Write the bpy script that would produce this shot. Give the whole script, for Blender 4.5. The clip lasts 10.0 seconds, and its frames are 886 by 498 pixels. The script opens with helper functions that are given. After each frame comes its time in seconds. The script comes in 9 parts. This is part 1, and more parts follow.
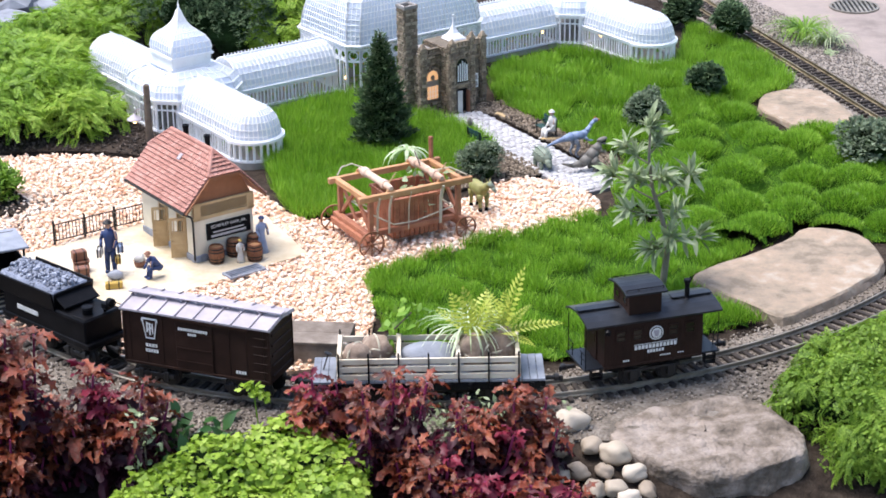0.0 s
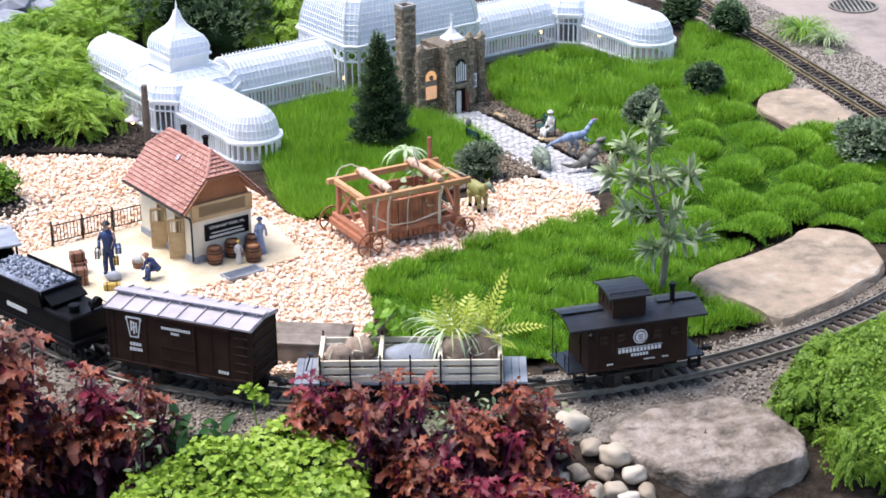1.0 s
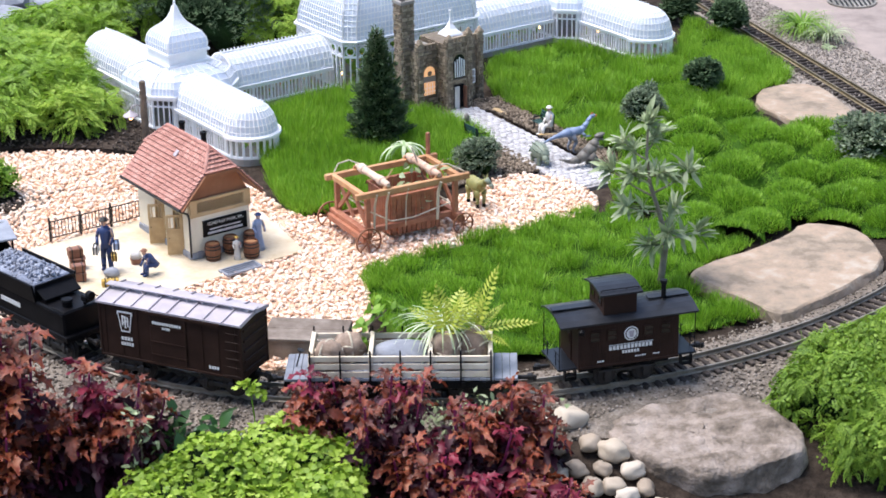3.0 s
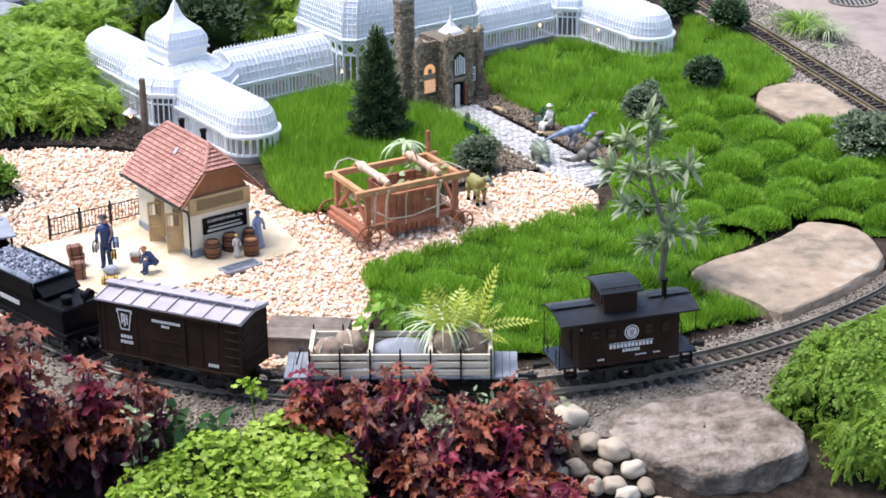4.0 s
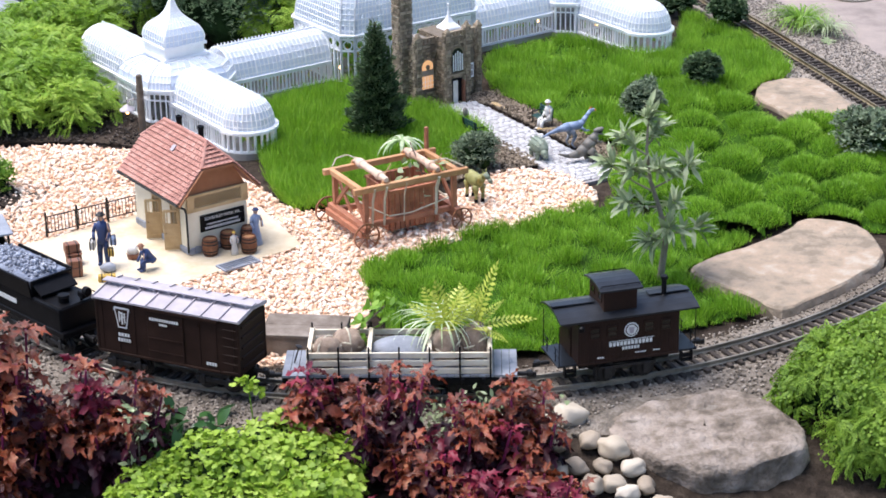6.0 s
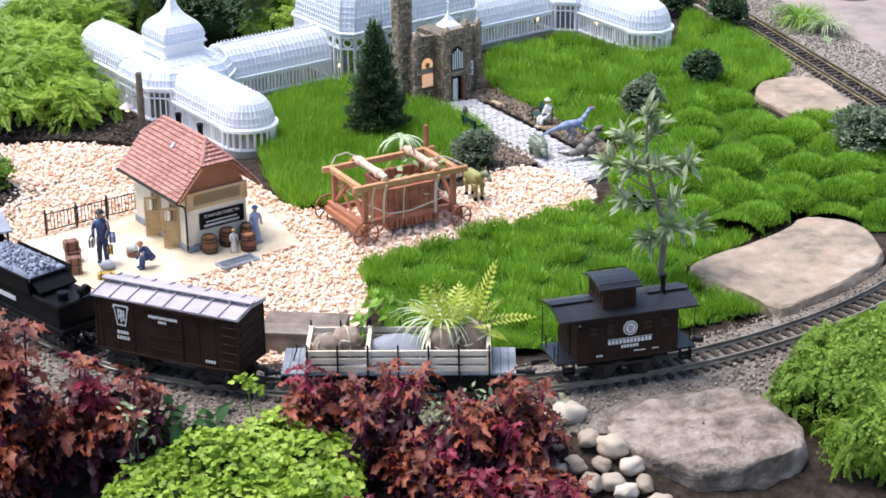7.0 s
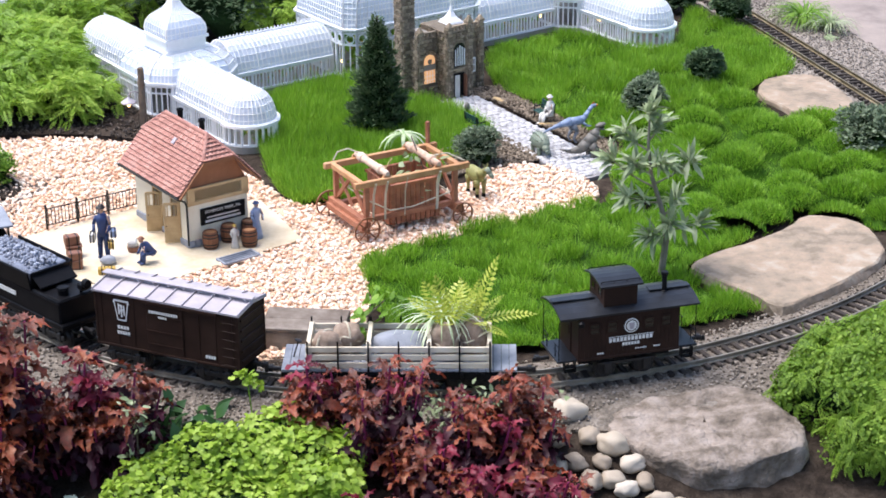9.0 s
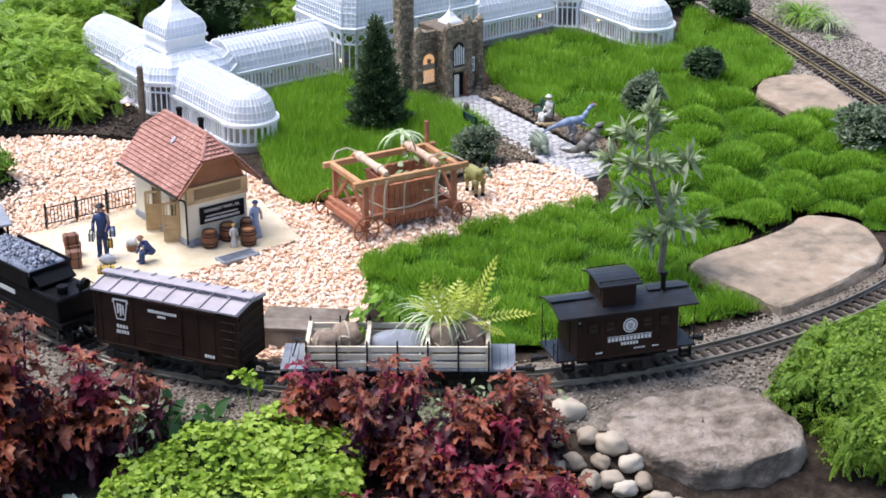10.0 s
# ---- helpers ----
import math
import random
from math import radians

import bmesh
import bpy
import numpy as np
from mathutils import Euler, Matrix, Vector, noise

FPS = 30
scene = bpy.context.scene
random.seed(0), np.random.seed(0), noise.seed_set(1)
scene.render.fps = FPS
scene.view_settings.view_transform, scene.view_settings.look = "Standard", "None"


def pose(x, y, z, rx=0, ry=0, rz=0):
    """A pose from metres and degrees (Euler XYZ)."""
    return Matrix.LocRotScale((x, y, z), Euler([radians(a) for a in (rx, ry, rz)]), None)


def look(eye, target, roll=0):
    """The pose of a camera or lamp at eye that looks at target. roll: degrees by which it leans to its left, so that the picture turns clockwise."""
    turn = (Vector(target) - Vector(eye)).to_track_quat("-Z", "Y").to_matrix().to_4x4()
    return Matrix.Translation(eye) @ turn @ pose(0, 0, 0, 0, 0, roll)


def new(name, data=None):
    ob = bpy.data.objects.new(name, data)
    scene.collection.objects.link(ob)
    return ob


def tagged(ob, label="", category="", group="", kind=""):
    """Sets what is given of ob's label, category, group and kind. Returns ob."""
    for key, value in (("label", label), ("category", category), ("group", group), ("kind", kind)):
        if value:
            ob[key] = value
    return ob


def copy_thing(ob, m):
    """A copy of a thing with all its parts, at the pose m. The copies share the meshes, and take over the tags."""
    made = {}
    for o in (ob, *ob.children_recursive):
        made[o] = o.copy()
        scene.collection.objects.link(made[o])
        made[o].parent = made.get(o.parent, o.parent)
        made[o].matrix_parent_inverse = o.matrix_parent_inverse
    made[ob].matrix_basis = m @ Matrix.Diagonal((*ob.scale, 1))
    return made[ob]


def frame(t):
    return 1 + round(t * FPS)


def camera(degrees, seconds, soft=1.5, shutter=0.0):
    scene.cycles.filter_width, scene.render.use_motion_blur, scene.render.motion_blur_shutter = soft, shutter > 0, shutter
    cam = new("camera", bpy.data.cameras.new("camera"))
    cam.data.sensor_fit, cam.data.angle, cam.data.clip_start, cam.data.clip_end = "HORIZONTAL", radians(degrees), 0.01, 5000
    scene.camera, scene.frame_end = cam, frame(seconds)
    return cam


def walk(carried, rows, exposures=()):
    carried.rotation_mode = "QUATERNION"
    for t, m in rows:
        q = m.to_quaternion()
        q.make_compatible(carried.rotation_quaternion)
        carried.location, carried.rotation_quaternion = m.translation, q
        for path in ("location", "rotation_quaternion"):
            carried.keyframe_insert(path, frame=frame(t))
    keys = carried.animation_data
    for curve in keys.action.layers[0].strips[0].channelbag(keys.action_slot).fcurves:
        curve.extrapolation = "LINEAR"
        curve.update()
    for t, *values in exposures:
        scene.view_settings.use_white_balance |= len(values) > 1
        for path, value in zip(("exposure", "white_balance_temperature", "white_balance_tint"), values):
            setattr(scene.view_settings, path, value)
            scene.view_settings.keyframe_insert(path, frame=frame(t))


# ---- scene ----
cam = camera(24.0, 10.0, soft=1.7)
PATH = [
    (0, look((-0.0000, -3.0000, 1.4240), (-0.0000, 0.5227, -0.0011), -0.8)),
    (0.5, look((-0.0005, -2.9948, 1.4228), (-0.0001, 0.5272, -0.0041), -0.763)),
    (1, look((-0.0021, -2.9909, 1.4248), (0.0022, 0.5307, -0.0028), -0.821)),
    (1.5, look((-0.0037, -2.9866, 1.4221), (0.0052, 0.5352, -0.0053), -0.68)),
    (2, look((-0.0037, -2.9821, 1.4215), (0.0074, 0.5383, -0.0091), -0.709)),
    (2.5, look((-0.0001, -2.9878, 1.4243), (0.0054, 0.5314, -0.0094), -0.886)),
    (4, look((-0.0020, -2.9821, 1.4215), (0.0048, 0.5352, -0.0167), -0.765)),
    (4.5, look((-0.0013, -2.9727, 1.4211), (0.0109, 0.5433, -0.0203), -0.783)),
    (5, look((-0.0045, -2.9698, 1.4198), (0.0119, 0.5460, -0.0219), -0.734)),
    (5.5, look((-0.0059, -2.9667, 1.4206), (0.0069, 0.5478, -0.0243), -0.799)),
    (7, look((-0.0035, -2.9673, 1.4206), (0.0087, 0.5447, -0.0304), -0.721)),
    (7.5, look((-0.0043, -2.9691, 1.4202), (0.0136, 0.5425, -0.0320), -0.526)),
    (8, look((-0.0035, -2.9649, 1.4189), (0.0096, 0.5469, -0.0326), -0.601)),
    (8.5, look((-0.0026, -2.9629, 1.4195), (0.0126, 0.5475, -0.0355), -0.602)),
    (9, look((-0.0017, -2.9620, 1.4170), (0.0062, 0.5482, -0.0385), -0.486)),
    (9.5, look((-0.0058, -2.9653, 1.4174), (0.0088, 0.5448, -0.0384), -0.402)),
    (10, look((-0.0024, -2.9637, 1.4192), (0.0082, 0.5456, -0.0385), -0.373)),
]
walk(cam, PATH, [(0, 1.16, 6500, 15), (2.5, 1.11, 6500, 15), (9.0, 1.11, 6500, 15), (10.0, 0.93, 6500, 15)])

# ---- light: bright overcast day ----
SUN_AZ, SUN_EL = 286.0, 68.0
world = bpy.data.worlds.new("sky")
world.use_nodes = True
scene.world = world
wn = world.node_tree
sky = wn.nodes.new("ShaderNodeTexSky")
sky.sky_type = "NISHITA"
sky.sun_disc = False
sky.sun_elevation = radians(SUN_EL)
sky.sun_rotation = radians(SUN_AZ)
sky.dust_density = 1.0
sky.air_density = 1.0
sky.ozone_density = 1.0
wn.links.new(sky.outputs[0], wn.nodes["Background"].inputs[0])
wn.nodes["Background"].inputs[1].default_value = 0.118
sun_data = bpy.data.lights.new("sun", "SUN")
sun_data.energy = 2.9
sun_data.angle = radians(45)
sun_data.color = (1.0, 0.98, 0.95)
sun = new("sun", sun_data)
az = radians(SUN_AZ)
sun.matrix_world = look((5 * math.sin(az), 5 * math.cos(az), 5 * math.tan(radians(SUN_EL))), (0, 0, 0))

# ---- helpers for meshes and materials ----
def rgb(c):
    return (c[0], c[1], c[2], 1.0)


def mat(name, cols, scale=40.0, rough=0.7, metal=0.0, bump=0.2, bscale=300.0, island=0.0, objrand=0.0, trans=0.0,
        big=0.15, depth=0.002, spec=0.4, coat=0.0, stops=None, hue=0.0):
    """Colour from noise at two scales over a ramp, with fine relief and optional variation by piece."""
    m = bpy.data.materials.new(name)
    m.use_nodes = True
    nt = m.node_tree
    n, l = nt.nodes, nt.links
    bsdf = n["Principled BSDF"]
    tc = n.new("ShaderNodeTexCoord")
    n1 = n.new("ShaderNodeTexNoise")
    n1.inputs["Scale"].default_value = scale
    n1.inputs["Detail"].default_value = 6
    n1.inputs["Roughness"].default_value = 0.65
    n2 = n.new("ShaderNodeTexNoise")
    n2.inputs["Scale"].default_value = scale * big
    n2.inputs["Detail"].default_value = 3
    for q in (n1, n2):
        l.new(tc.outputs["Object"], q.inputs["Vector"])
    add = n.new("ShaderNodeMath")
    add.operation = "ADD"
    l.new(n1.outputs["Fac"], add.inputs[0])
    l.new(n2.outputs["Fac"], add.inputs[1])
    half = n.new("ShaderNodeMapRange")
    half.inputs["From Min"].default_value = 0.7
    half.inputs["From Max"].default_value = 1.3
    l.new(add.outputs[0], half.inputs["Value"])
    fac = half.outputs[0]
    if island or objrand:
        if island:
            g = n.new("ShaderNodeNewGeometry")
            src, amount = g.outputs["Random Per Island"], island
        else:
            g = n.new("ShaderNodeObjectInfo")
            src, amount = g.outputs["Random"], objrand
        mx = n.new("ShaderNodeMix")
        mx.inputs[0].default_value = amount
        l.new(fac, mx.inputs[2])
        l.new(src, mx.inputs[3])
        fac = mx.outputs[0]
    ramp = n.new("ShaderNodeValToRGB")
    l.new(fac, ramp.inputs[0])
    el = ramp.color_ramp.elements
    while len(el) < len(cols):
        el.new(0.5)
    for i, c in enumerate(cols):
        el[i].position = stops[i] if stops else i / max(1, len(cols) - 1)
        el[i].color = rgb(c)
    l.new(ramp.outputs[0], bsdf.inputs["Base Color"])
    rr = n.new("ShaderNodeMapRange")
    rr.inputs["To Min"].default_value = max(0.05, rough - 0.12)
    rr.inputs["To Max"].default_value = min(1.0, rough + 0.12)
    l.new(n2.outputs["Fac"], rr.inputs["Value"])
    l.new(rr.outputs[0], bsdf.inputs["Roughness"])
    bsdf.inputs["Metallic"].default_value = metal
    bsdf.inputs["Specular IOR Level"].default_value = spec
    bsdf.inputs["Coat Weight"].default_value = coat
    if bump:
        n3 = n.new("ShaderNodeTexNoise")
        n3.inputs["Scale"].default_value = bscale
        n3.inputs["Detail"].default_value = 5
        l.new(tc.outputs["Object"], n3.inputs["Vector"])
        b = n.new("ShaderNodeBump")
        b.inputs["Strength"].default_value = bump
        b.inputs["Distance"].default_value = depth
        l.new(n3.outputs["Fac"], b.inputs["Height"])
        l.new(b.outputs[0], bsdf.inputs["Normal"])
    if trans:
        tr = n.new("ShaderNodeBsdfTranslucent")
        l.new(ramp.outputs[0], tr.inputs["Color"])
        ms = n.new("ShaderNodeMixShader")
        ms.inputs[0].default_value = trans
        l.new(bsdf.outputs[0], ms.inputs[1])
        l.new(tr.outputs[0], ms.inputs[2])
        l.new(ms.outputs[0], n["Material Output"].inputs["Surface"])
    return m


def glow(name, colour, strength):
    m = bpy.data.materials.new(name)
    m.use_nodes = True
    b = m.node_tree.nodes["Principled BSDF"]
    b.inputs["Base Color"].default_value = rgb(colour)
    b.inputs["Emission Color"].default_value = rgb(colour)
    b.inputs["Emission Strength"].default_value = strength
    return m


def place(ob, material, parent, label=""):
    if material is not None and not ob.data.materials:
        ob.data.materials.append(material)
    if parent is not None:
        ob.parent = parent
    if label:
        ob["label"] = label
    return ob


def part(name, bm, material, parent=None, label="", smooth=False):
    me = bpy.data.meshes.new(name)
    bmesh.ops.recalc_face_normals(bm, faces=bm.faces)
    if smooth:
        for f in bm.faces:
            f.smooth = True
    bm.to_mesh(me)
    bm.free()
    return place(new(name, me), material, parent, label)


def share(name, ob, m, parent):
    """Another object on the mesh of ob, placed in the space of its parent."""
    o = new(name, ob.data)
    o.parent = parent
    o.matrix_basis = m
    return o


def thing(name, m, label, category, group="", kind=""):
    e = new(name)
    e.empty_display_size = 0.02
    e.matrix_basis = m
    return tagged(e, label, category, group, kind)


def I(x=0, y=0, z=0, rx=0, ry=0, rz=0):
    return pose(x, y, z, rx, ry, rz)


def box(bm, sx, sy, sz, m=None, bevel=0.0, taper=1.0):
    """A box centred on m, with chamfered edges and an optional narrower top."""
    r = bmesh.ops.create_cube(bm, size=1.0)
    vs = r["verts"]
    for v in vs:
        t = taper if v.co.z > 0 else 1.0
        v.co = Vector((v.co.x * sx * t, v.co.y * sy * t, v.co.z * sz))
    if bevel:
        es = list({e for v in vs for e in v.link_edges})
        q = bmesh.ops.bevel(bm, geom=es, offset=bevel, segments=1, affect="EDGES", profile=0.5)
        vs = list({v for f in q["faces"] for v in f.verts} | {v for v in vs if v.is_valid})
    if m is not None:
        bmesh.ops.transform(bm, matrix=m, verts=vs)
    return bm


def cyl(bm, r1, r2, h, m=None, seg=12, caps=True):
    """A round bar from z=0 to z=h."""
    q = bmesh.ops.create_cone(bm, cap_ends=caps, segments=seg, radius1=r1, radius2=r2, depth=h)
    bmesh.ops.translate(bm, verts=q["verts"], vec=(0, 0, h / 2))
    if m is not None:
        bmesh.ops.transform(bm, matrix=m, verts=q["verts"])
    return bm


def bar(bm, a, b, r, seg=6, r2=None):
    a, b = Vector(a), Vector(b)
    d = b - a
    m = Matrix.Translation(a) @ d.to_track_quat("Z", "Y").to_matrix().to_4x4()
    return cyl(bm, r, r if r2 is None else r2, d.length, m, seg)


def beam(bm, a, b, w, h, up=(0, 0, 1), bevel=0.0):
    """A squared timber from a to b."""
    a, b = Vector(a), Vector(b)
    x = (b - a).normalized()
    y = Vector(up).cross(x)
    if y.length < 1e-4:
        y = Vector((0, 1, 0))
    y.normalize()
    z = x.cross(y)
    m = Matrix((x, y, z)).transposed().to_4x4()
    m.translation = (a + b) / 2
    return box(bm, (b - a).length, w, h, m, bevel)


def lathe(bm, prof, seg=16, m=None, ring=False):
    """A turned body from (radius, height) pairs."""
    rings = []
    for r, z in prof:
        rings.append([bm.verts.new((r * math.cos(2 * math.pi * i / seg), r * math.sin(2 * math.pi * i / seg), z)) for i in range(seg)])
    for a, b in zip(rings, rings[1:] + (rings[:1] if ring else [])):
        for i in range(seg):
            bm.faces.new((a[i], a[(i + 1) % seg], b[(i + 1) % seg], b[i]))
    if not ring:
        bm.faces.new(rings[0][::-1])
        bm.faces.new(rings[-1])
    if m is not None:
        bmesh.ops.transform(bm, matrix=m, verts=[v for r in rings for v in r])
    return bm


def prism(bm, poly, z0, z1, m=None):
    """A slab over a plan outline."""
    a = [bm.verts.new((x, y, z0)) for x, y in poly]
    b = [bm.verts.new((x, y, z1)) for x, y in poly]
    n = len(poly)
    for i in range(n):
        bm.faces.new((a[i], a[(i + 1) % n], b[(i + 1) % n], b[i]))
    bm.faces.new(a[::-1])
    bm.faces.new(b)
    if m is not None:
        bmesh.ops.transform(bm, matrix=m, verts=a + b)
    return bm


def blob(bm, sx, sy, sz, m=None, sub=2, rough=0.0, freq=3.0, seed=0):
    q = bmesh.ops.create_icosphere(bm, subdivisions=sub, radius=1.0)
    for v in q["verts"]:
        k = 1.0 + rough * noise.noise(v.co * freq * 0.5 + Vector((seed * 7.3, seed * 1.7, 0)))
        v.co = Vector((v.co.x * sx * k, v.co.y * sy * k, v.co.z * sz * k))
    if m is not None:
        bmesh.ops.transform(bm, matrix=m, verts=q["verts"])
    return bm


def tube(bm, pts, r, seg=6, r2=None):
    pts = [Vector(p) for p in pts]
    for i in range(len(pts) - 1):
        k0 = r if r2 is None else r + (r2 - r) * i / (len(pts) - 1)
        k1 = r if r2 is None else r + (r2 - r) * (i + 1) / (len(pts) - 1)
        bar(bm, pts[i], pts[i + 1], k0, seg, k1)
    return bm


def scatter(name, tv, tf, turns, locs, material, parent=None, label="", smooth=False):
    """One mesh of many small pieces: the template (tv, tf) under each 3x3 turn and place."""
    tv = np.asarray(tv, float)
    n, k = len(locs), len(tv)
    co = np.einsum("nij,kj->nki", turns, tv) + np.asarray(locs)[:, None, :]
    loops = np.concatenate([np.asarray(f) for f in tf])
    lens = np.array([len(f) for f in tf])
    all_loops = (loops[None, :] + (np.arange(n) * k)[:, None]).ravel()
    tot = np.tile(lens, n)
    me = bpy.data.meshes.new(name)
    me.vertices.add(n * k)
    me.vertices.foreach_set("co", co.ravel())
    me.loops.add(len(all_loops))
    me.loops.foreach_set("vertex_index", all_loops.astype(np.int32))
    me.polygons.add(len(tot))
    me.polygons.foreach_set("loop_start", (np.cumsum(tot) - tot).astype(np.int32))
    me.polygons.foreach_set("loop_total", tot.astype(np.int32))
    if smooth:
        me.polygons.foreach_set("use_smooth", np.ones(len(tot), bool))
    me.update(calc_edges=True)
    me.validate()
    return place(new(name, me), material, parent, label)


def frames(dirs, rng, size, roll=None, aspect=None):
    """Turns that lay a template's +y along dirs, its face upwards as far as it can, scaled by size."""
    d = np.asarray(dirs, float)
    d /= np.linalg.norm(d, axis=1)[:, None]
    up = np.tile(np.array([0, 0, 1.0]), (len(d), 1)) + rng.normal(0, 0.35, (len(d), 3))
    x = np.cross(d, up)
    x /= np.linalg.norm(x, axis=1)[:, None] + 1e-9
    z = np.cross(x, d)
    a = np.ones(len(d)) if aspect is None else aspect
    return np.stack([x * (size * a)[:, None], d * size[:, None], z * size[:, None]], axis=2)


def inside(px, py, poly):
    """Which points lie in a plan outline."""
    c = np.zeros(len(px), bool)
    j = len(poly) - 1
    for i in range(len(poly)):
        xi, yi = poly[i]
        xj, yj = poly[j]
        with np.errstate(divide="ignore", invalid="ignore"):
            c ^= ((yi > py) != (yj > py)) & (px < (xj - xi) * (py - yi) / (yj - yi + 1e-12) + xi)
        j = i
    return c


def fill(poly, n, rng):
    """n random places in a plan outline."""
    p = np.array(poly)
    lo, hi = p.min(0), p.max(0)
    out = []
    while sum(len(q) for q in out) < n:
        q = lo + (hi - lo) * rng.random((max(n, 1000), 2))
        out.append(q[inside(q[:, 0], q[:, 1], poly)])
    return np.concatenate(out)[:n]


def smooth_outline(poly, steps=3):
    p = [Vector((x, y)) for x, y in poly]
    for _ in range(steps):
        q = []
        for i in range(len(p)):
            a, b = p[i], p[(i + 1) % len(p)]
            q += [a * 0.75 + b * 0.25, a * 0.25 + b * 0.75]
        p = q
    return [(v.x, v.y) for v in p]


LEAF = ([(0, 0, 0), (-0.28, 0.35, 0.05), (0.28, 0.35, 0.05), (-0.2, 0.7, 0.03), (0.2, 0.7, 0.03), (0, 1, -0.06), (0, 0.4, 0), (0, 0.72, 0)],
        [(0, 6, 1), (0, 2, 6), (1, 6, 7, 3), (6, 2, 4, 7), (3, 7, 5), (7, 4, 5)])
ROUND = ([(0, 0, 0), (-0.4, 0.3, 0.05), (-0.42, 0.7, 0.05), (0, 0.95, 0), (0.42, 0.7, 0.05), (0.4, 0.3, 0.05)], [(0, 1, 2, 3), (0, 3, 4, 5)])
BLADE = ([(-0.5, 0, 0), (0.5, 0, 0), (-0.38, 0.5, 0), (0.38, 0.5, 0), (0, 1, 0)], [(0, 1, 3, 2), (2, 3, 4)])



def trifoil():
    """A flat leaf of three notched lobes on a short stalk, one long."""
    out = [(0.05, 0.10), (0.30, 0.08), (0.50, 0.26), (0.42, 0.36), (0.54, 0.52), (0.34, 0.60), (0.22, 0.56), (0.32, 0.78), (0.20, 0.98), (0.08, 0.90)]
    v = [(0, 0.42, -0.04), (0, 0.0, 0.0)]
    right = [(x, y, 0.05 - 0.16 * x * x - 0.05 * y) for x, y in out]
    left = [(-x, y, z) for x, y, z in right]
    v += right + [(0, 0.86, -0.02)] + left[::-1]
    n = len(v)
    return v, [(0, i, i + 1 if i + 1 < n else 1) for i in range(1, n)]


def frond_template(pairs=6):
    """A flat spray: leaflets in pairs along a drooping rib, one long."""
    v, f = [], []
    for k in range(pairs + 1):
        y = k / (pairs + 1)
        z = -0.16 * y * y
        w = 0.34 * (1 - 0.75 * y) * (0.75 if k == 0 else 1.0)
        for sgn in (-1, 1):
            b = len(v)
            v += [(0, y, z), (sgn * w * 0.45, y + 0.00, z + 0.02), (sgn * w, y + 0.13, z - 0.03), (sgn * w * 0.5, y + 0.15, z + 0.01)]
            f.append((b, b + 1, b + 2, b + 3) if sgn > 0 else (b + 3, b + 2, b + 1, b))
    b = len(v)
    v += [(-0.05, 0.82, -0.12), (0.05, 0.82, -0.12), (0, 1.0, -0.17)]
    f.append((b, b + 1, b + 2))
    return v, f


TRIFOIL = trifoil()
FROND = frond_template()

# ---- materials ----
M_SOIL = mat("dark_mulch", [(0.012, 0.009, 0.007), (0.035, 0.026, 0.02), (0.075, 0.058, 0.045)], 60, 0.95, bump=1.0, bscale=140, depth=0.006, spec=0.1)
M_BALLAST = mat("grit", [(0.070, 0.058, 0.045), (0.175, 0.146, 0.116), (0.31, 0.27, 0.225)], 190, 0.95, bump=1.0, bscale=260, depth=0.004)
M_GRIT = mat("grit_stone", [(0.060, 0.049, 0.037), (0.190, 0.157, 0.124), (0.40, 0.35, 0.295)], 60, 0.9, bump=0.3, island=0.85)
M_FARGRIT = mat("pale_grit", [(0.10, 0.085, 0.07), (0.26, 0.225, 0.19), (0.46, 0.41, 0.36)], 90, 0.9, bump=0.4, island=0.7)
M_PEACH = mat("peach_pebble", [(0.60, 0.31, 0.17), (0.80, 0.54, 0.38), (0.88, 0.73, 0.59), (0.92, 0.86, 0.78)], 90, 0.6, bump=0.25, island=0.75)
M_PEACHBED = mat("peach_bed", [(0.50, 0.34, 0.22), (0.70, 0.52, 0.38)], 120, 0.9, bump=0.8, bscale=160, depth=0.004)
M_ASPHALT = mat("asphalt", [(0.16, 0.13, 0.115), (0.27, 0.225, 0.20), (0.34, 0.28, 0.24)], 12, 0.9, bump=0.4, bscale=400)
M_CONCRETE = mat("pale_slab", [(0.42, 0.33, 0.20), (0.56, 0.47, 0.33), (0.68, 0.61, 0.48)], 25, 0.85, bump=0.15, bscale=500, depth=0.001)
M_FLAG = mat("flagstone", [(0.19, 0.150, 0.108), (0.26, 0.208, 0.152), (0.33, 0.248, 0.178), (0.38, 0.325, 0.258)], 34, 0.85, bump=0.8, bscale=110, depth=0.004, stops=[0.08, 0.30, 0.62, 0.95], big=0.25)
M_BOULDER = mat("boulder", [(0.055, 0.043, 0.031), (0.150, 0.120, 0.093), (0.260, 0.215, 0.178), (0.335, 0.285, 0.245)], 30, 0.9, bump=1.0, bscale=110, depth=0.006, stops=[0.1, 0.4, 0.65, 0.9])
M_GREYROCK = mat("grey_rock", [(0.10, 0.11, 0.13), (0.30, 0.32, 0.36), (0.5, 0.52, 0.56)], 9, 0.85, bump=0.6, bscale=40, depth=0.006, objrand=0.3)
M_COBBLE = mat("river_pebble", [(0.180, 0.139, 0.098), (0.328, 0.269, 0.203), (0.426, 0.362, 0.280), (0.541, 0.485, 0.406)], 40, 0.6, bump=0.3, objrand=0.85)
M_PAVE = mat("pale_paver", [(0.30, 0.29, 0.29), (0.46, 0.45, 0.45), (0.58, 0.57, 0.57)], 60, 0.8, bump=0.3, objrand=0.5)
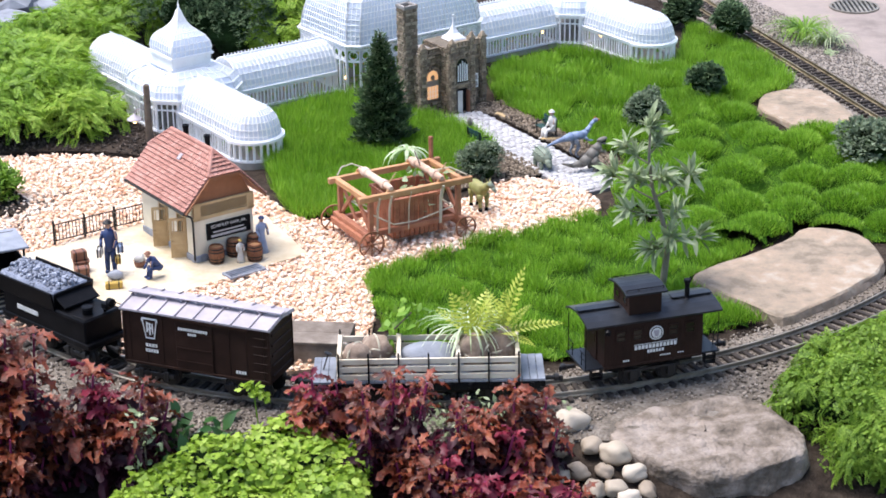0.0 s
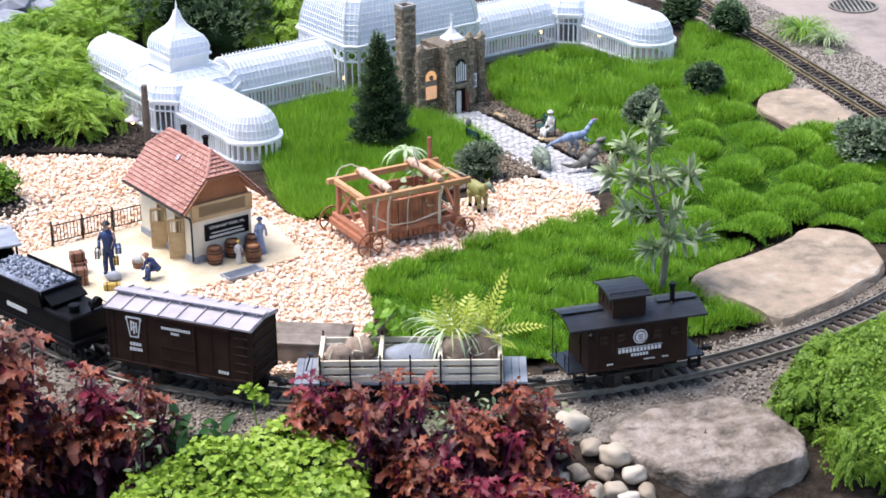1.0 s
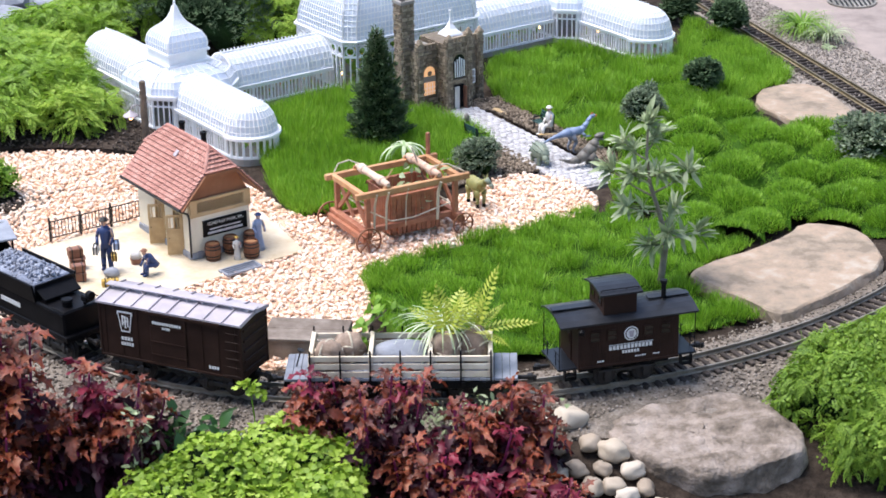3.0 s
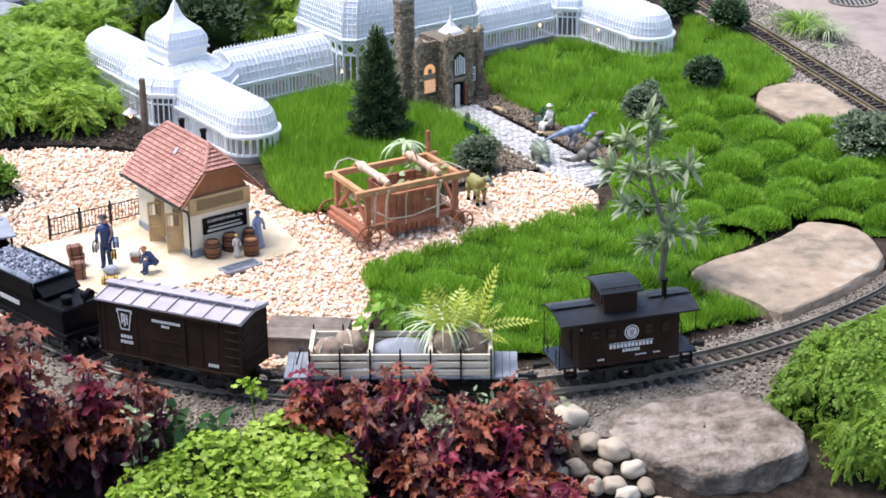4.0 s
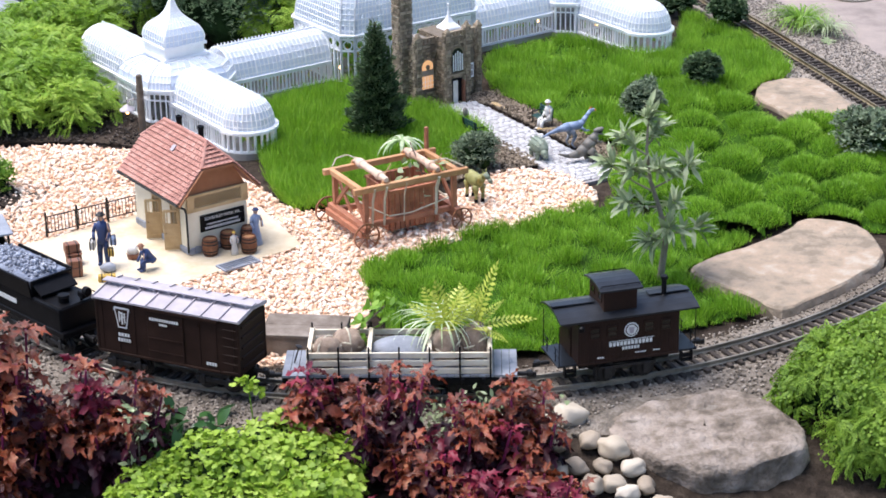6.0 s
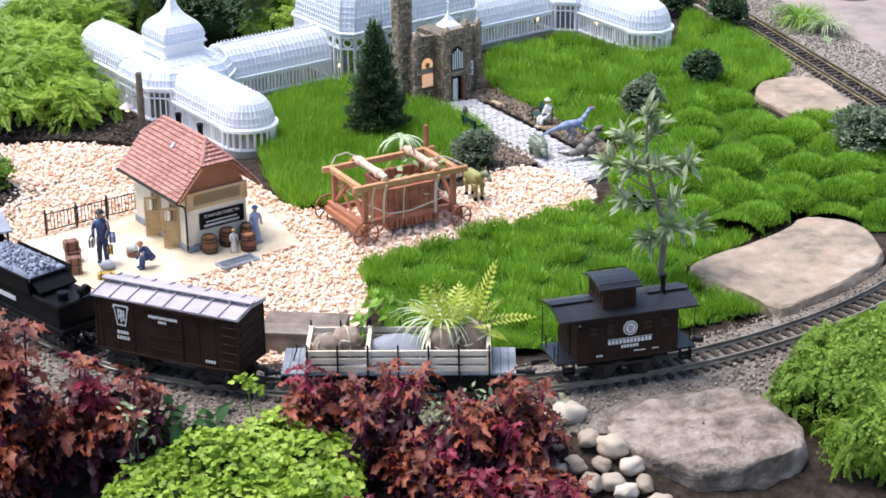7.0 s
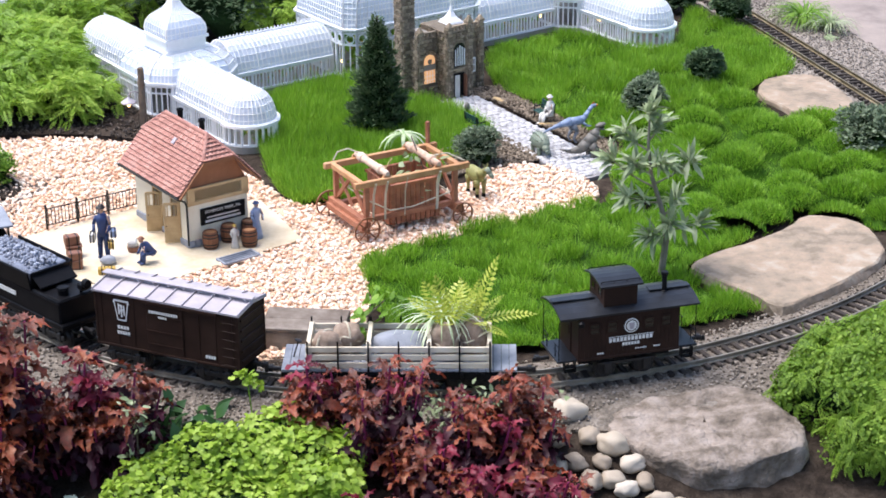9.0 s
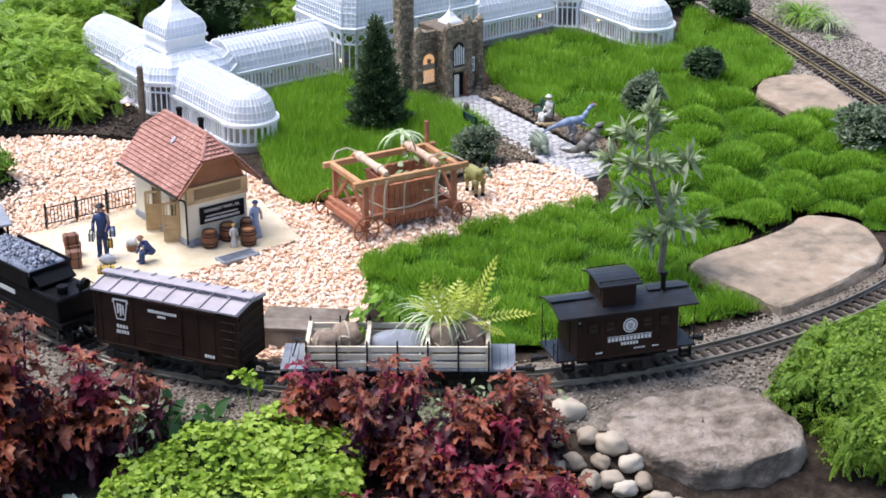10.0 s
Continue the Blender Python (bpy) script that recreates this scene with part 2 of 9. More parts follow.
M_PAVEBED = mat("paver_joint", [(0.22, 0.21, 0.21), (0.34, 0.33, 0.33)], 80, 0.95, bump=0.3)
M_GRASS = mat("grass_blade", [(0.055, 0.135, 0.008), (0.185, 0.39, 0.020), (0.42, 0.64, 0.08)], 9, 0.5, bump=0, island=0.72, trans=0.35, big=0.5)
# turf green with the shade of the gaps painted into it
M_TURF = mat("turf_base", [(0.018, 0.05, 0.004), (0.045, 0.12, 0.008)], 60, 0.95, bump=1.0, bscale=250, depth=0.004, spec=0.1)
M_LIME = mat("lime_leaf", [(0.08, 0.17, 0.010), (0.28, 0.43, 0.035), (0.54, 0.66, 0.14)], 10, 0.55, bump=0, island=0.5, trans=0.35, big=0.6)
M_FERNY = mat("ferny_leaf", [(0.074, 0.164, 0.010), (0.164, 0.328, 0.025), (0.295, 0.451, 0.068)], 8, 0.55, bump=0, island=0.55, trans=0.35, big=0.6)
M_FEATHER = mat("feathery_leaf", [(0.075, 0.17, 0.012), (0.22, 0.39, 0.03), (0.42, 0.55, 0.08)], 6, 0.55, bump=0, island=0.5, trans=0.35, big=0.5)
M_COLEUS = mat("coleus_leaf", [(0.016, 0.004, 0.005), (0.065, 0.009, 0.012), (0.13, 0.034, 0.012), (0.25, 0.046, 0.020), (0.32, 0.095, 0.035), (0.38, 0.20, 0.12)], 130, 0.38, bump=0.8, bscale=400, island=0.45, trans=0.2, spec=0.5, big=0.4)
M_COLEUS_YOUNG = mat("young_coleus_leaf", [(0.07, 0.006, 0.014), (0.19, 0.012, 0.035), (0.36, 0.045, 0.07)], 70, 0.45, bump=0.4, bscale=300, island=0.6, trans=0.3, spec=0.4)
# darker copy of the coleus leaf, with shade low in the plant painted in
M_COLEUS_SHADE = mat("shaded_coleus_leaf", [(0.012, 0.003, 0.006), (0.035, 0.006, 0.014), (0.09, 0.012, 0.03)], 70, 0.5, bump=0.4, bscale=300, island=0.6, trans=0.15, spec=0.3)
M_COLEUS_STEM = mat("coleus_stem", [(0.13, 0.010, 0.05), (0.28, 0.03, 0.12)], 40, 0.5, bump=0)
M_CURLY = mat("curly_leaf", [(0.050, 0.115, 0.008), (0.160, 0.290, 0.020), (0.340, 0.480, 0.070)], 8, 0.6, bump=0, island=0.55, trans=0.35, big=0.6)
M_CONIFER = mat("conifer_needle", [(0.020, 0.045, 0.020), (0.075, 0.130, 0.058), (0.20, 0.25, 0.14)], 15, 0.65, bump=0, island=0.6, trans=0.1, spec=0.1)
M_BOX = mat("grey_green_leaf", [(0.05, 0.08, 0.045), (0.15, 0.20, 0.12), (0.36, 0.41, 0.29)], 15, 0.55, bump=0, island=0.6, trans=0.15, spec=0.1)
M_SAGE = mat("silvery_leaf", [(0.16, 0.22, 0.10), (0.30, 0.37, 0.20), (0.46, 0.51, 0.33)], 15, 0.5, bump=0, island=0.6, trans=0.2)
M_STRIPE = mat("striped_leaf", [(0.22, 0.38, 0.10), (0.60, 0.68, 0.45), (0.78, 0.82, 0.68)], 25, 0.5, bump=0, island=0.6, trans=0.3)
M_BLUE_LEAF = mat("blue_green_leaf", [(0.03, 0.055, 0.05), (0.07, 0.12, 0.11), (0.12, 0.18, 0.17)], 15, 0.5, bump=0, island=0.5, trans=0.1)
M_YELLOW_FERN = mat("yellow_fern", [(0.22, 0.30, 0.03), (0.42, 0.48, 0.07), (0.60, 0.60, 0.10)], 20, 0.5, bump=0, island=0.5, trans=0.3)
M_BARK = mat("bark", [(0.08, 0.06, 0.045), (0.20, 0.16, 0.12)], 60, 0.9, bump=0.6, bscale=300)
# near-black green that paints the shade deep inside shrubs
M_FOLIAGE_SHADE = mat("foliage_shade", [(0.006, 0.014, 0.004), (0.02, 0.045, 0.012)], 40, 0.95, bump=1.0, bscale=120, depth=0.01, spec=0.1)

M_WHITE = mat("white_paint", [(0.78, 0.79, 0.81), (0.86, 0.87, 0.88), (0.90, 0.90, 0.90)], 30, 0.45, bump=0.05)
M_STONE = mat("brown_sandstone", [(0.14, 0.11, 0.075), (0.28, 0.22, 0.155), (0.42, 0.34, 0.25)], 45, 0.9, bump=0.5, bscale=250, objrand=0.6)
M_MORTAR = mat("mortar", [(0.12, 0.10, 0.075), (0.20, 0.165, 0.125)], 80, 0.95, bump=0.4)
M_STONE_ROOF = mat("grey_roof", [(0.22, 0.20, 0.18), (0.36, 0.34, 0.31)], 40, 0.8, bump=0.2)
M_TILE = mat("clay_tile", [(0.25, 0.11, 0.085), (0.39, 0.185, 0.145), (0.49, 0.27, 0.22)], 35, 0.75, bump=0.25, island=0.45)
M_CREAM = mat("cream_plaster", [(0.62, 0.56, 0.42), (0.74, 0.69, 0.55), (0.80, 0.76, 0.64)], 18, 0.85, bump=0.15, bscale=500, depth=0.0006)
M_TAN = mat("tan_board", [(0.36, 0.24, 0.11), (0.50, 0.36, 0.19), (0.58, 0.44, 0.26)], 35, 0.7, bump=0.15)
M_GABLE = mat("red_brown_board", [(0.20, 0.085, 0.04), (0.32, 0.14, 0.07)], 40, 0.75, bump=0.2)
M_BLACK = mat("black_paint", [(0.003, 0.003, 0.004), (0.006, 0.006, 0.007), (0.013, 0.013, 0.015)], 30, 0.4, bump=0.08, spec=0.10)
M_IRON = mat("dark_iron", [(0.006, 0.006, 0.007), (0.018, 0.017, 0.017)], 60, 0.5, metal=0.0, bump=0.1)
M_GREYROOF = mat("grey_roof_sheet", [(0.26, 0.235, 0.25), (0.38, 0.345, 0.37), (0.46, 0.42, 0.45)], 22, 0.5, bump=0.1)
M_BROWN = mat("tuscan_brown", [(0.017, 0.009, 0.007), (0.029, 0.015, 0.011), (0.042, 0.024, 0.018)], 22, 0.55, bump=0.12, spec=0.12)
M_DARKROOF = mat("black_roof", [(0.006, 0.007, 0.009), (0.013, 0.015, 0.019), (0.035, 0.038, 0.046)], 25, 0.34, bump=0.12, spec=0.40)
M_LETTER = mat("white_lettering", [(0.62, 0.62, 0.60), (0.76, 0.76, 0.74)], 60, 0.6, bump=0)
# coal; the pale blue tones paint in the reflected sky
M_COAL_SKY_SHEEN = mat("coal", [(0.05, 0.055, 0.07), (0.17, 0.19, 0.24), (0.45, 0.49, 0.58)], 60, 0.3, bump=0.3, island=0.6)
M_BRASS = mat("dull_rail_brass", [(0.10, 0.075, 0.04), (0.22, 0.175, 0.10), (0.36, 0.30, 0.19)], 45, 0.45, metal=0.7, bump=0.1)
M_STEEL = mat("rail_steel", [(0.13, 0.115, 0.09), (0.24, 0.215, 0.175), (0.36, 0.33, 0.28)], 45, 0.5, metal=0.5, bump=0.1)
M_TIE = mat("sleeper_brown", [(0.014, 0.011, 0.009), (0.034, 0.026, 0.021), (0.09, 0.073, 0.06)], 50, 0.85, bump=0.4, objrand=0.4)
M_CRATE = mat("pale_timber", [(0.56, 0.46, 0.33), (0.70, 0.61, 0.47), (0.78, 0.71, 0.59)], 40, 0.75, bump=0.15)
M_DECK = mat("grey_deck", [(0.14, 0.155, 0.18), (0.24, 0.26, 0.30), (0.34, 0.36, 0.40)], 30, 0.55, bump=0.12)
M_BURLAP = mat("burlap", [(0.13, 0.085, 0.06), (0.27, 0.20, 0.15), (0.42, 0.34, 0.27)], 70, 0.95, bump=0.7, bscale=500, depth=0.0015)
M_CARTWOOD = mat("red_wood", [(0.22, 0.075, 0.04), (0.37, 0.145, 0.08), (0.46, 0.21, 0.12)], 45, 0.6, bump=0.2)
M_CARTTOP = mat("orange_wood", [(0.36, 0.17, 0.07), (0.50, 0.26, 0.12), (0.58, 0.34, 0.18)], 45, 0.6, bump=0.2)
M_SPOOL = mat("cloth_roll", [(0.46, 0.29, 0.20), (0.62, 0.46, 0.35), (0.72, 0.58, 0.47)], 60, 0.85, bump=0.3)
M_ROPE = mat("rope", [(0.42, 0.37, 0.27), (0.64, 0.58, 0.46)], 90, 0.9, bump=0.3)
M_BARREL = mat("barrel_wood", [(0.13, 0.045, 0.02), (0.24, 0.095, 0.045), (0.32, 0.14, 0.07)], 50, 0.55, bump=0.2)
M_CHIP = mat("wood_chip", [(0.36, 0.24, 0.11), (0.55, 0.40, 0.21)], 60, 0.85, bump=0.3)


def plain(name, c, rough=0.55):
    k = [tuple(x * f for x in c) for f in (0.75, 1.0, 1.15)]
    return mat(name, k, 60, rough, bump=0.1)


M_NAVY = plain("navy_plastic", (0.03, 0.055, 0.15))
M_PALEBLUE = plain("pale_blue_plastic", (0.24, 0.31, 0.46))
M_SKIN = plain("painted_plastic", (0.42, 0.26, 0.18))
M_CASE = plain("brown_case", (0.23, 0.10, 0.06))
M_YELLOW = plain("ochre_case", (0.50, 0.33, 0.07))
M_FIGWHITE = plain("white_plastic", (0.62, 0.60, 0.56))
M_GREENBENCH = plain("bench_green", (0.015, 0.06, 0.05))
M_DINOBLUE = plain("slate_blue_plastic", (0.22, 0.28, 0.40))
M_DINOGREY = plain("warm_grey_plastic", (0.15, 0.14, 0.12))
M_DINOSPIKE = plain("grey_green_plastic", (0.20, 0.24, 0.18))
M_HORSE = plain("olive_plastic", (0.26, 0.25, 0.085))
M_ORANGE = plain("orange_plastic", (0.60, 0.22, 0.05))
M_WARMGLASS = glow("lit_window", (0.9, 0.48, 0.22), 0.32)
M_WINDOW = mat("dark_pane", [(0.012, 0.013, 0.014), (0.03, 0.032, 0.034)], 20, 0.15, bump=0)
M_OLIVEPANE = mat("brown_pane", [(0.008, 0.007, 0.005), (0.016, 0.014, 0.010)], 20, 0.2, bump=0)

# milky clear plastic of the greenhouse
M_GLAZE = bpy.data.materials.new("milky_glazing")
M_GLAZE.use_nodes = True
_n, _l = M_GLAZE.node_tree.nodes, M_GLAZE.node_tree.links
_b = _n["Principled BSDF"]
_b.inputs["Base Color"].default_value = (0.74, 0.80, 0.90, 1)
_b.inputs["Roughness"].default_value = 0.22
_t = _n.new("ShaderNodeBsdfTransparent")
_t.inputs["Color"].default_value = (0.92, 0.95, 1.0, 1)
_m = _n.new("ShaderNodeMixShader")
_w = _n.new("ShaderNodeTexNoise")
_w.inputs["Scale"].default_value = 14
_r = _n.new("ShaderNodeMapRange")
_r.inputs["To Min"].default_value = 0.80
_r.inputs["To Max"].default_value = 0.97
_l.new(_w.outputs["Fac"], _r.inputs["Value"])
_l.new(_r.outputs[0], _m.inputs[0])
_l.new(_t.outputs[0], _m.inputs[1])
_tr = _n.new("ShaderNodeBsdfTranslucent")
_tr.inputs["Color"].default_value = (0.80, 0.86, 0.96, 1)
_mt = _n.new("ShaderNodeMixShader")
_mt.inputs[0].default_value = 0.4
_l.new(_b.outputs[0], _mt.inputs[1])
_l.new(_tr.outputs[0], _mt.inputs[2])
_l.new(_mt.outputs[0], _m.inputs[2])
_l.new(_m.outputs[0], _n["Material Output"].inputs["Surface"])

# ---- ground ----
CX, CY, R = -0.064, 1.016, 1.134        # the curve of the near railway
RAIL_TOP = 0.017


def inward(phi):
    """The curve tightens towards its left end."""
    return -0.000075 * max(0.0, -(phi + 4.0)) ** 2


def track_point(phi, r=R, z=0.0):
    a = radians(phi)
    r = r + inward(phi)
    return Vector((CX + r * math.sin(a), CY - r * math.cos(a), z))


def ground_z(x, y):
    """Level garden, a bank falling to the path in front."""
    d = math.hypot(x - CX, y - CY) - R
    if y > CY:
        return 0.0
    k = min(1.0, max(0.0, (d - 0.10) / 0.30))
    return -0.065 * k * k * (3 - 2 * k)


def ground_sheet():
    bm = bmesh.new()
    xs = [-300, -60, -12, -4, -2] + [-1.4 + 0.05 * i for i in range(57)] + [2, 4, 12, 60, 300]
    ys = [-300, -60, -12, -4, -2, -1.2] + [-0.8 + 0.05 * i for i in range(77)] + [4, 8, 20, 80, 300]
    grid = []
    for y in ys:
        row = []
        for x in xs:
            z = ground_z(x, y)
            if abs(x) < 1.5 and -0.9 < y < 3:
                z += 0.004 * noise.noise(Vector((x * 6, y * 6, 0))) - 0.003
            row.append(bm.verts.new((x, y, z)))
        grid.append(row)
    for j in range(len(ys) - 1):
        for i in range(len(xs) - 1):
            bm.faces.new((grid[j][i], grid[j][i + 1], grid[j + 1][i + 1], grid[j + 1][i]))
    g = part("ground", bm, M_SOIL, smooth=True)
    return tagged(g, "dark brown mulch and bare soil of a garden bed", "ground", kind="structure")


ground_sheet()


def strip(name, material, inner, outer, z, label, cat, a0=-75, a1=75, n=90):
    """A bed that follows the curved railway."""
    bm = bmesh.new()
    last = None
    for i in range(n + 1):
        a = a0 + (a1 - a0) * i / n
        w = 0.012 * noise.noise(Vector((a * 0.13, 1, 0)))
        row = [bm.verts.new(track_point(a, r, zz)) for r, zz in
               ((inner + w, -0.012), (inner + 0.015 + w, z), (R, z + 0.001), (R + 0.05, z), (outer - 0.03, z - 0.001), (outer + w, -0.035))]
        if last:
            for k in range(5):
                bm.faces.new((last[k], last[k + 1], row[k + 1], row[k]))
        last = row
    return tagged(part(name, bm, material, smooth=True), label, cat, kind="structure")


strip("ballast_bed", M_BALLAST, R - 0.085, R + 0.17, 0.004, "grey-brown grit bed under the curved garden railway", "gravel bed")


def flat(name, outline, z, material, label, cat, steps=2, thick=0.012):
    bm = prism(bmesh.new(), smooth_outline(outline, steps), z - thick, z)
    return tagged(part(name, bm, material), label, cat, kind="structure")


PEACH = [(-0.98, 1.03), (-0.80, 1.06), (-0.64, 1.03), (-0.60, 1.0), (-0.40, 0.90), (-0.345, 0.80), (-0.27, 0.66), (-0.18, 0.66),
         (-0.06, 0.70), (0.06, 0.76), (0.11, 0.865), (0.20, 0.88), (0.27, 0.83), (0.32, 0.69), (0.20, 0.605), (0.06, 0.525), (-0.08, 0.44),
         (-0.13, 0.375), (-0.125, 0.30), (-0.115, 0.20), (-0.13, 0.05), (-0.25, -0.01), (-0.45, 0.02), (-0.66, 0.12), (-0.85, 0.30), (-1.0, 0.55)]
flat("peach_gravel_bed", PEACH, 0.003, M_PEACHBED, "sandy bed under peach coloured gravel", "gravel bed")
ASPH = [(0.90, 2.8), (0.80, 2.16), (0.935, 1.87), (1.03, 1.53), (1.2, 1.0), (3.5, 0.9), (3.5, 3.4), (0.9, 3.4)]
flat("asphalt_path", ASPH, 0.004, M_ASPHALT, "weathered pinkish grey asphalt walkway", "pavement", 0)
FARBED = [(0.55, 2.2), (0.65, 2.05), (0.73, 1.62), (0.83, 1.25), (0.98, 0.9), (1.3, 0.9), (1.04, 1.52), (0.94, 1.87), (0.81, 2.16), (0.9, 2.8), (0.55, 2.8)]
flat("far_ballast_bed", FARBED, 0.0025, M_FARGRIT, "grey-brown grit bed under the straight garden railway", "gravel bed", 1)


def pebble_template(seed):
    bm = bmesh.new()
    blob(bm, 0.5, 0.42, 0.33, None, 1, 0.45, 3.0, seed)
    tv = [tuple(v.co) for v in bm.verts]
    tf = [[v.index for v in f.verts] for f in bm.faces]
    bm.free()
    return tv, tf


def spin(n, rng, size, tilt=0.5):
    """Random turns about all axes, scaled."""
    out = np.zeros((n, 3, 3))
    for i in range(n):
        e = Euler((rng.normal(0, tilt), rng.normal(0, tilt), rng.random() * 6.283))
        out[i] = np.array(e.to_matrix()) * size[i]
    return out


PLATFORM = [(-0.86, 0.44), (-0.70, 0.545), (-0.56, 0.655), (-0.335, 0.685), (-0.245, 0.49), (-0.385, 0.375), (-0.60, 0.20), (-0.80, 0.26)]


def stones(name, outline, n, lo, hi, z, material, label, cat, seed, skip=None):
    rng = np.random.default_rng(seed)
    p = fill(outline, n, rng)
    if skip:
        p = p[~inside(p[:, 0], p[:, 1], skip)]
    d = np.hypot(p[:, 0] - CX, p[:, 1] - CY) - R
    p = p[(d < -0.06) | (p[:, 1] > CY)]
    n = len(p)
    s = lo + (hi - lo) * rng.random(n) ** 1.5
    locs = np.c_[p, z + s * 0.12 + 0.004 * rng.random(n)]
    tv, tf = pebble_template(seed)
    ob = scatter(name, tv, tf, spin(n, rng, s), locs, material)
    return tagged(ob, label, cat, kind="stuff")


stones("peach_gravel", smooth_outline(PEACH, 2), 20000, 0.005, 0.0115, 0.003, M_PEACH, "loose peach, cream and white gravel between lawn and station", "gravel", 5, skip=PLATFORM)

stones("far_grit", FARBED, 16000, 0.003, 0.007, 0.002, M_FARGRIT, "grey-brown grit along the straight railway", "grit", 6)


def grit(seed=8):
    rng = np.random.default_rng(seed)
    n = 9000
    a = rng.uniform(-48, 52, n)
    r = R - 0.085 + 0.25 * rng.random(n)
    shift = -0.000075 * np.maximum(0.0, -(a + 4.0)) ** 2
    s = rng.uniform(0.003, 0.007, n)
    rad = np.radians(a)
    x, y = CX + r * np.sin(rad), CY - r * np.cos(rad)
    free = ((x - 0.39) / 0.175) ** 2 + ((y + 0.245) / 0.125) ** 2 > 1
    a, r, s, rad, shift, x, y = a[free], r[free], s[free], rad[free], shift[free], x[free], y[free]
    n = len(a)
    z = np.where(r > R + 0.14, 0.004 - (r - R - 0.14) * 1.0, 0.005)
    x, y = x + shift * np.sin(rad), y - shift * np.cos(rad)
    tv, tf = pebble_template(seed)
    ob = scatter("grit", tv, tf, spin(n, rng, s), np.c_[x, y, z], M_GRIT)
    tagged(ob, "fine grey-brown grit strewn along the railway", "grit", kind="stuff")


grit()

# ---- platform of the station ----
bm = prism(bmesh.new(), PLATFORM, -0.01, 0.008)
tagged(part("platform", bm, M_CONCRETE), "pale sandy concrete station platform", "platform", kind="structure")


# ---- railways ----
def rail_mesh(pts, w=0.0028, h=0.0085, z=RAIL_TOP):
    """A rail of head, web and foot along plan points."""
    prof = [(-w * 1.2, -h), (-w * 1.2, -h * 0.85), (-w * 0.35, -h * 0.7), (-w * 0.35, -h * 0.4), (-w * 0.6, -h * 0.3), (-w * 0.6, 0),
            (w * 0.6, 0), (w * 0.6, -h * 0.3), (w * 0.35, -h * 0.4), (w * 0.35, -h * 0.7), (w * 1.2, -h * 0.85), (w * 1.2, -h)]
    bm = bmesh.new()
    last = None
    for i, p in enumerate(pts):
        t = (pts[min(i + 1, len(pts) - 1)] - pts[max(i - 1, 0)]).normalized()
        nrm = Vector((-t.y, t.x, 0))
        ring = [bm.verts.new(Vector((p.x, p.y, z)) + nrm * a + Vector((0, 0, b))) for a, b in prof]
        if last:
            for k in range(len(prof)):
                bm.faces.new((last[k], last[(k + 1) % len(prof)], ring[(k + 1) % len(prof)], ring[k]))
        last = ring
    return bm


GAUGE = 0.0235


def railway(name, mid, label, spacing, material):
    """mid(s) gives place and heading along the way; sleepers and two rails."""
    tr = thing(name, I(), label, "railway track", kind="structure")
    lo, hi = mid[1], mid[2]
    pts = [mid[0](lo + (hi - lo) * i / 120) for i in range(121)]
    for side in (-1, 1):
        part("rail", rail_mesh([p + Vector((-math.sin(h), math.cos(h), 0)) * GAUGE * side for p, h in pts]), material, tr, "worn metal rail")
    bm = box(bmesh.new(), 0.0085, 0.078, 0.009, None, 0.0012)
    first = part("sleeper", bm, M_TIE, tr, "dark brown sleeper")
    k = int((hi - lo) / spacing)
    rng = random.Random(4)
    for i in range(k):
        p, h = mid[0](lo + spacing * (i + 0.5))
        m = Matrix.Translation((p.x, p.y, 0.0052 + rng.uniform(-0.0006, 0.0006))) @ Euler((0, 0, h + rng.uniform(-0.02, 0.02))).to_matrix().to_4x4()
        if i == 0:
            first.matrix_basis = m
        else:
            share("sleeper", first, m, tr)
    return tr


def on_curve(s):
    a = math.degrees(s / R)
    d = track_point(a + 0.5) - track_point(a - 0.5)
    return track_point(a), math.atan2(d.y, d.x)


FAR_A, FAR_B = Vector((0.664, 2.125, 0)), Vector((0.924, 1.286, 0))
_d = (FAR_B - FAR_A).normalized()


def on_line(s):
    return FAR_A + _d * s, math.atan2(_d.y, _d.x)


railway("curved_railway", (on_curve, -1.05, 1.15), "curved garden railway track on dark sleepers", 0.0205, M_STEEL)
railway("straight_railway", (on_line, -0.5, 1.7), "straight brassy garden railway track on dark sleepers", 0.0205, M_BRASS)

# ---- train ----
def letters(parent, m, widths, h, gap=0.25, material=None, name="lettering", thick=0.0006):
    """A line of unreadable lettering: small upright bars on a face. m: left end, x along, z up."""
    bm = bmesh.new()
    x = 0.0
    for w in widths:
        box(bm, w * 0.72, thick, h, m @ I(x + w / 2, 0, h / 2))
        x += w
    return part(name, bm, material or M_LETTER, parent, "white lettering")


def wheelset(parent, x, r=0.0165, name="wheel"):
    made = []
    for s in (-1, 1):
        bm = bmesh.new()
        lathe(bm, [(r * 0.25, -0.001), (r * 0.8, 0.0), (r * 0.85, 0.002), (r, 0.002), (r, 0.006), (r * 1.12, 0.0065), (r * 1.12, 0.0085), (r * 0.3, 0.0085)], 20)
        w = part(name, bm, M_IRON, parent, "dark metal wheel")
        w.matrix_basis = I(x, s * 0.0285, r, 90 * s, 0, 0)
        made.append(w)
    return made


